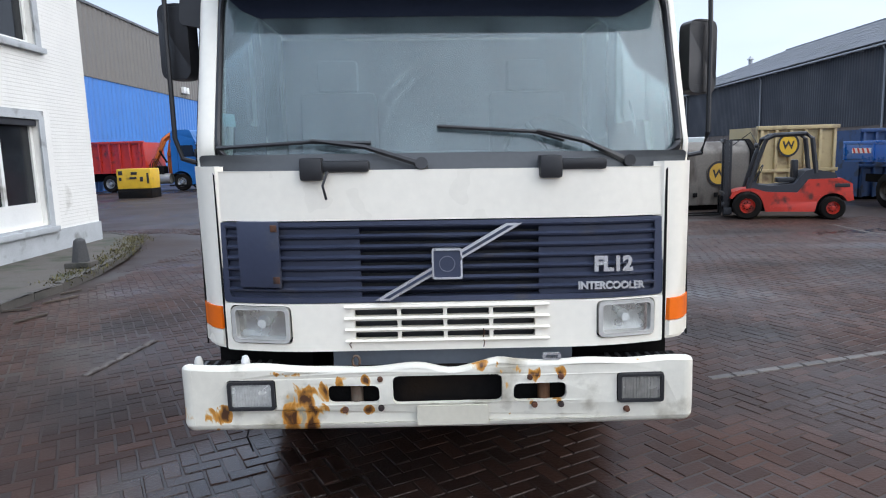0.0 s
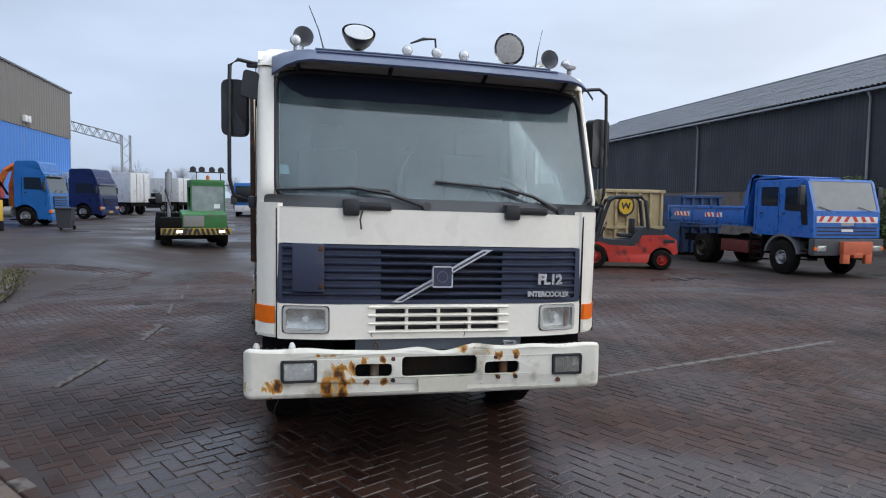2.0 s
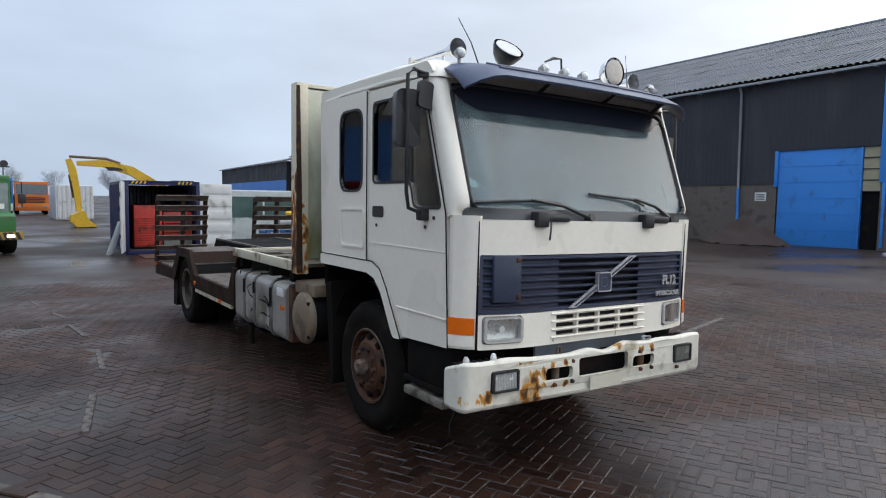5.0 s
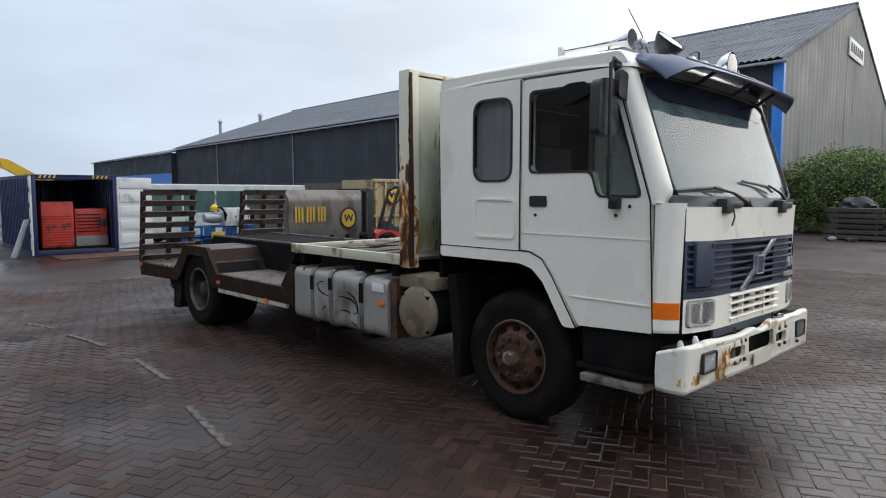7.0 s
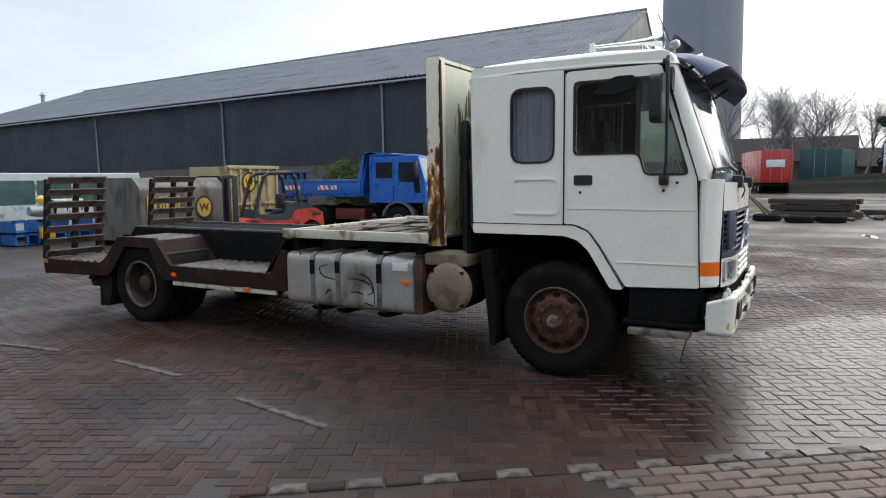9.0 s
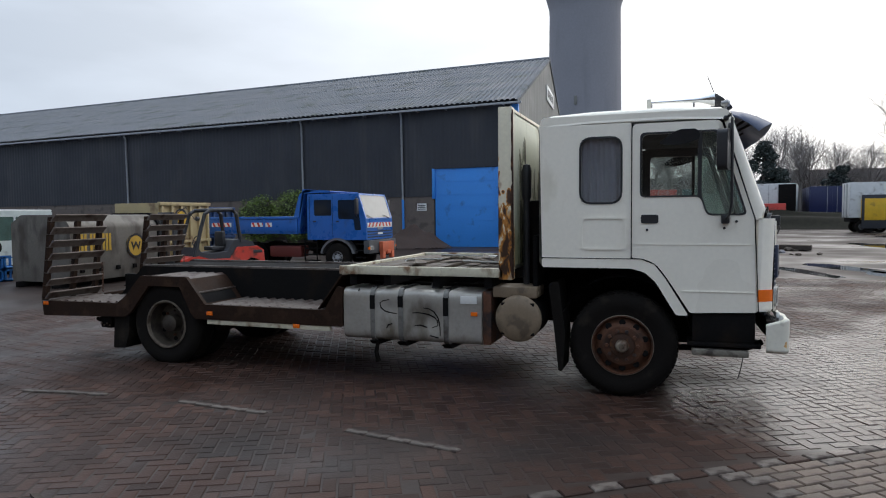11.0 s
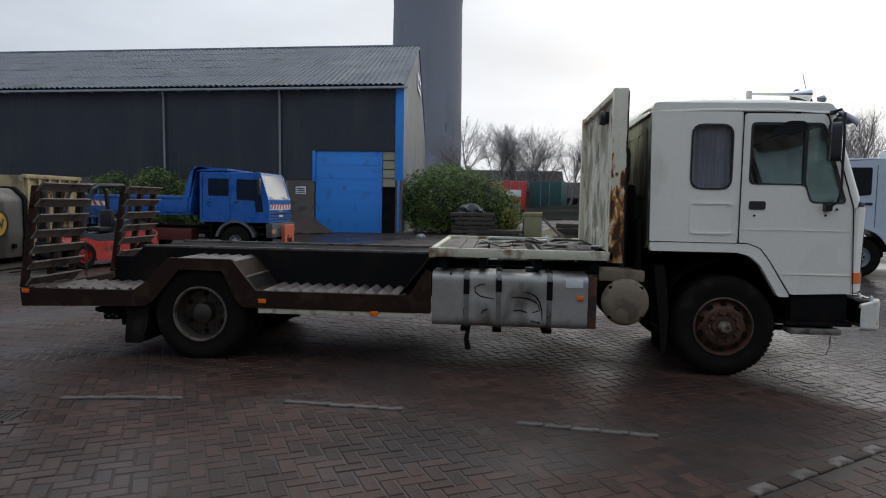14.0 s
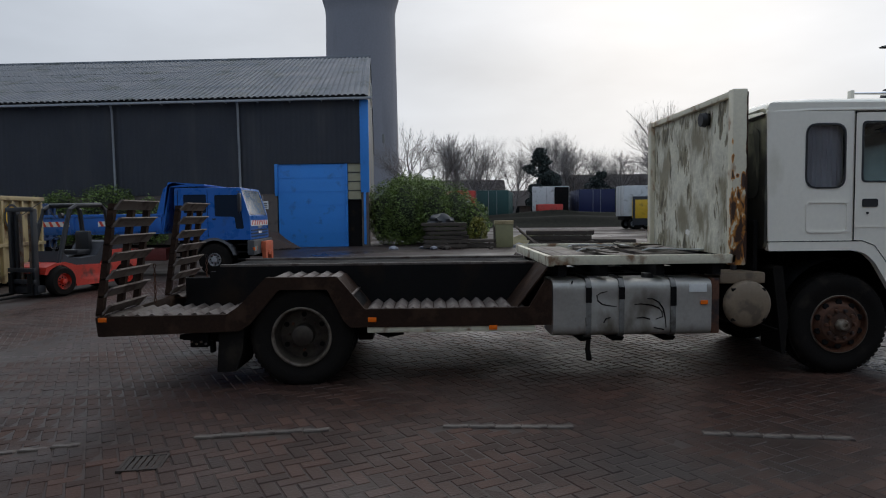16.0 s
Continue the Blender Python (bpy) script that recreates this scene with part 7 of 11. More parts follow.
    rust_blobs(MATS["mossy_white"], [(x - _o.x, 5.64 - _o.y, z, r, st) for x, z, r, st in ((-0.35, 1.75, 0.42, 1.5), (0.2, 1.6, 0.7, 1.1), (-0.62, 1.35, 0.28, 1.0), (-0.62, 2.2, 0.16, 2.2), (-0.45, 2.35, 0.16, 1.6))],
               rust=(0.10, 0.10, 0.05), deep=(0.018, 0.017, 0.013), halo=(0.36, 0.36, 0.17), power=0.9, flat=0.3, runs=0.15)
    post_mat = mat("rusty_post", (0.74, 0.68, 0.52), 0.55, var=0.12, fine=30, bump=0.2, stain=(0.30, 0.13, 0.04), stain_amt=0.3, stain_scale=7, stain_stretch=0.6)
    rust_blobs(post_mat, [(DX0 - _o.x, yy - _o.y, z, r, st) for yy, z, r, st in (
        (5.70, 1.20, 0.15, 1.6), (5.70, 1.36, 0.14, 1.9), (5.67, 1.50, 0.13, 2.0), (5.76, 1.64, 0.09, 2.4), (5.72, 1.78, 0.06, 2.0), (5.765, 1.80, 0.05, 2.6), (5.66, 1.68, 0.09, 2.4), (5.66, 1.92, 0.05, 2.6), (5.775, 1.95, 0.035, 3.0), (5.775, 2.12, 0.03, 3.0), (5.72, 1.98, 0.03, 1.0), (5.72, 1.86, 0.02, 1.4), (5.775, 2.3, 0.025, 2.0))], rust=(0.52, 0.20, 0.03), deep=(0.055, 0.026, 0.014), halo=(0.66, 0.42, 0.14), power=1.35, flat=1.0, runs=0.5)
    for s in (-1, 1):
        f = (lambda q: q) if s < 0 else mx
        bm = B()
        box(bm, min(f(DX0), f(DX0 + 0.11)), max(f(DX0), f(DX0 + 0.11)), 5.63, 5.77, 1.115, 2.80, 0.012)
        pst = lp("post", bm, post_mat, hb, "cream steel post with orange rust")
        rngp = random.Random(31)
        edge = [(5.648 - 0.008 * (z - 1.13) + 0.03 * noise.noise((z * 5.0, 2.0, s)) + rngp.uniform(-0.005, 0.005), z) for z in [1.13 + 1.64 * k / 60 for k in range(61)]]
        bm = B()
        slab(bm, [(5.626, 1.13)] + [(max(5.628, a), c) for a, c in edge] + [(5.626, 2.77)], [], lambda u, v, w: (f(DX0 - 0.002 + w), u, v), 0.006)
        slab(bm, [(f(DX0 - 0.002), 1.13), (f(DX0 + 0.05), 1.13), (f(DX0 + 0.045), 1.8), (f(DX0 + 0.028), 2.77), (f(DX0 - 0.002), 2.77)], [], lambda u, v, w: (u, 5.6245 + w, v), 0.006)
        lp("rusted_edge", bm, RUST_EDGE, pst, "brown rusted edge")
    bm = B()
    box(bm, DX0 + 0.1, DX1 - 0.1, 5.64, 5.76, 2.735, 2.795, 0.01)
    lp("top_rail", bm, post_mat, hb)
    bm = B()
    lathe(bm, (-0.35, 5.80, 2.60), "y", [(0.0, 0.0), (0.0, 0.07), (-0.05, 0.08), (-0.09, 0.05), (-0.09, 0)], 16)
    box(bm, -0.39, -0.31, 5.70, 5.76, 2.54, 2.66)
    lp("work_lamp", bm, BLACK_PL, hb, "black work lamp on the headboard")
    # side beams of the ramp bed and their parts, both sides
    def ZB(u, v, w):
        return (DX0 + w, u, v)
    beam = [(7.50, 0.98), (7.50, 0.56), (9.30, 0.56), (9.44, 0.56), (9.50, 0.62), (9.66, 0.93), (10.12, 0.93), (10.40, 0.60), (10.50, 0.54), (11.84, 0.50), (11.86, 0.69), (10.62, 0.70), (10.50, 0.78), (10.24, 1.05), (9.56, 1.05), (9.30, 0.735), (7.72, 0.735), (7.56, 1.0)]
    beam = rounded(beam, 0.012, 2)
    for s in (-1, 1):
        f = (lambda q: q) if s < 0 else mx
        bm = B()
        slab(bm, beam, [], lambda u, v, w: (f(DX0 + w), u, v), 0.05)
        sb = lp("side_beam", bm, BED_BROWN, None, "dark brown steel side beam of the ramp bed")
        bm = B()
        box(bm, min(f(DX0 + 0.01), f(DX0 + 0.05)), max(f(DX0 + 0.01), f(DX0 + 0.05)), 7.66, 9.28, 0.505, 0.558, 0.006)
        lp("pale_strip", bm, DECK_WHITE, sb, "cream strip under the beam")
        for y, z in ((9.23, 0.635), (8.07, 0.545), (11.79, 0.665)):
            bm = B()
            box(bm, min(f(DX0 - 0.014), f(DX0)), max(f(DX0 - 0.014), f(DX0)), y - 0.04, y + 0.04, z - 0.022, z + 0.022, 0.004)
            lp("side_marker", bm, ORANGE, sb, "amber side marker")
        # floor plates of the wheel track, with bent cleats
        xa, xb = DX0 + 0.05, TX - 0.50
        xa, xb = min(f(xa), f(xb)), max(f(xa), f(xb))
        plates = [((7.72, 0.70), (9.30, 0.70)), ((9.30, 0.70), (9.56, 1.02)), ((9.56, 1.02), (10.24, 1.02)), ((10.24, 1.02), (10.60, 0.68)), ((10.60, 0.68), (11.82, 0.66))]
        for (ya, za), (yb, zb) in plates:
            bm = B()
            slab(bm, [(ya, za), (yb, zb), (yb, zb - 0.015), (ya, za - 0.015)], [], lambda u, v, w: (xa + w, u, v), xb - xa)
            lp("track_plate", bm, BED_BROWN, sb)
            d = Vector((yb - ya, zb - za))
            n = max(1, round(d.length / 0.135))
            if abs(d.y) > 0.1:
                n = 0
                bm = B()
                mid = Vector((ya, za)) + d * 0.5
                box(bm, xa, xb, mid.x - 0.012, mid.x + 0.012, mid.y - 0.004, mid.y + 0.012)
                lp("plate_rib", bm, CLEAT, sb)
            for k in range(n):
                c = Vector((ya, za)) + d * ((k + 0.5) / n)
                t = d.normalized()
                nn = Vector((-t.y, t.x))
                if nn.y < 0:
                    nn = -nn
                h, q = (0.042, 0.062) if za < 0.9 else (0.024, 0.05)
                p = [c - t * q, c + nn * h - t * 0.008, c + nn * h + t * 0.008, c + t * q, c + t * (q - 0.012), c + nn * (h - 0.012), c - t * (q - 0.012)]
                bm = B()
                slab(bm, [tuple(v) for v in p], [], lambda u, v, w: (xa + w, u, v), xb - xa)
                lp("cleat", bm, CLEAT, sb)
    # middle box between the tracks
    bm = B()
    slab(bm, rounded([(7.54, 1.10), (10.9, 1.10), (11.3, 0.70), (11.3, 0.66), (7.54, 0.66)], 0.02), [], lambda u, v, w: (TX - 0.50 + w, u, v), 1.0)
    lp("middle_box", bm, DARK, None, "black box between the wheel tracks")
    for x in (TX - 0.50, TX + 0.46):
        bm = B()
        box(bm, x, x + 0.04, 7.54, 10.9, 1.10, 1.125, 0.004)
        lp("box_rail", bm, CLEAT)
    # slope from the front deck down to the track
    for s in (-1, 1):
        f = (lambda q: q) if s < 0 else mx
        bm = B()
        x0, x1 = min(f(DX0 + 0.05), f(TX - 0.5)), max(f(DX0 + 0.05), f(TX - 0.5))
        slab(bm, [(7.54, 1.12), (7.86, 0.70), (7.86, 0.685), (7.53, 1.10)], [], lambda u, v, w: (x0 + w, u, v), x1 - x0)
        lp("slope_plate", bm, BED_BROWN)
    bm = B()
    box(bm, DX0 + 0.05, DX1 - 0.05, 11.78, 11.86, 0.50, 0.69, 0.008)
    lp("tail_beam", bm, BED_BROWN)
    # mud flaps behind the rear wheels, tail gear
    for s in (-1, 1):
        f = (lambda q: q) if s < 0 else mx
        bm = B()
        slab(bm, rounded([(10.46, 0.62), (10.49, 0.32), (10.55, 0.14), (10.735, 0.135), (10.70, 0.62)], 0.02), [], lambda u, v, w: (f(-1.0 + w), u, v), 0.55)
        lp("mud_flap", bm, RUBBER)
        bm = B()
        prev = None
        for k in range(13):
            a = radians(5 + 170 * k / 12)
            y, z = 9.86 + 0.60 * math.cos(a), 0.50 + 0.52 * math.sin(a)
            cur = [bm.verts.new((f(-0.98), y, z)), bm.verts.new((f(-0.40), y, z))]
            if prev:
                bm.faces.new((prev[0], cur[0], cur[1], prev[1]))
            prev = cur
        lp("rear_mudguard", bm, DARK)
    bm = B()
    box(bm, -0.85, 1.2, 10.74, 10.90, 0.40, 0.53, 0.02)
    box(bm, -0.92, -0.78, 10.84, 11.02, 0.36, 0.50, 0.02)
    box(bm, -0.90, -0.80, 10.98, 11.10, 0.43, 0.49, 0.015)
    cyl(bm, (-0.86, 11.04, 0.46), (-0.86, 11.13, 0.46), 0.025, seg=10)
    box(bm, -0.88, -0.80, 10.80, 10.84, 0.30, 0.42, 0.01)
    cyl(bm, (TX, 10.6, 0.5), (TX, 10.95, 0.5), 0.1)
    lp("tail_gear", bm, DARK, None, "dark towing gear under the tail")
    for q in range(4):
        lp("gear_bolt", cyl(B(), (-0.925, 10.86 + 0.045 * q, 0.40 + 0.02 * (q % 2)), (-0.94, 10.86 + 0.045 * q, 0.40 + 0.02 * (q % 2)), 0.012, seg=6), HUB)
    bm = B()
    box(bm, -0.75, -0.55, 9.25, 9.4, 0.38, 0.52, 0.02)
    tube(bm, [(-0.7, 9.3, 0.5), (-0.7, 9.1, 0.42), (-0.68, 8.95, 0.45)], 0.03, 6)
    lp("brake_gear", bm, DARK)
    # two upright loading ramps on the tail
    for x0, x1 in ((-1.06, -0.24), (0.56, 1.36)):
        lean_y = 0.16
        def R(x, t, d=0.0):
            """t from 0 at the foot to 1 at the top."""
            return (x, 11.82 - lean_y * t + d, 0.70 + 1.07 * t)
        bm = B()
        for xx in (x0, x0 + 0.40, x1 - 0.06):
            pts = [R(xx, 0, -0.03), R(xx, 1, -0.03), R(xx, 1, 0.03), R(xx, 0, 0.03)]
            a = [bm.verts.new(p) for p in pts]
            c = [bm.verts.new((p[0] + 0.06, p[1], p[2])) for p in pts]
            for k in range(4):
                bm.faces.new((a[k], a[(k + 1) % 4], c[(k + 1) % 4], c[k]))
            bm.faces.new(a)
            bm.faces.new(c[::-1])
        rp = lp("loading_ramp", bm, BED_BROWN, None, "upright steel loading ramp with cleats")
        for k in range(7):
            t = 0.06 + k * 0.155
            bm = B()
            y0, z0 = R(0, t)[1:]
            p = [(y0 - 0.03, z0 - 0.05), (y0 - 0.10, z0 + 0.03), (y0 - 0.12, z0 + 0.034), (y0 - 0.118, z0 + 0.046), (y0 - 0.09, z0 + 0.046), (y0 - 0.018, z0 - 0.038), (y0 + 0.03, z0 - 0.038), (y0 + 0.03, z0 - 0.05)]
            slab(bm, p, [], lambda u, v, w: (x0 + 0.0 + w, u, v), x1 - x0)
            lp("ramp_cleat", bm, mat("ramp_slat", (0.17, 0.14, 0.12), 0.6, metal=0.15, var=0.3, fine=40, bump=0.25, stain=(0.07, 0.045, 0.035), stain_amt=0.42, stain_scale=6), rp)
        bm = B()
        for k in range(9):
            c = Vector((x1 - 0.1, 11.58, 0.76 + k * 0.045))
            ring = [c + Vector((0.012 * math.cos(a) if k % 2 else 0, 0 if k % 2 else 0.012 * math.cos(a), 0.026 * math.sin(a))) for a in [i * math.pi / 4 for i in range(9)]]
            tube(bm, ring, 0.005, 4)
        lp("chain", bm, RUST, rp, "rusty chain")


build_cab()
build_front()
build_roof_gear()
build_cab_inside()
build_chassis()
build_bed()

# ---- other vehicles and things in the yard ----
TRUCK_BLUE = mat("truck_blue", (0.018, 0.125, 0.44), 0.35, var=0.12, bump=0.03, stain=(0.03, 0.08, 0.2), stain_amt=0.2, coat=0.3)
SKY_BLUE = mat("sky_blue_paint", (0.012, 0.12, 0.36), 0.45, var=0.12, bump=0.03, stain=(0.03, 0.09, 0.2), stain_amt=0.2, coat=0.2)
NAVY = mat("navy_paint", (0.007, 0.014, 0.075), 0.4, var=0.1, bump=0.03, coat=0.1)
SKIP_BLUE = mat("faded_blue_paint", (0.020, 0.055, 0.145), 0.55, var=0.2, bump=0.08, stain=(0.03, 0.04, 0.06), stain_amt=0.4, stain_scale=3)
RED = mat("red_paint", (0.52, 0.035, 0.02), 0.4, var=0.15, bump=0.05, stain=(0.15, 0.03, 0.02), stain_amt=0.3, coat=0.2)
LIFT_RED = mat("forklift_red", (0.50, 0.032, 0.015), 0.45, var=0.18, bump=0.05, stain=(0.10, 0.022, 0.014), stain_amt=0.40, stain_scale=3.5, coat=0.1)
ORANGE_PT = mat("orange_paint", (0.62, 0.15, 0.02), 0.5, var=0.15, bump=0.05)
YELLOW = mat("yellow_paint", (0.66, 0.40, 0.02), 0.5, var=0.15, bump=0.08, stain=(0.25, 0.15, 0.03), stain_amt=0.25)
BEIGE = mat("beige_paint", (0.45, 0.35, 0.18), 0.6, var=0.15, bump=0.1, stain=(0.2, 0.13, 0.07), stain_amt=0.35)
GREEN_PT = mat("green_paint", (0.04, 0.17, 0.05), 0.5, var=0.2, bump=0.05, stain=(0.07, 0.10, 0.06), stain_amt=0.3)
OFF_WHITE = mat("off_white_paint", (0.62, 0.63, 0.62), 0.5, var=0.1, bump=0.05, stain=(0.35, 0.34, 0.31), stain_amt=0.3)
BOX_GREY = mat("box_grey", (0.145, 0.13, 0.11), 0.55, metal=0.2, var=0.25, scale=1.0, fine=20, bump=0.1, stain=(0.07, 0.058, 0.046), stain_amt=0.42, stain_stretch=0.4)
TEAL = mat("tarpaulin_green", (0.02, 0.075, 0.07), 0.6, var=0.15, bump=0.1)
FLUO_RED = mat("warning_red", (0.6, 0.06, 0.04), 0.5, bump=0)
LAMP_ON = bpy.data.materials.new("lit_headlamp")
LAMP_ON.use_nodes = True
LAMP_ON.node_tree.nodes["Principled BSDF"].inputs["Emission Color"].default_value = (1.0, 0.85, 0.6, 1)
LAMP_ON.node_tree.nodes["Principled BSDF"].inputs["Emission Strength"].default_value = 1.4


def tyre(parent, x, y, r, w, face=-1, rim=GALV, name="wheel", z=None, rim_r=0.55):
    """A plain road wheel with tyre, rim and hub; face is the side that looks outwards along x."""
    z = r if z is None else z
    bm = B()
    lathe(bm, (x, y, z), "x", [(-w / 2, r * rim_r), (-w / 2, r * 0.88), (-w * 0.38, r * 0.97), (-w * 0.25, r), (w * 0.25, r), (w * 0.38, r * 0.97), (w / 2, r * 0.88), (w / 2, r * rim_r)], 28)
    t = part(name, bm, RUBBER, parent)
    bm = B()
    lathe(bm, (x + face * w / 2, y, z), "x", [(-face * 0.02, r * rim_r), (face * 0.01, r * (rim_r - 0.03)), (-face * w * 0.3, r * (rim_r - 0.12)), (-face * w * 0.25, r * 0.2), (face * 0.01, r * 0.17), (face * 0.02, 0.0)], 24)
    rm = part("rim", bm, rim, t)
    for k in range(8):
        a = k * math.pi / 4
        bm = B()
        lathe(bm, (x + face * (w * 0.24), y + r * 0.28 * math.cos(a), z + r * 0.28 * math.sin(a)), "x", [(-face * 0.02, 0.03 * r / 0.5), (face * 0.015, 0.025 * r / 0.5), (face * 0.018, 0)], 6)
        part("wheel_nut", bm, DARK, t)
    return t


def plate(parent, name, outl, put, thick, m, label="", holes=()):
    bm = B()
    slab(bm, outl, list(holes), put, thick)
    return part(name, bm, m, parent, label)


def cab_over(t, w, length, z0, z1, paint, doors=1, roof_h=0.0, slope=0.18, ws=(0.45, 0.92), openings=None):
    """A cab-over cab in the vehicle's own space: front at y = 0, facing -y, middle at x = 0."""
    h = z1 - z0
    sz = z0 + h * ws[0]
    tz = z0 + h * ws[1]
    prof = rounded([(0.0, z0), (0.02, sz), (slope, z1), (length, z1), (length, z0)], [0.05, 0.05, 0.12, 0.1, 0.03])
    # side skins with window openings
    wins = []
    y = slope + 0.12
    n = doors
    step = (length - slope - 0.2) / n
    for k in range(n):
        a, b = y + k * step + (0.0 if k else 0.02), y + (k + 1) * step - 0.1
        low = sz + 0.03
        wins.append(rounded([(a - (0.12 if k == 0 else 0), low), (b, low), (b, tz - 0.02), (a, tz - 0.02)], 0.05))
    wins = openings or wins
    for s in (-1, 1):
        bm = B()
        slab(bm, prof, wins, lambda u, v, q: (s * (w / 2 - q), u, v), 0.05)
        sk = part("cab_side", bm, paint, t)
        for wo in wins:
            bm = B()
            slab(bm, wo, [], lambda u, v, q: (s * (w / 2 - 0.02 - q), u, v), 0.006)
            part("side_window", bm, DARK_PANE, sk, "dark side window")
        for k in range(n):
            bm = B()
            yb = y + (k + 1) * step - 0.16
            box(bm, s * w / 2 - 0.012, s * w / 2 + 0.012, yb - 0.12, yb, sz - 0.12, sz - 0.07, 0.01)
            part("handle", bm, BLACK_PL, sk)
            bm = B()
            yy = y + (k + 1) * step - 0.03
            box(bm, s * w / 2 - 0.004, s * w / 2 + 0.003, yy, yy + 0.015, z0 + 0.1, tz + 0.05)
            part("door_seam", bm, DARK, sk)
    bm = B()
    slab(bm, [(-w / 2 + 0.05, z0), (w / 2 - 0.05, z0), (w / 2 - 0.05, sz), (-w / 2 + 0.05, sz)], [], lambda u, v, q: (u, q + 0.02 * (v - z0) / (sz - z0), v), 0.05)
    part("front_panel", bm, paint, t)
    d = Vector((0, slope - 0.02, z1 - sz)).normalized()
    L = (z1 - sz) / d.z

    def scr(u, v, q):
        return Vector((u, 0.02, sz)) + d * v + Vector((0, d.z, -d.y)) * q
    g0, g1 = 0.03, L * (tz - sz) / (z1 - sz) + 0.05
    go = rounded(rect(-w / 2 + 0.09, w / 2 - 0.09, g0, g1), 0.06)
    bm = B()
    slab(bm, rect(-w / 2 + 0.05, w / 2 - 0.05, 0, L), [go], scr, 0.05)
    part("screen_frame", bm, paint, t)
    bm = B()
    slab(bm, rounded(rect(-w / 2 + 0.08, w / 2 - 0.08, g0 - 0.01, g1 + 0.01), 0.06), [], lambda u, v, q: scr(u, v, q + 0.012), 0.008)
    part("windscreen", bm, mat("far_screen", (0.09, 0.115, 0.12), 0.06, var=0.2, bump=0, coat=0.6), t, "reflecting windscreen")
    for sx in (-0.25, 0.35):
        bm = B()
        tube(bm, [scr(sx * w, 0.0, -0.02), scr(sx * w - 0.4, 0.12, -0.02)], 0.012, 5)
        part("wiper", bm, BLACK_PL, t)
    bm = B()
    box(bm, -w / 2 + 0.04, w / 2 - 0.04, slope, length - 0.02, z1 - 0.05, z1 + 0.015, 0.02)
    box(bm, -w / 2 + 0.04, w / 2 - 0.04, length - 0.05, length, z0, z1)
    box(bm, -w / 2 + 0.04, w / 2 - 0.04, 0.1, length, z0, z0 + 0.04)
    part("cab_shell", bm, paint, t)
    for s in (-1, 1):
        bm = B()
        tube(bm, [(s * w / 2, slope + 0.1, tz), (s * (w / 2 + 0.18), slope - 0.02, tz - 0.02), (s * (w / 2 + 0.2), slope - 0.03, sz + 0.1), (s * w / 2, slope, sz)], 0.015, 6)
        ma = part("mirror_arm", bm, BLACK_PL, t)
        bm = B()
        box(bm, s * (w / 2 + 0.2) - 0.09, s * (w / 2 + 0.2) + 0.09, slope - 0.08, slope + 0.02, sz + 0.15, tz - 0.08, 0.03)
        part("mirror", bm, BLACK_PL, ma)
    return sz, tz


def lamps_and_bumper(t, w, z0, z1, m, lamp_z, lens=CLEAR_LENS):
    bm = B()
    box(bm, -w / 2, w / 2, -0.12, 0.1, z0, z1, 0.03)
    b = part("bumper", bm, m, t)
    for s in (-1, 1):
        bm = B()
        box(bm, s * (w / 2 - 0.24) - 0.15, s * (w / 2 - 0.24) + 0.15, -0.14, -0.1, lamp_z - 0.08, lamp_z + 0.08, 0.02)
        part("headlamp", bm, lens, b, "headlamp")
        bm = B()
        box(bm, s * (w / 2 - 0.04) - 0.04, s * (w / 2 - 0.04) + 0.04, -0.13, -0.05, lamp_z - 0.05, lamp_z + 0.05, 0.01)
        part("indicator", bm, ORANGE, b)


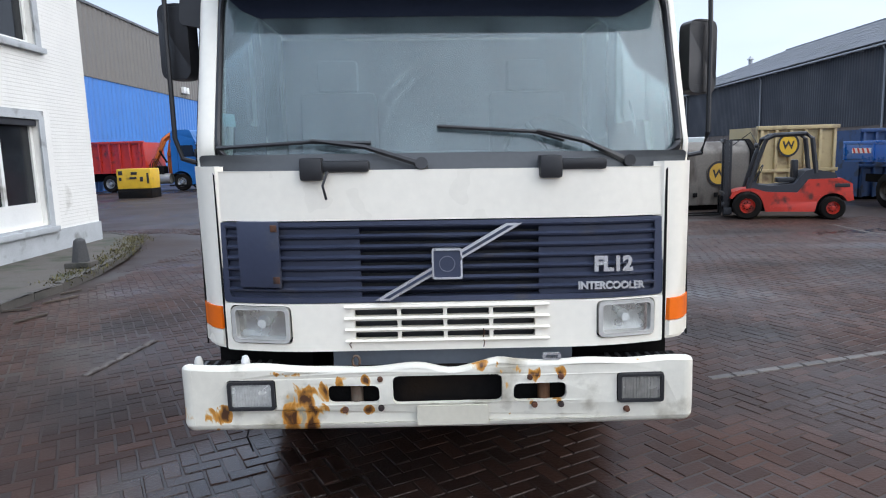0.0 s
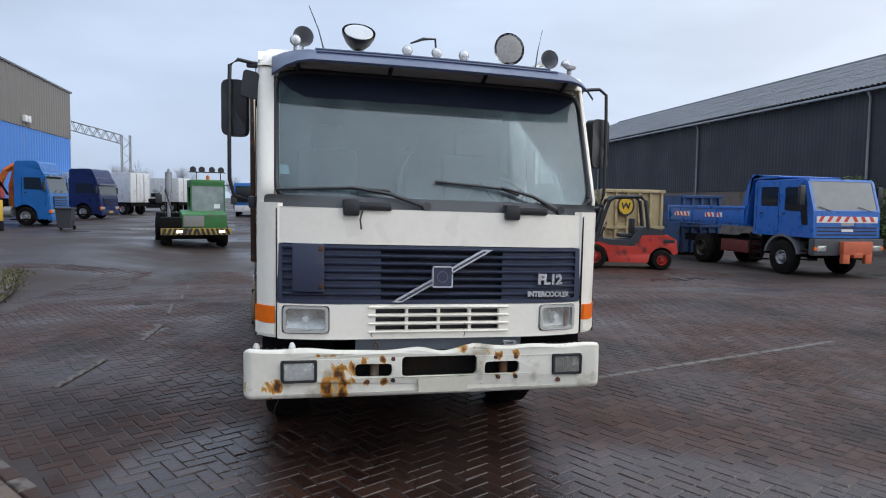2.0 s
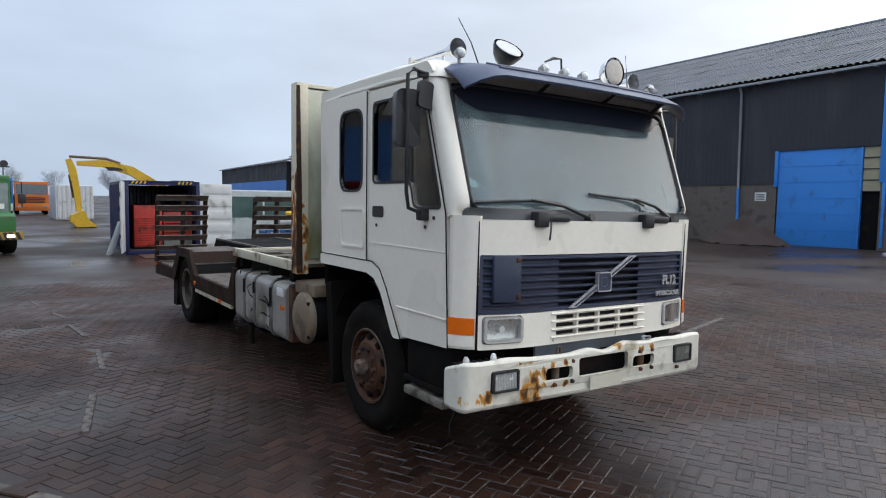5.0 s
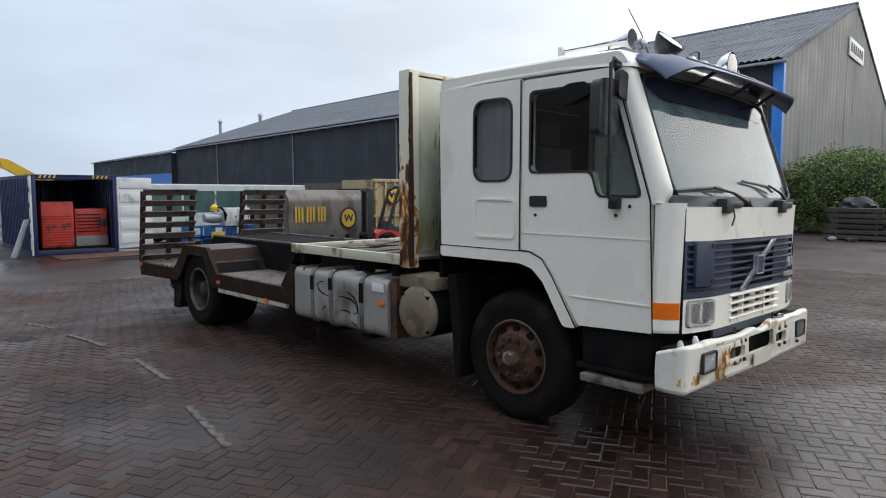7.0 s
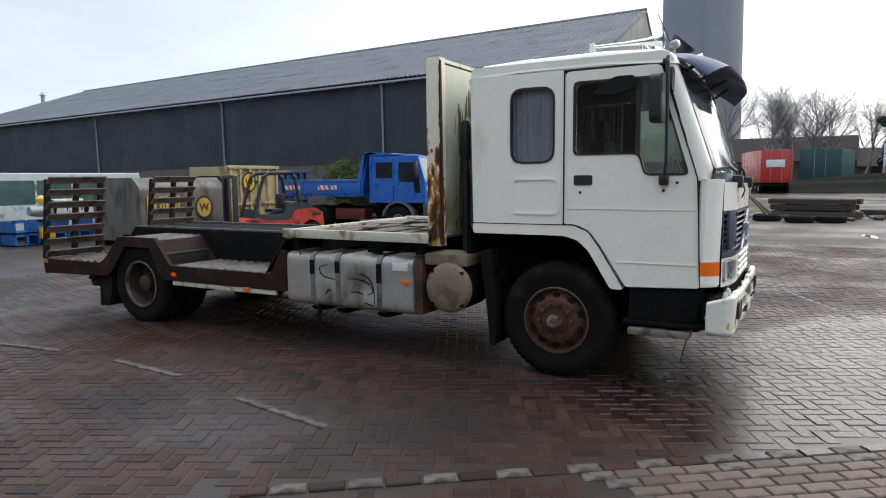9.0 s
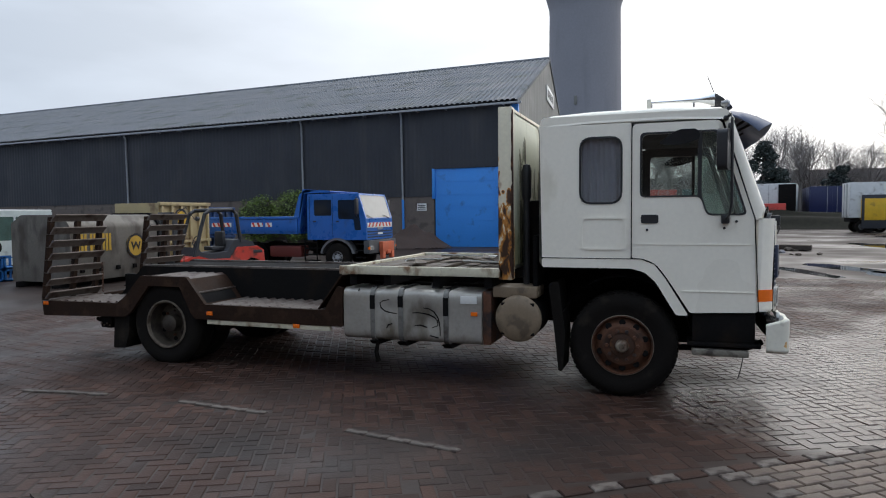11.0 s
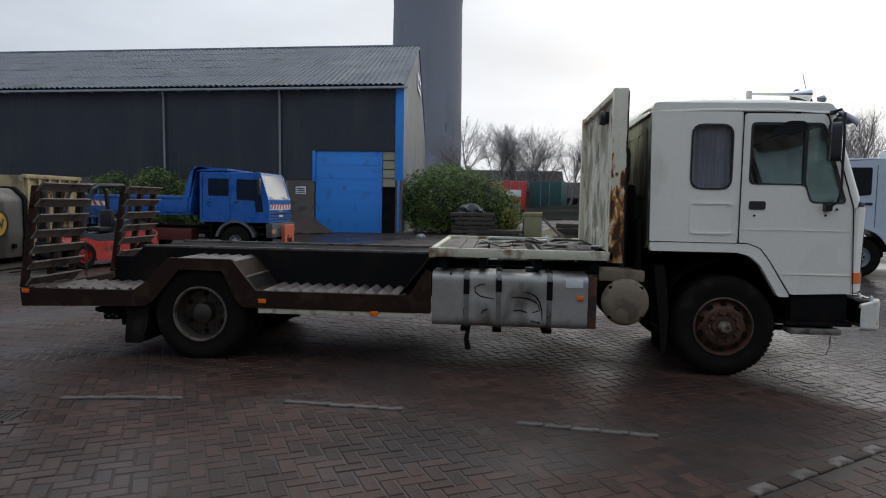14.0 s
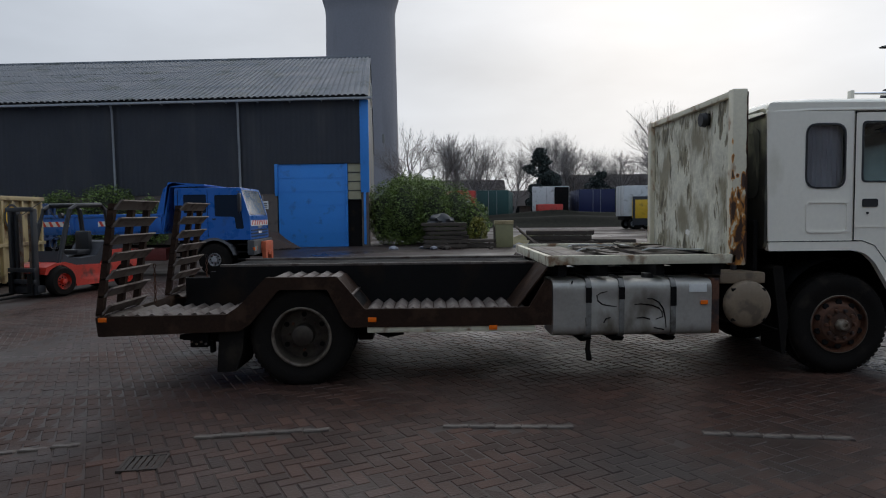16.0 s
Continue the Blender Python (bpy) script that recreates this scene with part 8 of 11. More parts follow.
def blue_tipper():
    t = thing("tipper_truck", "bright blue double-cab tipper truck parked along the hangar", "truck", pose(14.87, 14.42, G - 0.02))
    w = 2.3
    wins = [rounded([(0.20, 1.50), (0.46, 1.50), (0.50, 1.88), (1.12, 1.90), (1.12, 2.58), (0.34, 2.58)], 0.05), rounded(rect(1.38, 2.10, 2.02, 2.60), 0.05)]
    cab_over(t, w, 2.38, 1.15, 2.80, TRUCK_BLUE, 2, slope=0.3, ws=(0.46, 0.94), openings=wins)
    # warning stripes, grille and plain marks on the front
    bm = B()
    box(bm, -w / 2 + 0.1, w / 2 - 0.1, -0.012, 0.01, 1.58, 1.76)
    ws = part("stripe_board", bm, FRAME_WHITE, t, "red and white warning stripes")
    for k in range(7):
        x = -w / 2 + 0.14 + k * 0.29
        sg = 1 if k < 4 else -1
        plate(ws, "stripe", [(x, 1.61), (x + 0.12, 1.61), (x + 0.12 + 0.1 * sg, 1.765), (x + 0.1 * sg, 1.765)] if sg > 0 else [(x + 0.1, 1.61), (x + 0.22, 1.61), (x + 0.12, 1.765), (x, 1.765)], lambda u, v, q: (u, -0.018 + q, v), 0.006, FLUO_RED)
    for k in range(3):
        bm = B()
        box(bm, -w / 2 + 0.12, w / 2 - 0.12, -0.008, 0.02, 1.22 + k * 0.1, 1.26 + k * 0.1)
        part("grille_slot", bm, BLACK_PL, t)
    bm = B()
    box(bm, -0.2, 0.2, -0.02, 0.0, 1.33, 1.40)
    part("plain_badge", bm, FRAME_WHITE, t, "pale badge bar")
    bm = B()
    box(bm, -0.22, 0.22, -0.018, 0.0, 1.50, 1.58)
    part("plain_badge", bm, GALV, t)
    lamps_and_bumper(t, w + 0.08, 0.66, 1.13, mat("bumper_grey", (0.06, 0.062, 0.065), 0.6, var=0.2, bump=0.1), 0.86)
    bm = B()
    box(bm, -0.35, 0.65, -0.28, -0.12, 0.68, 1.06, 0.02)
    box(bm, -0.35, -0.12, -0.28, -0.15, 0.44, 0.72, 0.02)
    box(bm, 0.42, 0.65, -0.28, -0.15, 0.44, 0.72, 0.02)
    box(bm, 0.0, 0.3, -0.3, -0.15, 0.6, 0.75, 0.02)
    part("plough_mount", bm, mat("mount_orange", (0.55, 0.12, 0.05), 0.6, bump=0.1), t, "orange-red plough mounting plate")
    for y, nm in ((1.17, "front_wheel"), (4.95, "rear_wheel")):
        for s in (-1, 1):
            tyre(t, s * 1.0, y, 0.52, 0.28, s, mat("wheel_silver", (0.36, 0.36, 0.37), 0.5, metal=0.3, var=0.2, bump=0.1, stain=(0.08, 0.07, 0.06), stain_amt=0.4, stain_scale=9) if y < 3 else RIM, nm, rim_r=0.42 if y < 3 else 0.55)
        if y > 3:
            for s in (-1, 1):
                tyre(t, s * 0.68, y, 0.52, 0.28, s, DARK, "inner_wheel")
    for s in (-1, 1):
        arch = [(1.17 - 0.70 * math.cos(a), 0.52 + 0.70 * math.sin(a)) for a in [radians(12 + 13 * k) for k in range(13)]]
        inn = [(1.17 + 0.62 * math.cos(a), 0.52 + 0.62 * math.sin(a)) for a in [radians(12 + 13 * k) for k in range(13)]]
        plate(t, "mudguard", arch + inn, lambda u, v, q: (s * (1.16 - q), u, v), 0.34, mat("guard_grey", (0.13, 0.13, 0.135), 0.6))
        for k in range(3):
            bm = B()
            box(bm, s * 0.98 - 0.15, s * 0.98 + 0.15, 0.12, 0.45, 0.50 + k * 0.24, 0.54 + k * 0.24, 0.01)
            box(bm, s * 0.86 - 0.02, s * 0.86 + 0.02, 0.12, 0.45, 0.50, 1.1)
            part("front_step", bm, DARK, t)
    bm = B()
    for s in (-1, 1):
        box(bm, s * 0.42 - 0.04, s * 0.42 + 0.04, 0.5, 6.9, 0.70, 0.95)
    box(bm, -0.75, 0.75, 0.3, 2.4, 0.55, 1.2)
    part("chassis", bm, DARK, t)
    bm = B()
    box(bm, -1.0, -0.45, 2.75, 4.1, 0.5, 0.9, 0.03)
    part("side_tank", bm, mat("dull_red", (0.12, 0.02, 0.015), 0.6), t, "dull red side tank")
    for k in range(4):
        bm = B()
        box(bm, -1.12, -0.8, 2.02, 2.5, 0.36 + k * 0.22, 0.40 + k * 0.22, 0.01)
        part("step", bm, DARK, t)
    for y in (2.0, 2.5):
        part("step_stringer", box(B(), -1.13, -1.09, y, y + 0.03, 0.34, 1.2, 0.005), DARK, t)
    # bed
    bm = B()
    box(bm, -1.12, 1.12, 2.75, 7.0, 1.36, 1.44)
    bd = part("tipper_bed", bm, TRUCK_BLUE, t, "blue tipper bed with ribbed sides")
    for s in (-1, 1):
        bm = B()
        box(bm, s * 1.12 - 0.03, s * 1.12 + 0.03, 2.8, 7.0, 1.44, 1.95, 0.01)
        box(bm, s * 1.12 - 0.06, s * 1.12 + 0.06, 2.75, 7.03, 1.90, 2.0, 0.015)
        part("side_board", bm, TRUCK_BLUE, bd)
        for k in range(4):
            bm = B()
            box(bm, s * 1.15 - 0.03, s * 1.15 + 0.03, 2.8 + k * 1.37, 2.9 + k * 1.37, 1.4, 1.95, 0.01)
            part("stake", bm, TRUCK_BLUE, bd)
        for y0 in (3.9, 5.7):
            bm = B()
            box(bm, s * 1.155 - 0.004, s * 1.155 + 0.004, y0, y0 + 0.9, 1.62, 1.78)
            mk = part("warning_mark", bm, FRAME_WHITE, bd)
            for k in range(4):
                plate(mk, "stripe", [(y0 + 0.05 + k * 0.22, 1.62), (y0 + 0.14 + k * 0.22, 1.62), (y0 + 0.22 + k * 0.22, 1.78), (y0 + 0.13 + k * 0.22, 1.78)], lambda u, v, q: (s * (1.16 + q), u, v), 0.004, FLUO_RED)
    bm = B()
    box(bm, -1.12, 1.12, 6.97, 7.03, 1.44, 1.98, 0.01)
    part("tailgate", bm, TRUCK_BLUE, bd)
    # front wall with forward canopy
    plate(bd, "canopy", rounded([(2.75, 1.44), (2.52, 2.84), (1.45, 2.86), (1.42, 2.92), (2.58, 3.0), (2.83, 1.44)], 0.03), lambda u, v, q: (-1.12 + q, u, v), 2.24, TRUCK_BLUE)
    for s in (-1, 1):
        plate(bd, "canopy_cheek", rounded([(2.72, 1.95), (2.98, 1.95), (2.72, 2.8), (2.45, 2.98), (2.0, 2.93), (2.5, 2.86)], 0.03), lambda u, v, q: (s * (1.12 - q), u, v), 0.03, TRUCK_BLUE)
    return t


blue_tipper()


def forklift():
    # own space: forks towards -y
    a = math.degrees(math.atan2(-0.68, 1.9))  # axle line from the front to the rear wheel
    t = thing("forklift", "red forklift with black overhead guard and mast, parked", "forklift", pose(8.90, 18.15, G, 0, 0, a - 90))
    rear = [(2.02 + 0.38 * math.cos(a), 0.3 + 0.38 * math.sin(a)) for a in [radians(25 + 130 * k / 8) for k in range(9)]]
    front = [(0.42 * math.cos(a), 0.33 + 0.42 * math.sin(a)) for a in [radians(150 * k / 8) for k in range(9)]]
    prof = [(-0.42, 0.56), (-0.36, 0.72), (-0.15, 0.80), (0.15, 0.82), (0.48, 0.72), (1.2, 0.70), (1.45, 1.04), (2.2, 1.06), (2.45, 0.92), (2.5, 0.5)] + rear + [(1.62, 0.2), (0.46, 0.2)] + front
    bm = B()
    slab(bm, prof, [], lambda u, v, q: (-0.52 + q, u, v), 1.04)
    bmesh.ops.bevel(bm, geom=[e for e in bm.edges if abs(abs(e.verts[0].co.x) - 0.52) < 1e-4 and abs(e.verts[0].co.x - e.verts[1].co.x) < 1e-5 and e.calc_length() > 0.2], offset=0.03, segments=2, affect="EDGES", clamp_overlap=True)
    part("body", bm, LIFT_RED, t, "red painted body and counterweight")
    part("cowl", slab(B(), [(0.05, 0.80), (0.12, 1.08), (0.25, 0.92), (0.6, 0.88), (1.12, 0.92), (1.38, 1.26), (1.55, 1.3), (2.05, 1.2), (2.12, 1.055), (1.45, 1.035), (1.2, 0.695), (0.48, 0.715)], [], lambda u, v, q: (-0.49 + q, u, v), 0.98), CLAD_DARK, t, "dark grey cowl and side frame")
    part("belly", box(B(), -0.42, 0.42, 0.3, 2.2, 0.2, 0.7), DARK, t)
    part("tail_recess", box(B(), -0.525, 0.525, 2.05, 2.4, 0.82, 0.93, 0.02), BLACK_PL, t)
    for s in (-1, 1):
        tyre(t, s * 0.52, 0.0, 0.36, 0.26, s, LIFT_RED, "front_wheel")
        tyre(t, s * 0.50, 2.02, 0.30, 0.22, s, LIFT_RED, "rear_wheel")
    bm = B()
    box(bm, -0.25, 0.25, 0.75, 1.2, 0.95, 1.08, 0.04)
    st = part("seat", bm, BLACK_PL, t)
    bm = B()
    box(bm, -0.23, 0.23, 1.12, 1.25, 1.05, 1.55, 0.05)
    part("backrest", bm, BLACK_PL, st)
    bm = B()
    tube(bm, [(0, 0.15, 0.7), (0, 0.35, 1.25)], 0.03, 8)
    tube(bm, [(0.17 * math.cos(k * math.pi / 8), 0.36 + 0.06 * math.sin(k * math.pi / 8), 1.27 + 0.15 * math.sin(k * math.pi / 8)) for k in range(17)], 0.014, 6)
    part("steering_wheel", bm, BLACK_PL, t)
    for s in (-1, 1):
        bm = B()
        tube(bm, [(s * 0.46, 0.0, 0.70), (s * 0.44, 0.30, 1.75), (s * 0.43, 0.42, 2.1), (s * 0.43, 0.6, 2.2), (s * 0.43, 1.35, 2.22), (s * 0.44, 1.5, 2.1), (s * 0.46, 1.62, 1.2)], 0.06, 8)
        part("guard_post", bm, BLACK_PL, t, "black overhead guard tube")
    for k in range(7):
        bm = B()
        box(bm, -0.43, 0.43, 0.55 + k * 0.13, 0.59 + k * 0.13, 2.19, 2.24, 0.01)
        part("guard_bar", bm, BLACK_PL, t)
    m = part("mast_foot", box(B(), -0.45, 0.45, -0.55, -0.35, 0.12, 0.3, 0.02), BLACK_PL, t)
    for s in (-1, 1):
        for d, x in ((-0.52, 0.36), (-0.44, 0.26)):
            bm = B()
            box(bm, s * x - 0.04, s * x + 0.04, d - 0.06, d + 0.06, 0.08, 2.12, 0.01)
            part("mast_channel", bm, BLACK_PL, t, "black mast channel")
        bm = B()
        cyl(bm, (s * 0.15, -0.45, 0.2), (s * 0.15, -0.45, 2.0), 0.04, seg=10)
        part("lift_cylinder", bm, HUB, t)
        bm = B()
        slab(bm, [(-0.62, 0.08), (-1.72, 0.05), (-1.72, 0.07), (-0.66, 0.13), (-0.66, 0.6), (-0.62, 0.6)], [], lambda u, v, q: (s * 0.3 - 0.06 + q, u, v), 0.12)
        part("fork", bm, DARK, t)
    for z in (0.35, 0.62, 2.05):
        bm = B()
        box(bm, -0.42, 0.42, -0.62, -0.55, z, z + 0.1, 0.01)
        part("carriage_bar", bm, BLACK_PL, t)
    bm = B()
    lathe(bm, (0.42, 0.2, 1.95), "y", [(-0.06, 0.0), (-0.06, 0.07), (0.02, 0.06), (0.05, 0)], 14)
    part("work_lamp", bm, BLACK_PL, t)
    bm = B()
    tube(bm, [(-0.30, -0.4, 1.9), (-0.1, 0.1, 2.3), (0.1, 0.3, 1.9)], 0.012, 5)
    part("hose", bm, BLACK_PL, t)


forklift()


def text_blocks(parent, x0, z0, h, n, w, gap, y, m):
    """Big painted letters as plain blocks of their size and colour."""
    for k in range(n):
        for q in range(3):
            bm = B()
            a = x0 + k * (w + gap) + q * w / 3
            box(bm, a, a + w * 0.22, y - 0.006, y, z0, z0 + h)
            part("painted_bar", bm, m, parent)


def ring_mark(parent, x, y, z, r, ya, m_out, m_in):
    ring = [(x + r * math.cos(k * math.pi / 16), z + r * 1.08 * math.sin(k * math.pi / 16)) for k in range(32)]
    rin = [(x + r * 0.82 * math.cos(k * math.pi / 16), z + r * 0.88 * math.sin(k * math.pi / 16)) for k in range(32)]
    plate(parent, "mark_disc", ring, lambda u, v, q: (u, ya + q, v), 0.006, m_out, "round yellow mark")
    plate(parent, "mark_ring", ring, lambda u, v, q: (u, ya - 0.006 + q, v), 0.006, m_in, "", [rin])
    plate(parent, "mark_bars", [(x - r * 0.55, z + r * 0.35), (x - r * 0.3, z - r * 0.4), (x, z + r * 0.1), (x + r * 0.3, z - r * 0.4), (x + r * 0.55, z + r * 0.35), (x + r * 0.38, z + r * 0.35), (x + r * 0.27, z - r * 0.05), (x, z + r * 0.42), (x - r * 0.27, z - r * 0.05), (x - r * 0.38, z + r * 0.35)], lambda u, v, q: (u, ya - 0.006 + q, v), 0.006, m_in)


def grey_press_box():
    t = thing("press_container", "long grey steel container with rounded top and yellow painted letters", "container", pose(0, 20.3, G))
    x0, x1 = 6.75, 10.1
    prof = rounded([(0.05, 0.16), (2.3, 0.16), (2.3, 1.85), (1.9, 2.1), (0.35, 2.1), (0.02, 1.8), (0.0, 0.8)], [0.03, 0.03, 0.06, 0.05, 0.08, 0.12, 0.1], 5)
    bm = B()
    slab(bm, prof, [], lambda u, v, q: (x0 + q, u, v), x1 - x0)
    part("shell", bm, BOX_GREY, t)
    bm = B()
    slab(bm, rounded([(-0.04, 0.1), (2.34, 0.1), (2.34, 1.9), (1.92, 2.15), (0.33, 2.15), (-0.04, 1.85)], 0.1), [], lambda u, v, q: (x1 - 0.02 + q, u, v), 0.14)
    part("end_frame", bm, DARK, t, "dark end frame")
    for k in range(5):
        bm = B()
        box(bm, x0 + 0.3 + k * 0.65, x0 + 0.42 + k * 0.65, -0.05, 0.02, 0.42, 0.55, 0.01)
        part("lug", bm, DARK, t)
    bm = B()
    for y in (0.4, 1.8):
        box(bm, x0 - 0.2, x1, y, y + 0.15, 0.0, 0.17, 0.01)
    part("skid", bm, DARK, t)
    yl = mat("faded_yellow", (0.50, 0.30, 0.035), 0.6, var=0.25, bump=0.05)
    text_blocks(t, 6.95, 1.02, 0.52, 3, 0.36, 0.08, -0.03, yl)
    ring_mark(t, 9.12, 0, 1.12, 0.36, -0.03, yl, BLACK_PL)


grey_press_box()


def skip_box(name, label, x0, x1, y0, y1, z1, m, ribs):
    t = thing(name, label, "skip")
    for a, b, c, d in ((x0, x0 + 0.06, y0, y1), (x1 - 0.06, x1, y0, y1), (x0 + 0.06, x1 - 0.06, y0, y0 + 0.06), (x0 + 0.06, x1 - 0.06, y1 - 0.06, y1)):
        part("wall", box(B(), a, b, c, d, G + 0.12, z1), m, t)
    part("bottom", box(B(), x0 + 0.06, x1 - 0.06, y0 + 0.06, y1 - 0.06, G + 0.12, G + 0.2), m, t)
    for k in range(ribs):
        x = x0 + 0.05 + k * (x1 - x0 - 0.17) / (ribs - 1)
        bm = B()
        box(bm, x, x + 0.09, y0 - 0.09, y0, G + 0.1, z1 - 0.05, 0.01)
        part("rib", bm, m, t)
    bm = B()
    box(bm, x0 - 0.05, x1 + 0.05, y0 - 0.11, y0 + 0.03, z1 - 0.09, z1 + 0.03, 0.02)
    box(bm, x0 - 0.05, x1 + 0.05, y0 - 0.1, y0, G + 1.1, G + 1.2, 0.01)
    part("top_rim", bm, m, t)
    for y in (y0 + 0.3, y1 - 0.4):
        part("skid", box(B(), x0, x1, y, y + 0.12, G, G + 0.13), DARK, t)
    return t


sk = skip_box("skip_container", "beige ribbed steel skip with a round yellow mark", 10.4, 12.85, 20.5, 22.4, 2.48, BEIGE, 6)
ring_mark(sk, 11.3, 0, 1.92, 0.34, 20.38, YELLOW, BLACK_PL)
skip_box("skip_container", "blue open-top steel skip behind the tipper truck", 14.75, 16.55, 22.2, 26.5, 2.35, SKIP_BLUE, 5)


def shipping_container():
    t = thing("shipping_container", "navy shipping container with its pale doors open", "container", pose(0.45, 24.8, G, 0, 0, -3))
    W, D, H = 2.44, 6.06, 2.55
    bm = B()
    for x in (0.0, W - 0.06):
        corrugated(bm, (x, 0.1, 0.12), (0, 1, 0), D - 0.2, (0, 0, 1), H - 0.2, (1, 0, 0), 0.28, 0.05)
    corrugated(bm, (0.06, D - 0.06, 0.12), (1, 0, 0), W - 0.12, (0, 0, 1), H - 0.2, (0, -1, 0), 0.28, 0.05)
    box(bm, 0.0, W, 0.0, D, H - 0.06, H)
    part("shell", bm, NAVY, t, "navy corrugated shell")
    bm = B()
    box(bm, 0.02, W - 0.02, 0.02, D - 0.02, 0.1, 0.15)
    part("floor_boards", bm, TIMBER, t)
    for x in (0, W - 0.12):
        for y in (0, D - 0.12):
            part("corner_post", box(B(), x, x + 0.12, y, y + 0.12, 0, H, 0.01), NAVY, t)
    part("door_header", box(B(), 0.12, W - 0.12, 0, 0.1, H - 0.14, H + 0.01, 0.01), NAVY, t)
    part("door_sill", box(B(), 0.12, W - 0.12, 0, 0.1, 0, 0.15, 0.01), NAVY, t)
    for x in (0.0, W - 0.1):
        for z in (0.0, H - 0.1):
            part("side_rail", box(B(), x, x + 0.1, 0.12, D - 0.12, z, z + 0.11, 0.01), NAVY, t)
    for x0 in (0.2, 1.7):
        for k in range(4):
            plate(t, "warning_stripe", [(x0 + k * 0.13, H - 0.1), (x0 + 0.06 + k * 0.13, H - 0.1), (x0 + 0.1 + k * 0.13, H - 0.01), (x0 + 0.04 + k * 0.13, H - 0.01)], lambda u, v, q: (u, -0.012 + q, v), 0.006, YELLOW)
    for nm, hx, ang, sgn in (("door_leaf", 0.0, -100, -1), ("door_leaf", W, -22, 1)):
        bm = B()
        box(bm, 0, 1.18, -0.05, 0.0, 0.14, H - 0.05, 0.01)
        for k in range(5):
            box(bm, 0.06, 1.12, -0.075, -0.05, 0.3 + k * 0.46, 0.62 + k * 0.46, 0.01)
        if sgn < 0:
            bmesh.ops.rotate(bm, verts=bm.verts, cent=(0, 0, 0), matrix=Matrix.Rotation(radians(ang), 3, "Z"))
        else:
            bmesh.ops.rotate(bm, verts=bm.verts, cent=(0, 0, 0), matrix=Matrix.Rotation(radians(10), 3, "Z"))
        bmesh.ops.translate(bm, verts=bm.verts, vec=(hx, 0, 0))
        part(nm, bm, OFF_WHITE, t, "pale grey open container door")
    g = thing("generator", "red louvred generator set inside the open container", "generator", pose(0.45, 24.8, G, 0, 0, -3) @ pose(0.32, 0.5, 0.15))
    bm = B()
    box(bm, 0.0, 0.92, 0.0, 1.6, 0.08, 1.55, 0.02)
    part("orange_housing", bm, LIFT_RED, g)
    for k in range(12):
        bm = B()
        box(bm, 0.04, 0.88, -0.03, 0.0, 0.14 + k * 0.085, 0.19 + k * 0.085, 0.006)
        part("louvre", bm, LIFT_RED, g)
    bm = B()
    box(bm, 0.98, 1.95, 0.1, 1.9, 0.42, 1.32, 0.03)
    part("red_housing", bm, RED, g)
    for k in range(6):
        bm = B()
        box(bm, 1.02, 1.75, 0.07, 0.1, 0.55 + k * 0.11, 0.58 + k * 0.11)
        part("louvre", bm, DARK, g)
    bm = B()
    box(bm, 0.98, 1.95, 0.06, 1.9, 0.08, 0.42, 0.02)
    part("grey_base", bm, CLAD_GREY, g)
    bm = B()
    box(bm, 1.7, 1.9, 0.05, 0.1, 0.72, 0.98, 0.01)
    part("control_box", bm, BLACK_PL, g)
    bm = B()
    box(bm, 0.0, 1.95, 0.0, 1.8, 0.0, 0.08)
    part("skid", bm, DARK, g)
    p = thing("panel_stack", "pale flat panels leaning on the container", "panels")
    for k in range(3):
        bm = B()
        slab(bm, [(0, 0), (0.12, 0), (0.47, 1.15), (0.40, 1.15)], [], lambda u, v, q: (-0.15 + u + k * 0.08, 24.9 + k * 0.22 + q, G + v), 0.1)
        part("panel", bm, OFF_WHITE, p)
    r = thing("steel_plate", "rusty brown steel plate lying before the container", "plate")
    bm = B()
    box(bm, 0.75, 3.2, 22.9, 24.5, G, G + 0.04, 0.005)
    part("sheet", bm, RUST, r)


shipping_container()


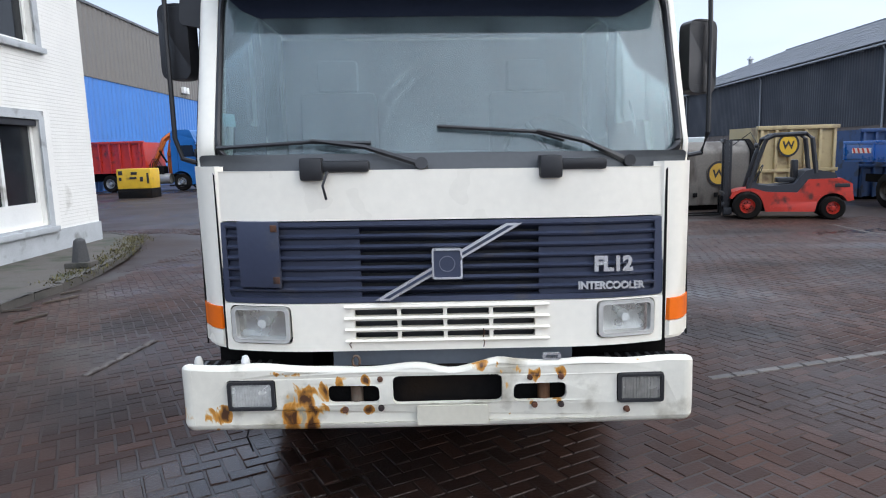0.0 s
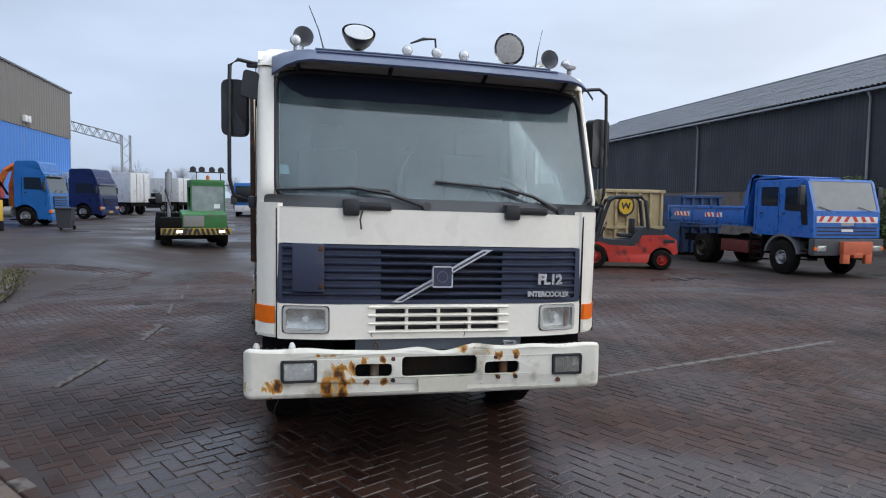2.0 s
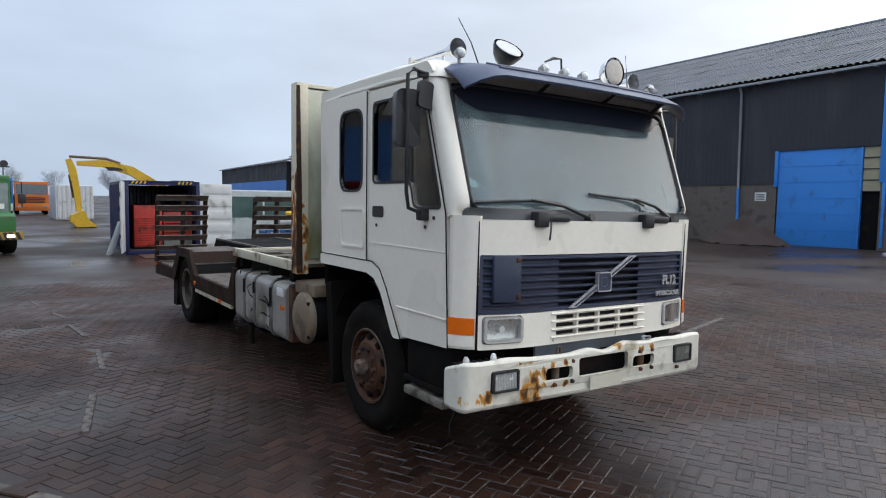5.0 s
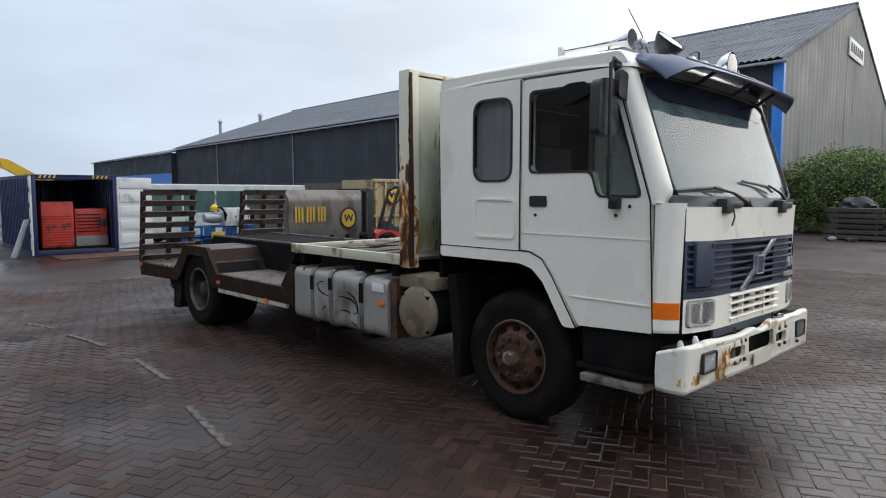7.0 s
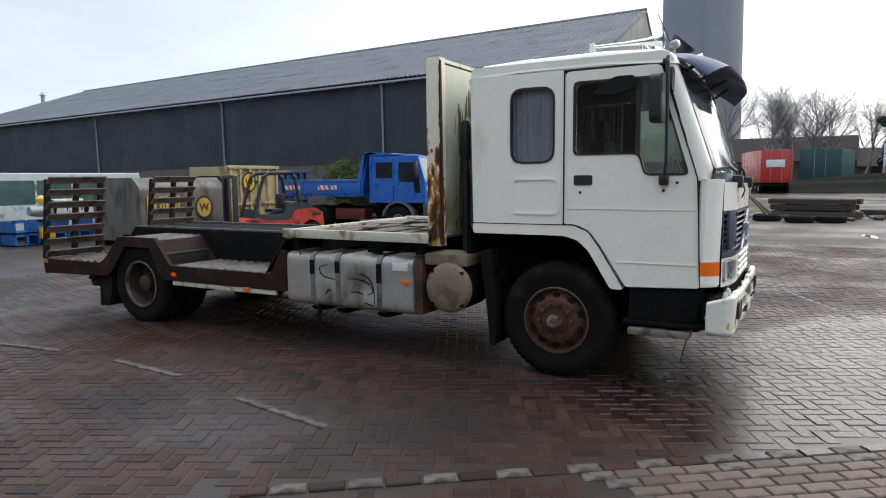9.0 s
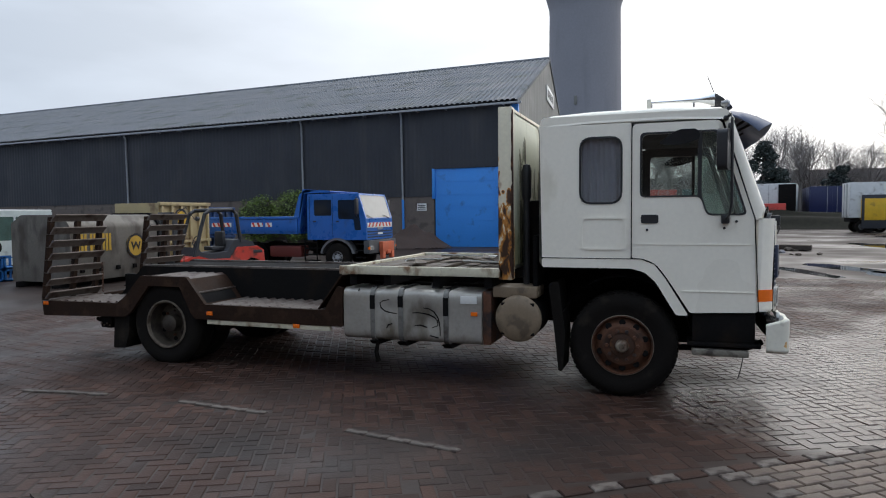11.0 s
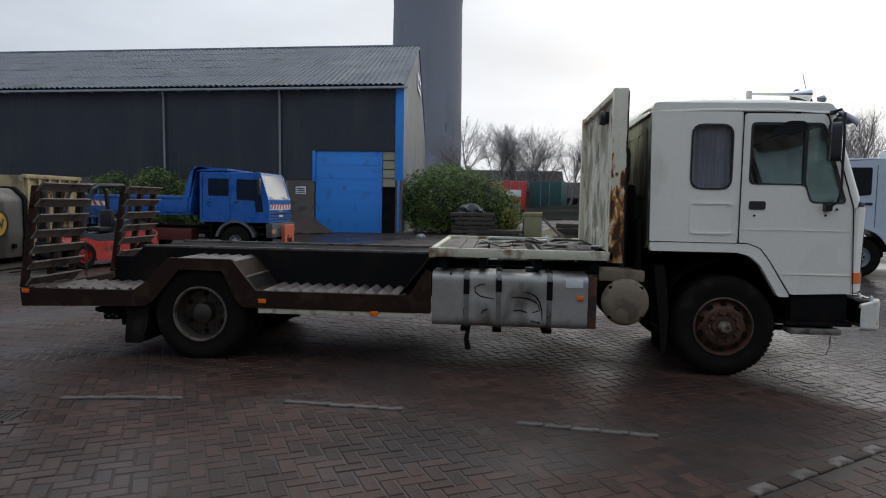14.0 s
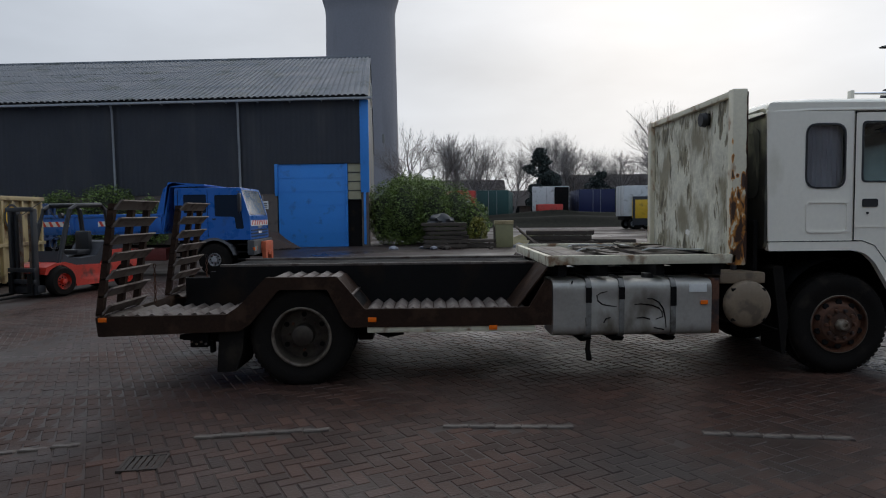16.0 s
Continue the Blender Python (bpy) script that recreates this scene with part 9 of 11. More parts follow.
def old_bus():
    t = thing("old_bus", "old white and pale-green bus body with large windows", "bus", pose(4.3, 26.4, G))
    L, H, W = 7.0, 2.26, 2.4
    wins = [rounded(rect(0.25 + k * 1.32, 1.5 + k * 1.32, 1.22, 2.06), 0.05) for k in range(5)]
    for y in (0.0, W - 0.05):
        bm = B()
        slab(bm, rounded(rect(0, L, 0.35, H), 0.1), wins, lambda u, v, q: (u, y + q, v), 0.05)
        sd = part("side_wall", bm, mat("bus_green", (0.50, 0.55, 0.53), 0.5, var=0.15, bump=0.05, stain=(0.12, 0.14, 0.13), stain_amt=0.35), t)
        for wo in wins:
            bm = B()
            slab(bm, wo, [], lambda u, v, q: (u, y + 0.02 + q, v), 0.008)
            part("window", bm, mat("bus_pane", (0.06, 0.11, 0.10), 0.07, var=0.4, scale=1.5, bump=0, coat=0.5), sd)
    bm = B()
    box(bm, 0, L, 0, W, H - 0.02, H + 0.06, 0.04)
    part("roof", bm, OFF_WHITE, t)
    bm = B()
    box(bm, 0.0, 0.05, 0.05, W - 0.05, 0.35, H)
    box(bm, L - 0.05, L, 0.05, W - 0.05, 0.35, H)
    part("end_wall", bm, OFF_WHITE, t)
    for x in (1.4, 5.4):
        for y in (0.15, W - 0.15):
            bm = B()
            lathe(bm, (x, y, 0.42), "y", [(-0.12, 0), (-0.12, 0.2), (-0.14, 0.24), (-0.14, 0.38), (-0.1, 0.42), (0.1, 0.42), (0.14, 0.38), (0.14, 0)], 20)
            part("wheel", bm, RUBBER, t)
    bm = B()
    box(bm, 0.3, L - 0.3, 0.2, W - 0.2, 0.2, 0.38)
    part("underbody", bm, DARK, t)


old_bus()


def crate_stack():
    t = thing("blue_crates", "stack of blue steel cable crates with odd machine parts on top", "crates")
    rng = random.Random(5)
    for k in range(4):
        for j in range(2):
            x, z = 5.15 + k * 0.85, G + j * 0.40
            bm = B()
            for (a0, a1, b0, b1) in ((0, 0.8, 0, 0.05), (0, 0.8, 0.33, 0.38), (0, 0.06, 0, 0.38), (0.74, 0.8, 0, 0.38), (0.37, 0.43, 0, 0.38)):
                for y in (24.2, 24.95):
                    box(bm, x + a0, x + a1, y, y + 0.05, z + b0, z + b1)
            box(bm, x, x + 0.8, 24.2, 25.0, z, z + 0.03)
            box(bm, x, x + 0.05, 24.25, 24.95, z, z + 0.36)
            part("crate", bm, SKY_BLUE, t)
    bm = B()
    box(bm, 5.9, 6.35, 24.05, 24.2, 0.2, 0.58, 0.02)
    part("yellow_box", bm, YELLOW, t)
    m = thing("pump_unit", "white control cabinet with grey motor on the crates", "machine", pose(6.2, 24.3, G + 0.78))
    for x in (0.22, 0.72):
        cb = part("cabinet", box(B(), x, x + 0.48, -0.2, 0.3, 0, 0.66, 0.03), OFF_WHITE, m)
        part("cabinet_latch", box(B(), x + 0.38, x + 0.42, -0.22, -0.2, 0.28, 0.38, 0.005), BLACK_PL, cb)
    part("side_motor", lathe(B(), (1.26, 0.05, 0.32), "x", [(-0.08, 0.0), (-0.08, 0.2), (0.14, 0.2), (0.2, 0.12), (0.2, 0)], 16), DARK, m)
    part("motor", lathe(B(), (-0.2, 0, 0.3), "x", [(-0.3, 0), (-0.3, 0.14), (0.0, 0.2), (0.3, 0.18), (0.32, 0)], 16), GALV, m)
    part("yellow_cap", lathe(B(), (-0.1, 0, 0.55), "z", [(0, 0.14), (0.14, 0.15), (0.24, 0.06), (0.26, 0)], 14), YELLOW, m)
    for k in range(3):
        part("hose", tube(B(), [(-0.05 + 0.08 * k, -0.1, 0.7), (0.12 + 0.06 * k, -0.25, 0.62 - 0.1 * k), (0.2, -0.22, 0.2)], 0.025, 6), DARK, m)


crate_stack()


def far_truck(name, label, m, paint, w, length, z1, body=None, body_len=6.0, body_z=(1.1, 3.6), body_w=2.45, lens=CLEAR_LENS, slope=0.2, stripes=None):
    t = thing(name, label, "truck", m)
    cab_over(t, w, length, 0.9, z1, paint, 1, slope=slope, ws=(0.42, 0.86))
    lamps_and_bumper(t, w, 0.35, 0.92, paint, 0.68, lens)
    bm = B()
    for k in range(4):
        box(bm, -w / 2 + 0.25, w / 2 - 0.25, -0.01, 0.03, 1.0 + k * 0.13, 1.07 + k * 0.13)
    part("grille", bm, BLACK_PL, t)
    for s in (-1, 1):
        tyre(t, s * (w / 2 - 0.16), 1.35, 0.5, 0.3, s, GALV, "front_wheel")
        tyre(t, s * (w / 2 - 0.16), length + body_len * 0.55, 0.5, 0.3, s, GALV, "rear_wheel")
    bm = B()
    for s in (-1, 1):
        box(bm, s * 0.42 - 0.05, s * 0.42 + 0.05, 0.4, length + body_len, 0.6, 0.92)
    part("chassis", bm, DARK, t)
    if body is not None:
        bm = B()
        box(bm, -body_w / 2, body_w / 2, length + 0.3, length + 0.3 + body_len, body_z[0], body_z[1], 0.03)
        bd = part("body", bm, body, t)
        for k in range(6):
            for s in (-1, 1):
                bm = B()
                y = length + 0.35 + k * (body_len - 0.2) / 5
                box(bm, s * body_w / 2 - 0.02, s * body_w / 2 + 0.02, y, y + 0.08, body_z[0], body_z[1], 0.01)
                part("post", bm, body, bd)
    return t


def high_cab_lorry(label, m, paint, L, ztop, win, scr_z, body_len, plate_yellow=False, low=None, box_top=0.0, group="lorries by the blue hall"):
    """A high-roofed tractor or lorry: front at y = 0 facing -y, with arches over the front wheels."""
    t = thing("lorry", label, "truck", m, group)
    w, ya = 2.46, 1.28
    zr = ztop - 0.72
    arch = [(ya + 0.62 * math.cos(a), 0.52 + 0.62 * math.sin(a)) for a in [math.pi * k / 10 for k in range(11)]]
    prof = [(0.02, 0.36), (0.0, 1.0), (0.05, scr_z[0]), (0.26, zr - 0.04), (0.42, zr + 0.02), (L, zr + 0.02), (L, 0.98)] + [q for q in arch if q[0] < L - 0.02] + [(ya - 0.62, 0.36)]
    bm = B()
    slab(bm, prof, [], lambda u, v, q: (-w / 2 + q, u, v), w)
    bmesh.ops.bevel(bm, geom=[e for e in bm.edges if abs(abs(e.verts[0].co.x) - w / 2) < 1e-4 and abs(abs(e.verts[1].co.x) - w / 2) < 1e-4 and max(v.co.y for v in e.verts) < 0.5], offset=0.07, segments=3, affect="EDGES", clamp_overlap=True)
    cab = part("cab", bm, paint, t)
    bm = B()
    fair = [(0.30, zr), (0.40, zr + 0.12), (0.62, ztop - 0.06), (0.85, ztop), (L - 0.15, ztop - 0.03), (L, ztop - 0.12), (L, zr)]
    slab(bm, rounded(fair, [0.02, 0.05, 0.1, 0.1, 0.05, 0.05, 0.02]), [], lambda u, v, q: (-w / 2 + 0.09 + q, u, v), w - 0.18)
    bmesh.ops.bevel(bm, geom=[e for e in bm.edges if abs(e.verts[0].co.x - e.verts[1].co.x) < 1e-5], offset=0.05, segments=2, affect="EDGES", clamp_overlap=True)
    rf = part("roof_fairing", bm, paint, t)
    bm = B()
    slab(bm, rounded(rect(-0.85, 0.85, 0.14, 0.42), 0.05), [], lambda u, v, q: (u, 0.375 + 0.44 * v - q, zr + 0.06 + v), 0.02)
    part("fairing_panel", bm, paint, rf)
    # sun visor, windscreen and wipers
    bm = B()
    slab(bm, rounded(rect(-w / 2 + 0.06, w / 2 - 0.06, 0, 0.2), 0.03), [], lambda u, v, q: (u, 0.02 + 0.6 * v + q, scr_z[1] - 0.02 + v * 0.5), 0.025)
    part("visor", bm, mat("smoked_visor", (0.012, 0.02, 0.05), 0.25, var=0.1, bump=0), t, "dark sun visor")
    slope = (0.21) / (zr - 0.04 - scr_z[0])

    def on(u, v, q):
        return (u, 0.05 + slope * (v - scr_z[0]) - 0.006 + q, v)
    bm = B()
    slab(bm, rounded(rect(-w / 2 + 0.12, w / 2 - 0.12, scr_z[0] + 0.03, scr_z[1]), 0.06), [], on, 0.004)
    part("windscreen", bm, mat("lorry_screen", (0.035, 0.045, 0.045), 0.06, var=0.2, bump=0, coat=0.4), t, "dark reflecting windscreen")
    for sx in (-0.7, 0.1):
        part("wiper", tube(B(), [on(sx, scr_z[0], -0.02), on(sx + 0.5, scr_z[0] + 0.2, -0.02)], 0.014, 5), BLACK_PL, t)
    for s in (-1, 1):
        def sp(u, v, q):
            return (s * (w / 2 + 0.004 - q), u, v)
        bm = B()
        slab(bm, rounded([(win[0], win[2]), (win[1], win[2]), (win[1], win[3]), (win[0] + 0.1, win[3])], 0.05), [], sp, 0.012)
        part("side_window", bm, DARK_PANE, t, "dark side window")
        for y in (win[0] - 0.14, win[1] + 0.1):
            bm = B()
            slab(bm, rect(y, y + 0.018, 1.05, zr - 0.1), [], sp, 0.01)
            part("door_seam", bm, DARK, t)
        bm = B()
        slab(bm, rounded(rect(win[1] - 0.16, win[1], win[2] - 0.2, win[2] - 0.14), 0.02), [], sp, 0.02)
        part("handle", bm, BLACK_PL, t)
        bm = B()
        slab(bm, rounded(rect(ya - 0.7, ya + 0.75, 0.28, 0.36), 0.02), [], sp, 0.3)
        box(bm, s * w / 2 - 0.2, s * w / 2 - 0.02, ya - 0.62, ya - 0.5, 0.36, 0.6)
        part("entry_step", bm, DARK, t)
        bm = B()
        tube(bm, [(s * w / 2, 0.34, scr_z[1] - 0.05), (s * (w / 2 + 0.16), 0.2, scr_z[1] - 0.08), (s * (w / 2 + 0.16), 0.2, scr_z[0] + 0.2)], 0.02, 6)
        ma = part("mirror_arm", bm, BLACK_PL, t)
        box_m = box(B(), s * (w / 2 + 0.17) - 0.11, s * (w / 2 + 0.17) + 0.11, 0.16, 0.28, scr_z[0] + 0.15, scr_z[0] + 0.62, 0.03)
        part("mirror", box_m, BLACK_PL, ma)
        tyre(t, s * (w / 2 - 0.17), ya, 0.5, 0.3, s, GALV, "front_wheel")
        tyre(t, s * (w / 2 - 0.3), L + body_len * 0.62, 0.5, 0.55, s, GALV, "rear_wheel")
    # bumper with lamps, grille slats
    bp = part("bumper", box(B(), -w / 2 + 0.01, w / 2 - 0.01, -0.07, 0.5 if low else 0.14, 0.27, 0.92 if low else 0.62, 0.04), low or paint, t)
    part("skirt", box(B(), -0.75, 0.75, -0.085, -0.06, 0.30, 0.44, 0.01), BLACK_PL, bp)
    for s in (-1, 1):
        part("headlamp", box(B(), s * 0.93 - 0.2, s * 0.93 + 0.2, -0.055, 0.03, 0.68, 0.88, 0.03), CLEAR_LENS, t, "clear headlamp")
        part("indicator", box(B(), s * 1.19 - 0.06, s * 1.19 + 0.06, -0.05, 0.06, 0.68, 0.88, 0.02), ORANGE, t)
    if plate_yellow:
        part("number_plate", box(B(), -0.26, 0.26, -0.1, -0.085, 0.45, 0.56, 0.005), YELLOW, t, "plain yellow number plate")
    gr = part("grille", box(B(), -0.82, 0.82, -0.03, 0.03, 0.98, scr_z[0] - 0.14, 0.03), BLACK_PL, t)
    k = 0
    while 1.03 + 0.13 * k < scr_z[0] - 0.2:
        part("slat", box(B(), -0.8, 0.8, -0.055, -0.025, 1.0 + 0.13 * k, 1.065 + 0.13 * k, 0.01), paint, gr)
        k += 1
    bm = B()
    for s in (-1, 1):
        box(bm, s * 0.42 - 0.05, s * 0.42 + 0.05, 0.4, L + body_len, 0.62, 0.95)
    box(bm, -0.9, 0.9, 0.3, L, 0.5, 0.95)
    part("chassis", bm, DARK, t)
    if box_top:
        part("box_body", box(B(), -w / 2, w / 2, L + 0.06, L + body_len, 1.0, box_top, 0.04), paint, t, "plain pale box body")
    tk = B()
    cyl(tk, (-0.95, L + 0.2, 0.72), (-0.95, L + 1.2, 0.72), 0.3, seg=18)
    part("fuel_tank", tk, ALU, t, "silver fuel tank")
    return t


PALE_PAINT = mat("pale_lorry_paint", (0.55, 0.60, 0.66), 0.4, var=0.08, bump=0.03, coat=0.2)


def modern_lorry(m):
    """A low-roofed modern lorry with a raked screen, a falling belt line, a grey lower front and a pale box body; front at y = 0 facing -y."""
    t = thing("lorry", "pale white modern lorry with a dark grey lower front", "truck", m)
    w, L, ya = 2.46, 2.0, 1.42
    arch = [(ya + 0.66 * math.cos(a), 0.52 + 0.72 * math.sin(a)) for a in [math.pi * k / 12 for k in range(13)]]
    prof = [(0.06, 0.95), (0.02, 1.25), (0.05, 1.62), (0.42, 2.74), (0.58, 2.90), (1.0, 2.97), (L, 2.97), (L, 0.95)] + [q for q in arch if q[1] > 0.94 and q[0] < L - 0.02]
    bm = B()
    slab(bm, prof, [], lambda u, v, q: (-w / 2 + q, u, v), w)
    bmesh.ops.bevel(bm, geom=[e for e in bm.edges if abs(abs(e.verts[0].co.x) - w / 2) < 1e-4 and abs(abs(e.verts[1].co.x) - w / 2) < 1e-4 and (max(v.co.y for v in e.verts) < 0.62 or min(v.co.z for v in e.verts) > 2.8)], offset=0.09, segments=4, affect="EDGES", clamp_overlap=True)
    part("cab", bm, PALE_PAINT, t)
    bm = B()
    slab(bm, rounded([(-1.13, 0.06), (1.13, 0.06), (1.07, 1.1), (-1.07, 1.1)], 0.08), [], lambda u, v, q: (u, 0.042 + 0.332 * v + q, 1.62 + v), 0.01)
    part("windscreen", bm, mat("lorry_screen", (0.035, 0.045, 0.045), 0.06, var=0.2, bump=0, coat=0.4), t, "dark reflecting windscreen")
    for s in (-1, 1):
        def sp(u, v, q):
            return (s * (w / 2 + 0.006 - q), u, v)
        bm = B()
        slab(bm, rounded([(0.14, 1.58), (0.75, 1.66), (1.0, 1.98), (1.62, 2.06), (1.62, 2.74), (0.52, 2.74)], [0.03, 0.1, 0.12, 0.05, 0.06, 0.06]), [], sp, 0.01)
        wd = part("side_window", bm, DARK_PANE, t, "dark side window")
        part("window_post", slab(B(), rounded([(0.58, 1.7), (0.64, 1.7), (0.78, 2.7), (0.72, 2.7)], 0.01), [], lambda u, v, q: (s * (w / 2 + 0.012 - q), u, v), 0.01), BLACK_PL, wd)
        for q0, q1 in ((0.30, 0.312), (1.72, 1.732)):
            part("door_seam", slab(B(), rect(q0, q1, 1.0, 1.55 if q0 < 1 else 2.8), [], sp, 0.008), DARK, t)
        part("crease", slab(B(), [(0.06, 1.255), (0.78, 1.255), (0.78, 1.275), (0.06, 1.275)], [], sp, 0.01), CLAD_GREY, t)
        part("handle", slab(B(), rounded(rect(1.48, 1.66, 1.80, 1.87), 0.02), [], sp, 0.02), BLACK_PL, t)
        lip = [(ya + 0.74 * math.cos(a), 0.52 + 0.80 * math.sin(a)) for a in [math.pi * k / 12 for k in range(1, 12)]]
        lin = [(ya + 0.64 * math.cos(a), 0.52 + 0.70 * math.sin(a)) for a in [math.pi * k / 12 for k in range(11, 0, -1)]]
        part("arch_lip", slab(B(), lip + lin, [], lambda u, v, q: (s * (w / 2 + 0.03 - q), u, v), 0.05), PALE_PAINT, t)
        part("lower_side", slab(B(), rounded([(0.0, 0.34), (0.72, 0.34), (0.76, 0.6), (0.84, 0.93), (0.0, 0.93)], 0.04), [], lambda u, v, q: (s * (w / 2 - 0.004 - q), u, v), 0.12), CLAD_DARK, t)
        ma = part("mirror_arm", tube(B(), [(s * w / 2, 0.44, 2.62), (s * (w / 2 + 0.15), 0.3, 2.6), (s * (w / 2 + 0.15), 0.3, 1.75), (s * w / 2, 0.22, 1.72)], 0.02, 6), BLACK_PL, t)
        part("mirror", box(B(), s * (w / 2 + 0.17) - 0.1, s * (w / 2 + 0.17) + 0.1, 0.24, 0.36, 1.92, 2.45, 0.04), BLACK_PL, ma)
        part("headlamp", box(B(), s * 0.98 - 0.25, s * 0.98 + 0.25, -0.05, 0.2, 0.70, 0.88, 0.04), CLEAR_LENS, t, "clear headlamp")
        tyre(t, s * (w / 2 - 0.17), ya, 0.5, 0.3, s, GALV, "front_wheel")
        tyre(t, s * (w / 2 - 0.3), 5.2, 0.5, 0.55, s, GALV, "rear_wheel")
    bp = part("bumper", box(B(), -w / 2 + 0.01, w / 2 - 0.01, -0.03, 0.3, 0.32, 0.95, 0.05), CLAD_DARK, t, "dark grey bumper")
    part("skirt", box(B(), -0.8, 0.8, -0.045, -0.02, 0.36, 0.5, 0.01), BLACK_PL, bp)
    gr = part("grille", box(B(), -0.85, 0.85, -0.01, 0.05, 1.0, 1.5, 0.03), BLACK_PL, t)
    for k in range(3):
        part("slat", box(B(), -0.83, 0.83, -0.03, 0.0, 1.04 + 0.15 * k, 1.12 + 0.15 * k, 0.01), PALE_PAINT, gr)
    bm = B()
    for s in (-1, 1):
        box(bm, s * 0.42 - 0.05, s * 0.42 + 0.05, 0.4, 6.4, 0.62, 0.95)
    box(bm, -0.9, 0.9, 0.3, L, 0.5, 0.95)
    part("chassis", bm, DARK, t)
    part("box_body", box(B(), -w / 2, w / 2, L + 0.1, 6.4, 1.0, 3.3, 0.04), PALE_PAINT, t, "plain pale box body")


modern_lorry(pose(11.35, -1.25, G, 0, 0, 160))
BLUE_AT = pose(-12.75, 40.0, G, 0, 0, 84)
high_cab_lorry("sky-blue high-roofed lorry with a silver tank", BLUE_AT, SKY_BLUE, 1.8, 3.5, (0.38, 1.3, 1.95, 2.6), (1.75, 2.68), 6.2)
cr = thing("loader_crane", "folded orange loader crane on the blue lorry", "crane", BLUE_AT @ pose(0, 0, 0.95))
part("column", box(B(), -0.35, 0.1, 2.1, 2.5, 0, 1.3, 0.05), ORANGE_PT, cr)
part("lower_boom", tube(B(), [(-0.45, 2.3, 1.1), (-0.5, 2.05, 2.0), (-0.5, 2.08, 2.3)], 0.15, 4), ORANGE_PT, cr)
part("upper_boom", tube(B(), [(-0.5, 2.05, 2.32), (-0.55, 2.5, 2.0), (-0.6, 3.1, 0.7), (-0.6, 3.3, 0.3)], [0.15, 0.17, 0.14, 0.1], 4), ORANGE_PT, cr)
part("ram", tube(B(), [(-0.7, 2.35, 0.7), (-0.7, 2.75, 1.4)], 0.06, 8), DARK, cr)
part("valve_block", box(B(), -1.1, -0.5, 2.4, 2.9, 0.0, 0.5, 0.05), DARK, cr)
for dx in (0.0, 0.12, 0.25):
    part("hose", tube(B(), [(-1.0, 2.5 + dx, 0.45), (-1.05, 2.75 + dx, 0.95), (-0.95, 3.0 + dx, 0.6), (-0.9, 3.05 + dx, 0.3)], 0.025, 5), BLACK_PL, cr)
rs = thing("skip", "red ribbed steel skip carried on the blue lorry", "skip", BLUE_AT @ pose(0, 0, 0.95))
bm = B()
slab(bm, [(3.35, 0.15), (3.45, 1.9), (7.7, 1.9), (7.8, 0.15)], [rect(3.55, 7.6, 0.3, 1.8)], lambda u, v, q: (-1.2 + q, u, v), 0.08)
slab(bm, [(3.35, 0.15), (3.45, 1.9), (7.7, 1.9), (7.8, 0.15)], [], lambda u, v, q: (-1.1 + q, u, v), 2.2)
part("load_box", bm, RED, rs)
for k in range(7):
    part("rib", box(B(), -1.25, -1.19, 3.6 + k * 0.62, 3.72 + k * 0.62, 0.2, 1.88, 0.01), RED, rs)
part("rim", box(B(), -1.27, -1.1, 3.4, 7.75, 1.86, 1.98, 0.02), RED, rs)
part("sub_frame", box(B(), -0.6, 0.6, 3.3, 7.8, 0.0, 0.16), DARK, rs)
high_cab_lorry("dark navy high-cab tractor lorry parked by the blue hall", pose(-12.75, 51.0, G, 0, 0, 75), NAVY, 2.25, 3.55, (0.42, 1.75, 1.83, 2.5), (1.65, 2.42), 4.0, True)
yg = thing("yellow_generator", "yellow canopy generator with black vents on a dark base", "generator", pose(-14.05, 33.0, G))
part("base", box(B(), -0.82, 0.82, -0.55, 0.55, 0, 0.45, 0.03), DARK, yg)
part("canopy", box(B(), -0.82, 0.82, -0.55, 0.55, 0.45, 1.42, 0.06), YELLOW, yg)
for x, w, z, h in ((-0.7, 0.12, 0.85, 0.16), (-0.72, 0.2, 1.12, 0.2), (-0.2, 0.34, 0.92, 0.1), (-0.12, 0.3, 1.13, 0.13), (0.3, 0.14, 0.8, 0.22), (0.62, 0.1, 0.7, 0.5)):
    part("vent", box(B(), x, x + w, -0.57, -0.54, z, z + h, 0.01), BLACK_PL, yg)
wb = thing("wheelie_bin", "dark grey wheelie bin beside the blue lorry", "bin", pose(-10.95, 34.6, G))
bm = B()
slab(bm, rounded([(-0.26, 0.1), (0.26, 0.1), (0.36, 1.0), (-0.36, 1.0)], 0.03), [], lambda u, v, q: (u, -0.35 + q, v), 0.7)
part("body", bm, CLAD_DARK, wb)
part("lid", box(B(), -0.39, 0.39, -0.4, 0.42, 1.0, 1.08, 0.03), CLAD_DARK, wb)
for x in (-0.3, 0.3):
    bm = B()
    cyl(bm, (x - 0.04, 0.3, 0.1), (x + 0.04, 0.3, 0.1), 0.1, seg=12)
    part("wheel", bm, RUBBER, wb)


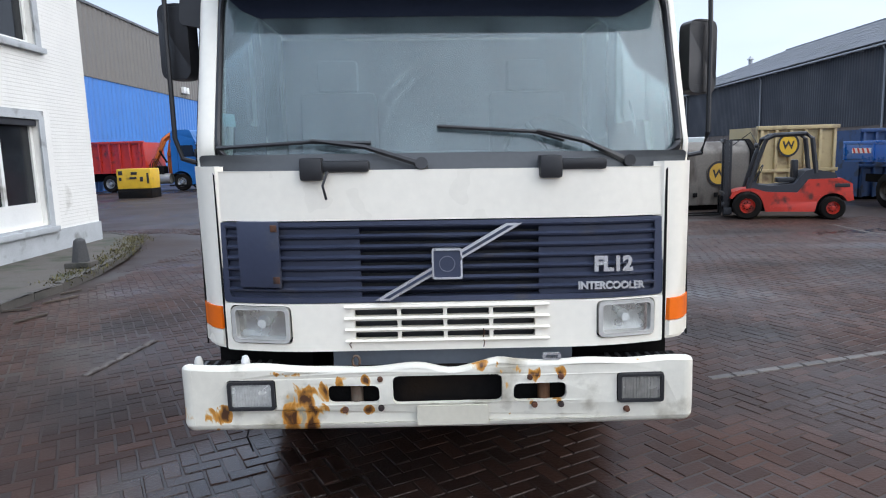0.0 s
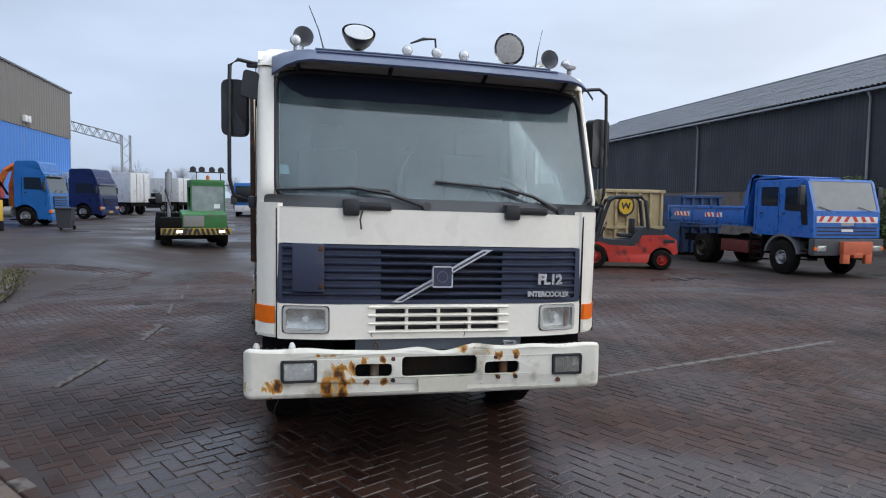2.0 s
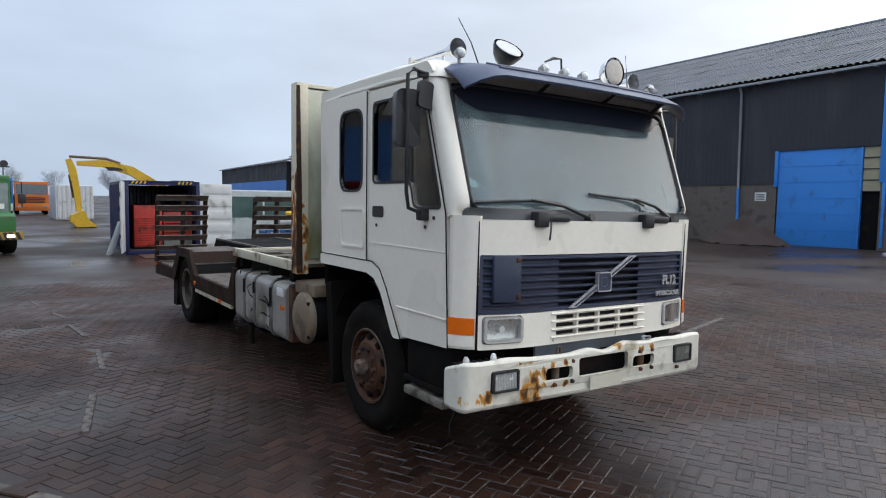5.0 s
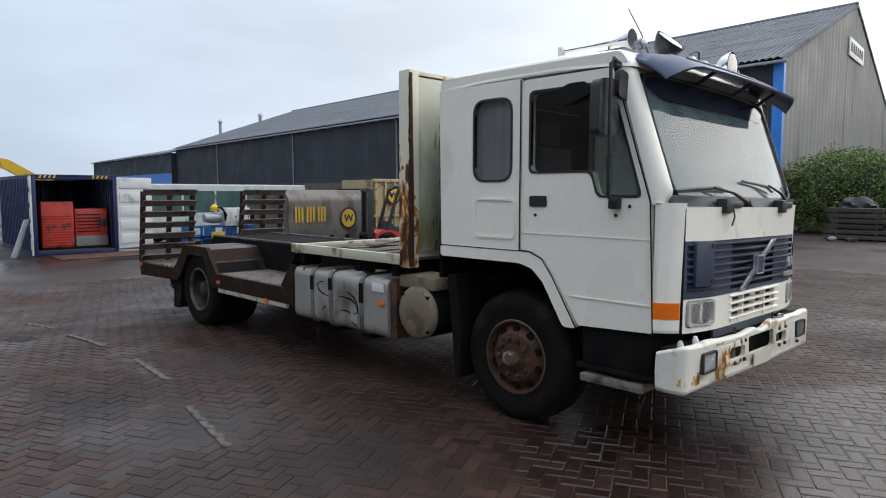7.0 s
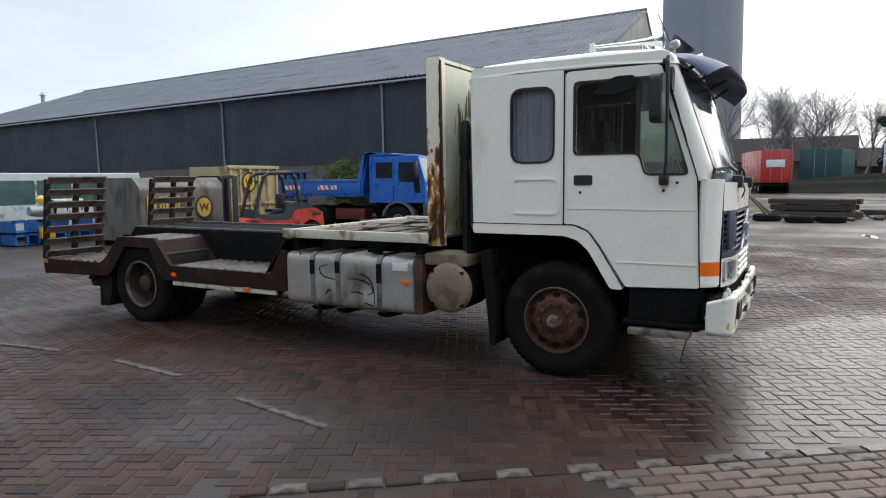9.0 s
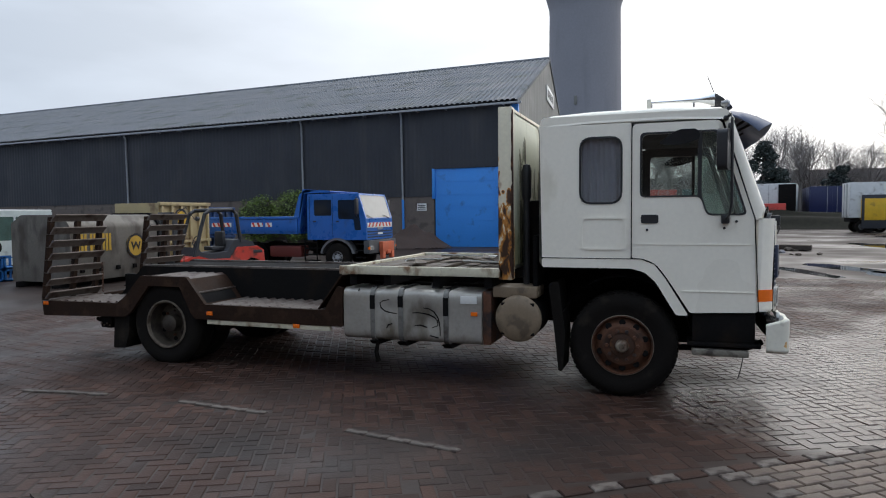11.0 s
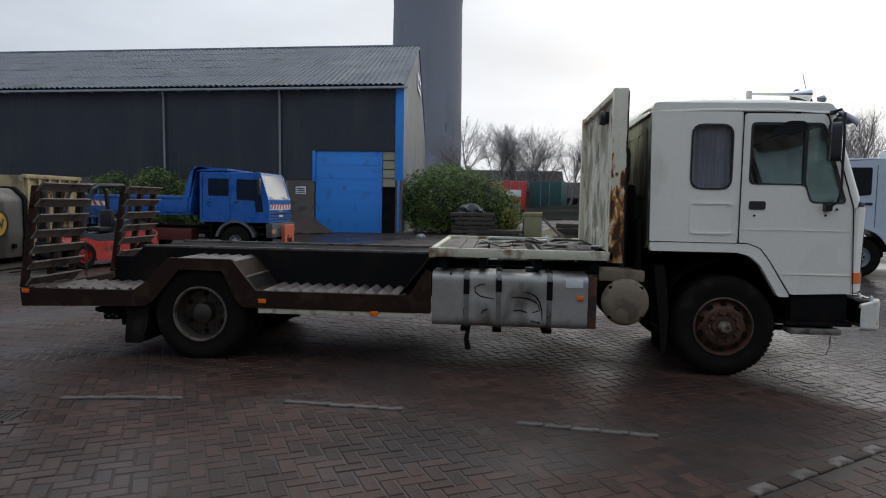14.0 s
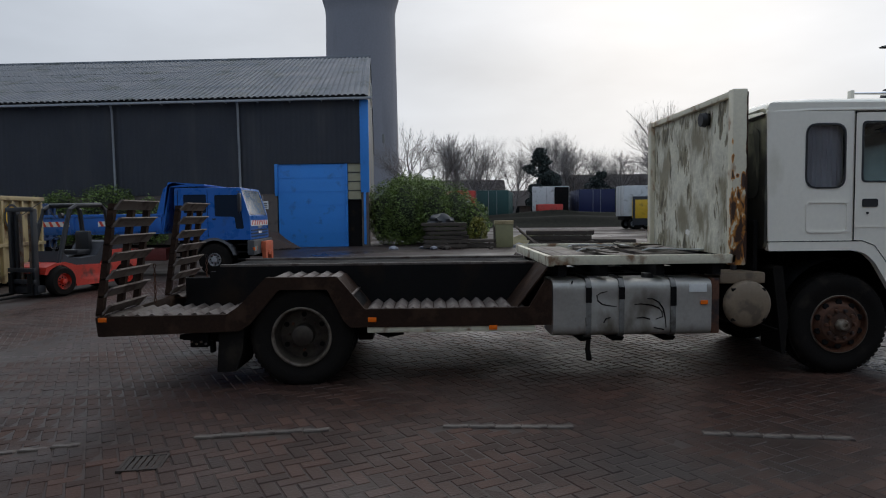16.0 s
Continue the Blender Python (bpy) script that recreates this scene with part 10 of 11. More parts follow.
def box_trailer(label, m, w, L, z0, z1, body, group="", doors=False):
    t = thing("box_trailer", label, "trailer", m, group)
    bm = B()
    box(bm, -w / 2, w / 2, 0, L, z0, z1, 0.04)
    b = part("body", bm, body, t)
    for k in range(7):
        for s in (-1, 1):
            bm = B()
            y = 0.05 + k * (L - 0.15) / 6
            box(bm, s * w / 2 - 0.02, s * w / 2 + 0.006, y, y + 0.05, z0 + 0.05, z1 - 0.05)
            part("post", bm, body, b)
    for x in (-w / 2 + 0.02, -0.04, w / 2 - 0.1):
        part("door_post", box(B(), x, x + 0.08, -0.03, 0.0, z0, z1, 0.01), body, b)
    for x in (-0.5, 0.45):
        part("lock_bar", tube(B(), [(x, -0.04, z0), (x, -0.04, z1 - 0.1)], 0.025, 6), GALV, b)
    part("underframe", box(B(), -w / 2 + 0.2, w / 2 - 0.2, 0.1, L - 0.1, z0 - 0.35, z0), DARK, t)
    for y in (0.9, 2.1, L - 1.2):
        for s in (-1, 1):
            tyre(t, s * (w / 2 - 0.18), y, 0.48, 0.32, s, GALV, "wheel")
    return t


box_trailer("white box trailer parked in a row far across the yard", pose(-13.0, 63.0, G, 0, 0, 62), 2.5, 8, 1.1, 3.7, OFF_WHITE, "white trailers")
box_trailer("white box trailer parked in a row far across the yard", pose(-10.5, 74.0, G, 0, 0, 55), 2.5, 9, 1.1, 3.6, OFF_WHITE, "white trailers")


def yard_tug():
    t = thing("yard_tug", "green yard tractor with striped bumper, roof lamps and lit headlights", "tractor", pose(-3.75, 25.6, G, 0, 0, 12) @ Matrix.Diagonal((0.95, 1, 0.97, 1)))
    bm = B()
    slab(bm, rounded([(0.15, 0.75), (0.1, 1.35), (1.3, 1.5), (1.3, 0.75)], 0.06), [], lambda u, v, q: (-0.5 + q, u, v), 1.7)
    part("bonnet", bm, GREEN_PT, t, "green bonnet")
    bm = B()
    box(bm, -0.46, 0.32, 0.06, 0.13, 0.85, 1.28, 0.02)
    part("radiator", bm, CLAD_GREY, t)
    x0, x1 = -0.1, 1.25
    for s, x in ((-1, x0), (1, x1 - 0.05)):
        bm = B()
        slab(bm, rounded([(0.9, 1.2), (0.95, 2.55), (2.3, 2.55), (2.35, 1.2)], 0.08), [rounded(rect(1.1, 2.15, 1.6, 2.4), 0.06)], lambda u, v, q: (x + q, u, v), 0.05)
        part("cab_side", bm, GREEN_PT, t)
    bm = B()
    slab(bm, rounded(rect(x0, x1, 1.2, 2.6), 0.08), [rounded(rect(x0 + 0.055, x1 - 0.055, 1.42, 2.46), 0.07)], lambda u, v, q: (u, 0.9 + q, v), 0.05)
    box(bm, x0, x1, 0.88, 2.35, 2.52, 2.72, 0.06)
    box(bm, x0, x1, 2.3, 2.36, 1.2, 2.55)
    part("cab_frame", bm, GREEN_PT, t)
    bm = B()
    box(bm, x0 + 0.04, x1 - 0.04, 0.92, 0.93, 1.40, 2.48)
    ob = part("windscreen", bm, mat("tug_screen", (0.25, 0.29, 0.28), 0.1, var=0.3, bump=0, coat=0.5), t)
    bm = B()
    box(bm, x1 - 0.45, x1 - 0.2, 0.885, 0.898, 1.56, 1.74)
    part("white_card", bm, FRAME_WHITE, t)
    bm = B()
    cyl(bm, (x1 - 0.25, 0.86, 1.25), (x1 - 0.25, 0.9, 1.25), 0.11, seg=20)
    part("round_sticker", bm, FRAME_WHITE, t)
    bm = B()
    box(bm, -1.3, 1.35, -0.15, 0.05, 0.54, 0.80, 0.02)
    bp = part("bumper", bm, mat("worn_yellow", (0.36, 0.23, 0.03), 0.6, var=0.3, bump=0.1, stain=(0.08, 0.06, 0.03), stain_amt=0.4, stain_scale=4), t, "yellow and black striped bumper")
    for k in range(14):
        x = -1.28 + k * 0.19
        sg = 1 if k < 7 else -1
        plate(bp, "stripe", [(x, 0.545), (x + 0.11, 0.545), (x + 0.11 + 0.09 * sg, 0.795), (x + 0.09 * sg, 0.795)], lambda u, v, q: (u, -0.156 + q, v), 0.006, BLACK_PL)
    for x in (-0.75, 0.85):
        bm = B()
        box(bm, x, x + 0.24, -0.18, -0.15, 0.62, 0.72, 0.02)
        part("headlight", bm, LAMP_ON, bp, "lit headlight")
    for x in (-1.05, 1.1):
        tyre(t, x, 0.9, 0.52, 0.4, -1 if x < 0 else 1, DARK, "front_wheel")
        tyre(t, x, 3.6, 0.6, 0.5, -1 if x < 0 else 1, DARK, "rear_wheel")
    bm = B()
    box(bm, -1.1, 1.1, 0.4, 4.6, 0.35, 0.95, 0.04)
    box(bm, -1.28, -0.52, 0.1, 1.4, 0.8, 1.2, 0.05)
    box(bm, -1.25, -0.4, 1.4, 4.4, 0.9, 1.35, 0.05)
    part("chassis", bm, DARK, t)
    bm = B()
    cyl(bm, (-0.9, 1.3, 1.2), (-0.9, 1.3, 2.2), 0.07, seg=10)
    cyl(bm, (-0.9, 1.3, 2.15), (-0.9, 1.3, 3.0), 0.14, seg=14)
    cyl(bm, (-0.9, 1.3, 3.0), (-0.9, 1.3, 3.12), 0.05, seg=8)
    part("exhaust", bm, GALV, t, "tall grey exhaust silencer")
    bm = B()
    tube(bm, [(-0.15, 1.1, 3.02), (1.3, 1.1, 3.02)], 0.025, 6)
    for x in (0.15, 1.1):
        tube(bm, [(x, 1.1, 2.7), (x, 1.1, 3.02)], 0.02, 6)
    rk = part("lamp_rack", bm, BLACK_PL, t)
    for x in (0.02, 0.36, 0.76, 1.12):
        bm = B()
        lathe(bm, (x, 1.08, 3.12), "y", [(-0.07, 0.0), (-0.07, 0.12), (0, 0.13), (0.08, 0.07), (0.1, 0)], 16)
        part("roof_lamp", bm, BLACK_PL, rk, "black round roof lamp")
    bm = B()
    lathe(bm, (0.62, 1.3, 2.72), "z", [(0, 0.08), (0.02, 0.08), (0.16, 0.065), (0.2, 0)], 14)
    part("beacon", bm, ORANGE_PT, t, "orange beacon")
    for s, x in ((-1, -1.3), (1, 1.6)):
        bm = B()
        if s < 0:
            tube(bm, [(x + 0.2, 0.2, 0.85), (x + 0.2, 0.3, 2.3), (x + 0.6, 0.9, 0.95)], 0.02, 6)
        else:
            tube(bm, [(x1, 0.95, 2.5), (x, 0.9, 2.5), (x, 0.9, 1.6)], 0.02, 6)
        box(bm, x - 0.12, x + 0.12, 0.85, 0.95, 1.75, 2.1, 0.03)
        part("side_mirror", bm, BLACK_PL, t)
    bm = B()
    for k in range(3):
        box(bm, -1.75 + 0.1 * k, -1.2, 1.5, 1.8, 1.55 + k * 0.22, 1.7 + k * 0.22, 0.03)
    part("air_tank_rack", bm, DARK, t)


yard_tug()


def excavator():
    t = thing("excavator", "yellow excavator with its arm resting on the bucket", "excavator", pose(0, 46, G))
    def bar(name, pts, r0, r1, m=YELLOW):
        bm = B()
        n = len(pts)
        up = []
        lo = []
        for i, p in enumerate(pts):
            q0, q1 = Vector(pts[max(0, i - 1)]), Vector(pts[min(n - 1, i + 1)])
            dd = (q1 - q0).normalized()
            nn = Vector((-dd.y, dd.x))
            up.append(tuple(Vector(p) + nn * r0[i]))
            lo.append(tuple(Vector(p) - nn * r0[i]))
        slab(bm, up + lo[::-1], [], lambda u, v, q: (u, -r1 + q, v), 2 * r1)
        return part(name, bm, m, t)
    bar("stick", [(0.55, 4.15), (0.75, 3.5), (0.95, 2.3), (1.05, 1.0)], [0.15, 0.21, 0.18, 0.14], 0.16)
    bar("boom", [(1.0, 3.9), (2.4, 3.95), (4.0, 3.55), (5.4, 2.7), (7.0, 1.8)], [0.13, 0.22, 0.28, 0.28, 0.26], 0.2)
    bm = B()
    slab(bm, [(0.6, 0.75), (1.3, 1.05), (1.5, 0.5), (2.0, 0.06), (0.9, 0.02), (0.55, 0.35)], [], lambda u, v, q: (u, -0.55 + q, v), 1.1)
    part("bucket", bm, YELLOW, t)
    bm = B()
    tube(bm, [(0.6, 0.0, 4.3), (2.6, 0.0, 4.25), (3.4, 0, 4.0)], 0.08, 8)
    tube(bm, [(0.6, 0.2, 3.2), (0.8, 0.2, 1.8)], 0.07, 8)
    part("hydraulic_ram", bm, HUB, t)
    bm = B()
    box(bm, 6.4, 9.8, -1.3, 1.3, 1.1, 2.2, 0.1)
    part("upper_body", bm, YELLOW, t)
    bm = B()
    box(bm, 6.2, 7.6, -1.3, -0.3, 1.5, 3.0, 0.1)
    part("cab", bm, DARK_PANE, t)
    for y in (-1.2, 1.2):
        bm = B()
        slab(bm, rounded(rect(6.0, 9.9, 0.0, 0.9), 0.4), [], lambda u, v, q: (u, y - 0.3 + q, v), 0.6)
        part("track", bm, DARK, t)
    bm = B()
    slab(bm, [(2.5, 3.75), (3.3, 3.72), (3.6, 3.55), (2.7, 3.5)], [], lambda u, v, q: (u, -0.27 + q, v), 0.02)
    part("side_decal", bm, BLACK_PL, t)


excavator()
far_truck("orange_lorry", "old orange lorry with a red and white striped front", pose(-0.6, 65.0, G, 0, 0, 0), ORANGE_PT, 2.4, 2.0, 2.75, DARK, 4.5, (1.0, 1.6), slope=0.1)
pv = thing("blue_coach", "pale blue coach with a large windscreen far across the yard", "bus", pose(-3.2, 60.0, G))
part("body", box(B(), -1.2, 1.2, 0, 9, 0.4, 3.0, 0.15), SKY_BLUE, pv)
part("windscreen", box(B(), -1.05, 1.05, -0.03, 0.02, 1.3, 2.7, 0.1), DARK_PANE, pv)
part("skirt", box(B(), -1.15, 1.15, -0.04, 0.02, 0.45, 1.0, 0.03), OFF_WHITE, pv)
part("yellow_patch", box(B(), 0.3, 1.0, -0.06, -0.03, 0.7, 1.15, 0.02), YELLOW, pv)
for x in (-1.0, 1.0):
    tyre(pv, x, 1.8, 0.45, 0.3, -1 if x < 0 else 1, DARK)
    tyre(pv, x, 7.2, 0.45, 0.3, -1 if x < 0 else 1, DARK)
gc = thing("grey_container", "weathered pale grey shipping container far across the yard", "container", pose(0.4, 54.5, G))
bm = B()
corrugated(bm, (0, 0, 0.1), (1, 0, 0), 2.4, (0, 0, 1), 2.35, (0, -1, 0), 0.3, 0.05)
part("front_wall", bm, OFF_WHITE, gc)
part("shell", box(B(), 0, 2.4, 0.05, 6, 0, 2.5, 0.03), OFF_WHITE, gc)

# ---- greenery, stacks and heaps by the hangar's end ----


def leaf_cloud(name, label, category, m, blobs, n, size, material, seed, core=None):
    """A crown or hedge of many small leaves round blobs (centre, radii); kept open and uneven."""
    rng = random.Random(seed)
    t = thing(name, label, category, m)
    verts, faces = [], []
    tot = sum(b[3] * b[4] * b[5] for b in blobs)
    for cx, cy, cz, rx, ry, rz in blobs:
        for _ in range(int(n * rx * ry * rz / tot)):
            while True:
                p = Vector((rng.gauss(0, 1), rng.gauss(0, 1), rng.gauss(0, 1))).normalized()
                r = rng.uniform(0.55, 1.0) ** 0.5 * (1 + 0.28 * noise.noise(p * 2.3 + Vector((cx, cy, cz))))
                q = Vector((cx + p.x * rx * r, cy + p.y * ry * r, cz + p.z * rz * r))
                if q.z > 0.02:
                    break
            a, b = rng.uniform(0, 6.28), rng.uniform(-0.9, 0.9)
            u = Vector((math.cos(a), math.sin(a), b)).normalized()
            v = u.cross(Vector((rng.uniform(-1, 1), rng.uniform(-1, 1), rng.uniform(-1, 1)))).normalized()
            s = size * rng.uniform(0.6, 1.4)
            i = len(verts)
            verts += [tuple(q - u * s), tuple(q + v * s * 0.45), tuple(q + u * s), tuple(q - v * s * 0.45)]
            faces.append((i, i + 1, i + 2, i + 3))
    ob = raw_mesh("foliage", verts, faces, material, t)
    ob["kind"] = "stuff"
    if core:
        bm = B()
        for cx, cy, cz, rx, ry, rz in blobs:
            r = bmesh.ops.create_icosphere(bm, subdivisions=2, radius=1.0)
            for v in r["verts"]:
                k = 0.72 + 0.2 * noise.noise(v.co * 2 + Vector((cx, cy, cz)))
                v.co = Vector((cx + v.co.x * rx * k, cy + v.co.y * ry * k, max(0.0, cz + v.co.z * rz * k)))
        part("twig_core", bm, core, t)
    return t


TWIG = mat("twig_core", (0.02, 0.025, 0.012), 0.9, var=0.3, bump=0.4)
leaf_cloud("hedge", "tall dense evergreen hedge growing against the gable", "hedge", pose(0, 0, G),
           [(27.6, 11.0, 1.6, 1.3, 1.2, 1.75), (27.3, 9.9, 1.75, 1.5, 1.4, 1.95), (27.3, 8.6, 1.7, 1.5, 1.3, 1.75), (27.4, 7.4, 1.45, 1.3, 1.2, 1.6), (27.3, 6.5, 1.1, 1.1, 1.0, 1.3), (29.5, 9.5, 1.8, 2.0, 2.0, 2.0)], 60000, 0.05, LEAF, 11, TWIG)
leaf_cloud("yellow_shrub", "small yellow-green shrub at the end of the hedge", "shrub", pose(0, 0, G),
           [(26.3, 6.3, 0.7, 0.5, 0.5, 0.8)], 1200, 0.06, mat("yellow_leaf", (0.20, 0.19, 0.03), 0.6, var=0.3, bump=0, spread=0.4), 12)
leaf_cloud("wall_shrub", "green shrub growing up the brick base behind the tipper truck", "shrub", pose(0, 0, G),
           [(25.6, 24.6, 1.7, 0.7, 1.6, 1.5), (25.6, 27.2, 1.5, 0.7, 1.4, 1.4), (25.5, 22.6, 1.3, 0.6, 1.0, 1.2)], 12000, 0.06, LEAF, 13, TWIG)


def heap(name, label, category, m, rx, ry, h, material, seed):
    n = 24
    bm = B()
    g = []
    for j in range(n + 1):
        row = []
        for i in range(n + 1):
            x, y = -1 + 2 * i / n, -1 + 2 * j / n
            r = math.hypot(x, y)
            z = max(0.0, (1 - r)) * h * (1 + 0.35 * noise.noise((x * 3 + seed, y * 3, 0)))
            row.append(bm.verts.new((x * rx, y * ry, z - 0.002)))
        g.append(row)
    for j in range(n):
        for i in range(n):
            if math.hypot(-1 + 2 * (i + 0.5) / n, -1 + 2 * (j + 0.5) / n) < 1.0:
                bm.faces.new((g[j][i], g[j][i + 1], g[j + 1][i + 1], g[j + 1][i]))
    bmesh.ops.delete(bm, geom=[v for v in bm.verts if not v.link_faces], context="VERTS")
    ob = add_mesh(name, bm, material)
    ob.matrix_basis = m
    return tagged(ob, label, category)


SOIL = mat("reddish_soil", (0.055, 0.035, 0.028), 0.9, var=0.35, scale=5, fine=30, bump=0.6)
heap("soil_mound", "low heap of dark reddish soil against the brick base", "heap", pose(25.2, 17.2, G), 1.2, 2.1, 1.25, SOIL, 1)
heap("earth_bank", "long dark overgrown earth bank", "bank", pose(66, -6, G), 3.5, 24, 1.9, mat("bank_earth", (0.022, 0.021, 0.016), 0.95, var=0.45, scale=2, fine=12, bump=0.8, spec=0.1), 2)
heap("grass_mound", "low mound of dry grass and rubble", "mound", pose(27.5, 3.2, G), 1.8, 2.2, 0.7, mat("dry_grass", (0.14, 0.12, 0.055), 0.9, var=0.4, scale=4, fine=40, bump=0.6), 3)


def timber_stack(x, y, rz, n, length, rows, w, h, seed, label):
    rng = random.Random(seed)
    t = thing("timber_stack", label, "timber stack", pose(x, y, G, 0, 0, rz), "timber stacks")
    z = 0.0
    for r in range(rows):
        for b in (-length * 0.35, length * 0.3):
            bm = B()
            box(bm, b, b + 0.08, -0.02, n * w, z, z + 0.05)
            part("spacer", bm, TIMBER, t)
        z += 0.05
        for k in range(n):
            bm = B()
            d = rng.uniform(-0.12, 0.12)
            l2 = length * rng.uniform(0.85, 1.05) / 2
            box(bm, -l2 + d, l2 + d, k * w + 0.01, (k + 1) * w - 0.01, z, z + h, 0.006)
            part("plank", bm, TIMBER, t)
        z += h
    return t


timber_stack(24.0, 8.0, 90, 4, 2.0, 6, 0.22, 0.15, 1, "stack of old grey planks on spacers before the hedge")
timber_stack(24.3, 6.6, 84, 3, 2.2, 2, 0.25, 0.15, 2, "low stack of old planks before the hedge")
timber_stack(25.0, 2.3, 80, 4, 3.2, 3, 0.3, 0.2, 3, "stack of dark sleepers on the rough ground")
timber_stack(26.5, -0.6, 70, 3, 2.6, 1, 0.3, 0.2, 4, "loose dark timbers on the rough ground")
tarp = thing("tarpaulin_bundle", "dark crumpled tarpaulin on top of the plank stack", "tarpaulin", pose(24.3, 8.2, G + 1.18))
bm = B()
r = bmesh.ops.create_icosphere(bm, subdivisions=3, radius=1.0)
for v in r["verts"]:
    k = 1 + 0.35 * noise.noise(v.co * 2.5)
    v.co = Vector((v.co.x * 0.4 * k, v.co.y * 0.65 * k, max(0, v.co.z * 0.42 * k)))
part("sheet", bm, BLACK_PL, tarp)
bn = thing("metal_cabinet", "olive-cream metal cabinet with a slatted top standing outside", "cabinet", pose(24.1, 5.2, G))
part("body", box(B(), -0.3, 0.3, -0.42, 0.42, 0, 1.1, 0.02), mat("olive_cream", (0.24, 0.22, 0.11), 0.6, var=0.15, bump=0.1), bn)
for k in range(6):
    part("slat", box(B(), -0.33, 0.33, -0.45, 0.45, 1.1 + k * 0.03, 1.118 + k * 0.03, 0.004), BEIGE, bn)
part("side_board", box(B(), -0.3, 0.3, 0.44, 0.47, 0.0, 0.98, 0.004), TIMBER, bn)
for k, (x, y, rz) in enumerate(((21.0, 2.9, 0.0), (21.3, 1.9, 0.0), (21.6, 4.0, 0.1))):
    ty = thing("scrap_tyre", "old dirty tyre lying flat on the ground", "tyre", pose(x, y, G), "old tyres")
    bm = B()
    lathe(bm, (0, 0, 0), "z", [(0.04, 0.3), (0.0, 0.42), (0.04, 0.5), (0.2, 0.5), (0.25, 0.42), (0.2, 0.3), (0.04, 0.3)], 24)
    part("casing", bm, RUBBER, ty)
for k, (x0, y0, dz) in enumerate(((22.2, 4.6, 1.0), (22.5, 4.4, 0.8))):
    pk = thing("leaning_pole", "pale wooden pole leaning over the rubble", "pole")
    part("pole", tube(B(), [(x0 - 0.6, y0 - 0.8, G + 0.0), (x0 + 0.4, y0 + 0.2, G + dz)], 0.05, 6), TIMBER, pk)
rng0 = random.Random(31)
for k in range(26):
    x, y = rng0.uniform(22.0, 26.0), rng0.uniform(-2.0, 11.0)
    if y > 6 and x > 23.3:
        x -= 1.2
    s = rng0.uniform(0.06, 0.22)
    rb = B()
    r = bmesh.ops.create_icosphere(rb, subdivisions=1, radius=1.0)
    for v in r["verts"]:
        v.co = Vector((v.co.x * s * rng0.uniform(0.8, 1.5), v.co.y * s * rng0.uniform(0.8, 1.5), (v.co.z + 0.6) * s * 0.6))
    ob = add_mesh("rubble_stone", rb, CONCRETE if k % 2 else TIMBER, smooth=0)
    ob.matrix_basis = pose(x, y, G)
    tagged(ob, "loose lump of rubble on the rough ground", "rubble", "rubble lumps")

# ---- beyond the rough ground: trailers and trees ----
box_trailer("red box trailer with white markings on its doors", pose(62, 5.2, G, 0, 0, -75), 2.6, 9, 1.0, 4.0, RED, "far trailers")
rt = thing("trailer_marking", "white round-cornered marking on the red trailer doors", "marking", pose(62, 5.2, G, 0, 0, -75))
part("panel", box(B(), -0.9, 0.7, -0.09, -0.06, 2.4, 3.1, 0.02), FRAME_WHITE, rt)
box_trailer("dark green tarpaulin trailer far behind the rough ground", pose(68, 1.6, G, 0, 0, -100), 3.6, 9, 1.2, 4.2, TEAL, "far trailers")
box_trailer("white box trailer far behind the rough ground", pose(76, -6.5, G, 0, 0, -100), 4.6, 10, 1.6, 4.9, OFF_WHITE, "far trailers")
box_trailer("navy and red tarpaulin trailer far behind the rough ground", pose(76, -12.4, G, 0, 0, -95), 4.5, 10, 1.6, 4.5, NAVY, "far trailers")
box_trailer("white box trailer far behind the rough ground", pose(66, -24.0, G, 0, 0, -100), 9.0, 3, 1.2, 4.3, OFF_WHITE, "far trailers")
wt = thing("trailer_end_panel", "black open end of the white trailer", "panel", pose(76, -6.5, G, 0, 0, -100))
part("panel", box(B(), 0.5, 2.25, -0.14, -0.08, 1.7, 4.8, 0.02), DARK, wt)
rb0 = thing("red_bin", "low red steel bin before the white trailer", "bin", pose(72, -5.6, G))
part("tub", box(B(), -0.8, 0.8, -1.5, 1.5, 0.3, 2.6, 0.05), RED, rb0)
part("foot", box(B(), -0.6, 0.6, -1.2, 1.2, 0.0, 0.3), DARK, rb0)
cg = thing("site_generator", "grey and yellow site generator on wheels", "generator", pose(53, -11.6, G, 0, 0, -12))
part("frame", box(B(), -0.9, 0.9, -1.7, 1.7, 0.35, 3.0, 0.06), CLAD_DARK, cg)
for y in (-1.5, 0.1):
    part("yellow_panel", box(B(), -0.93, -0.89, y, y + 1.4, 1.0, 2.7, 0.02), YELLOW, cg)
part("yellow_end", box(B(), -0.8, 0.8, 1.69, 1.73, 1.0, 2.7, 0.02), YELLOW, cg)
for x in (-0.7, 0.7):
    for y in (-1.2, 1.2):
        tyre(cg, x, y, 0.36, 0.22, -1 if x < 0 else 1, DARK)
far_truck("flat_lorry", "dark low flat lorry with a white cab across the yard", pose(40.5, -9.6, G, 0, 0, 186), OFF_WHITE, 2.3, 1.9, 2.45, DARK, 5.0, (0.9, 1.25))
box_trailer("white box trailer parked behind the dark flat lorry", pose(54.0, -9.0, G, 0, 0, 180), 2.5, 12, 1.2, 4.0, OFF_WHITE)
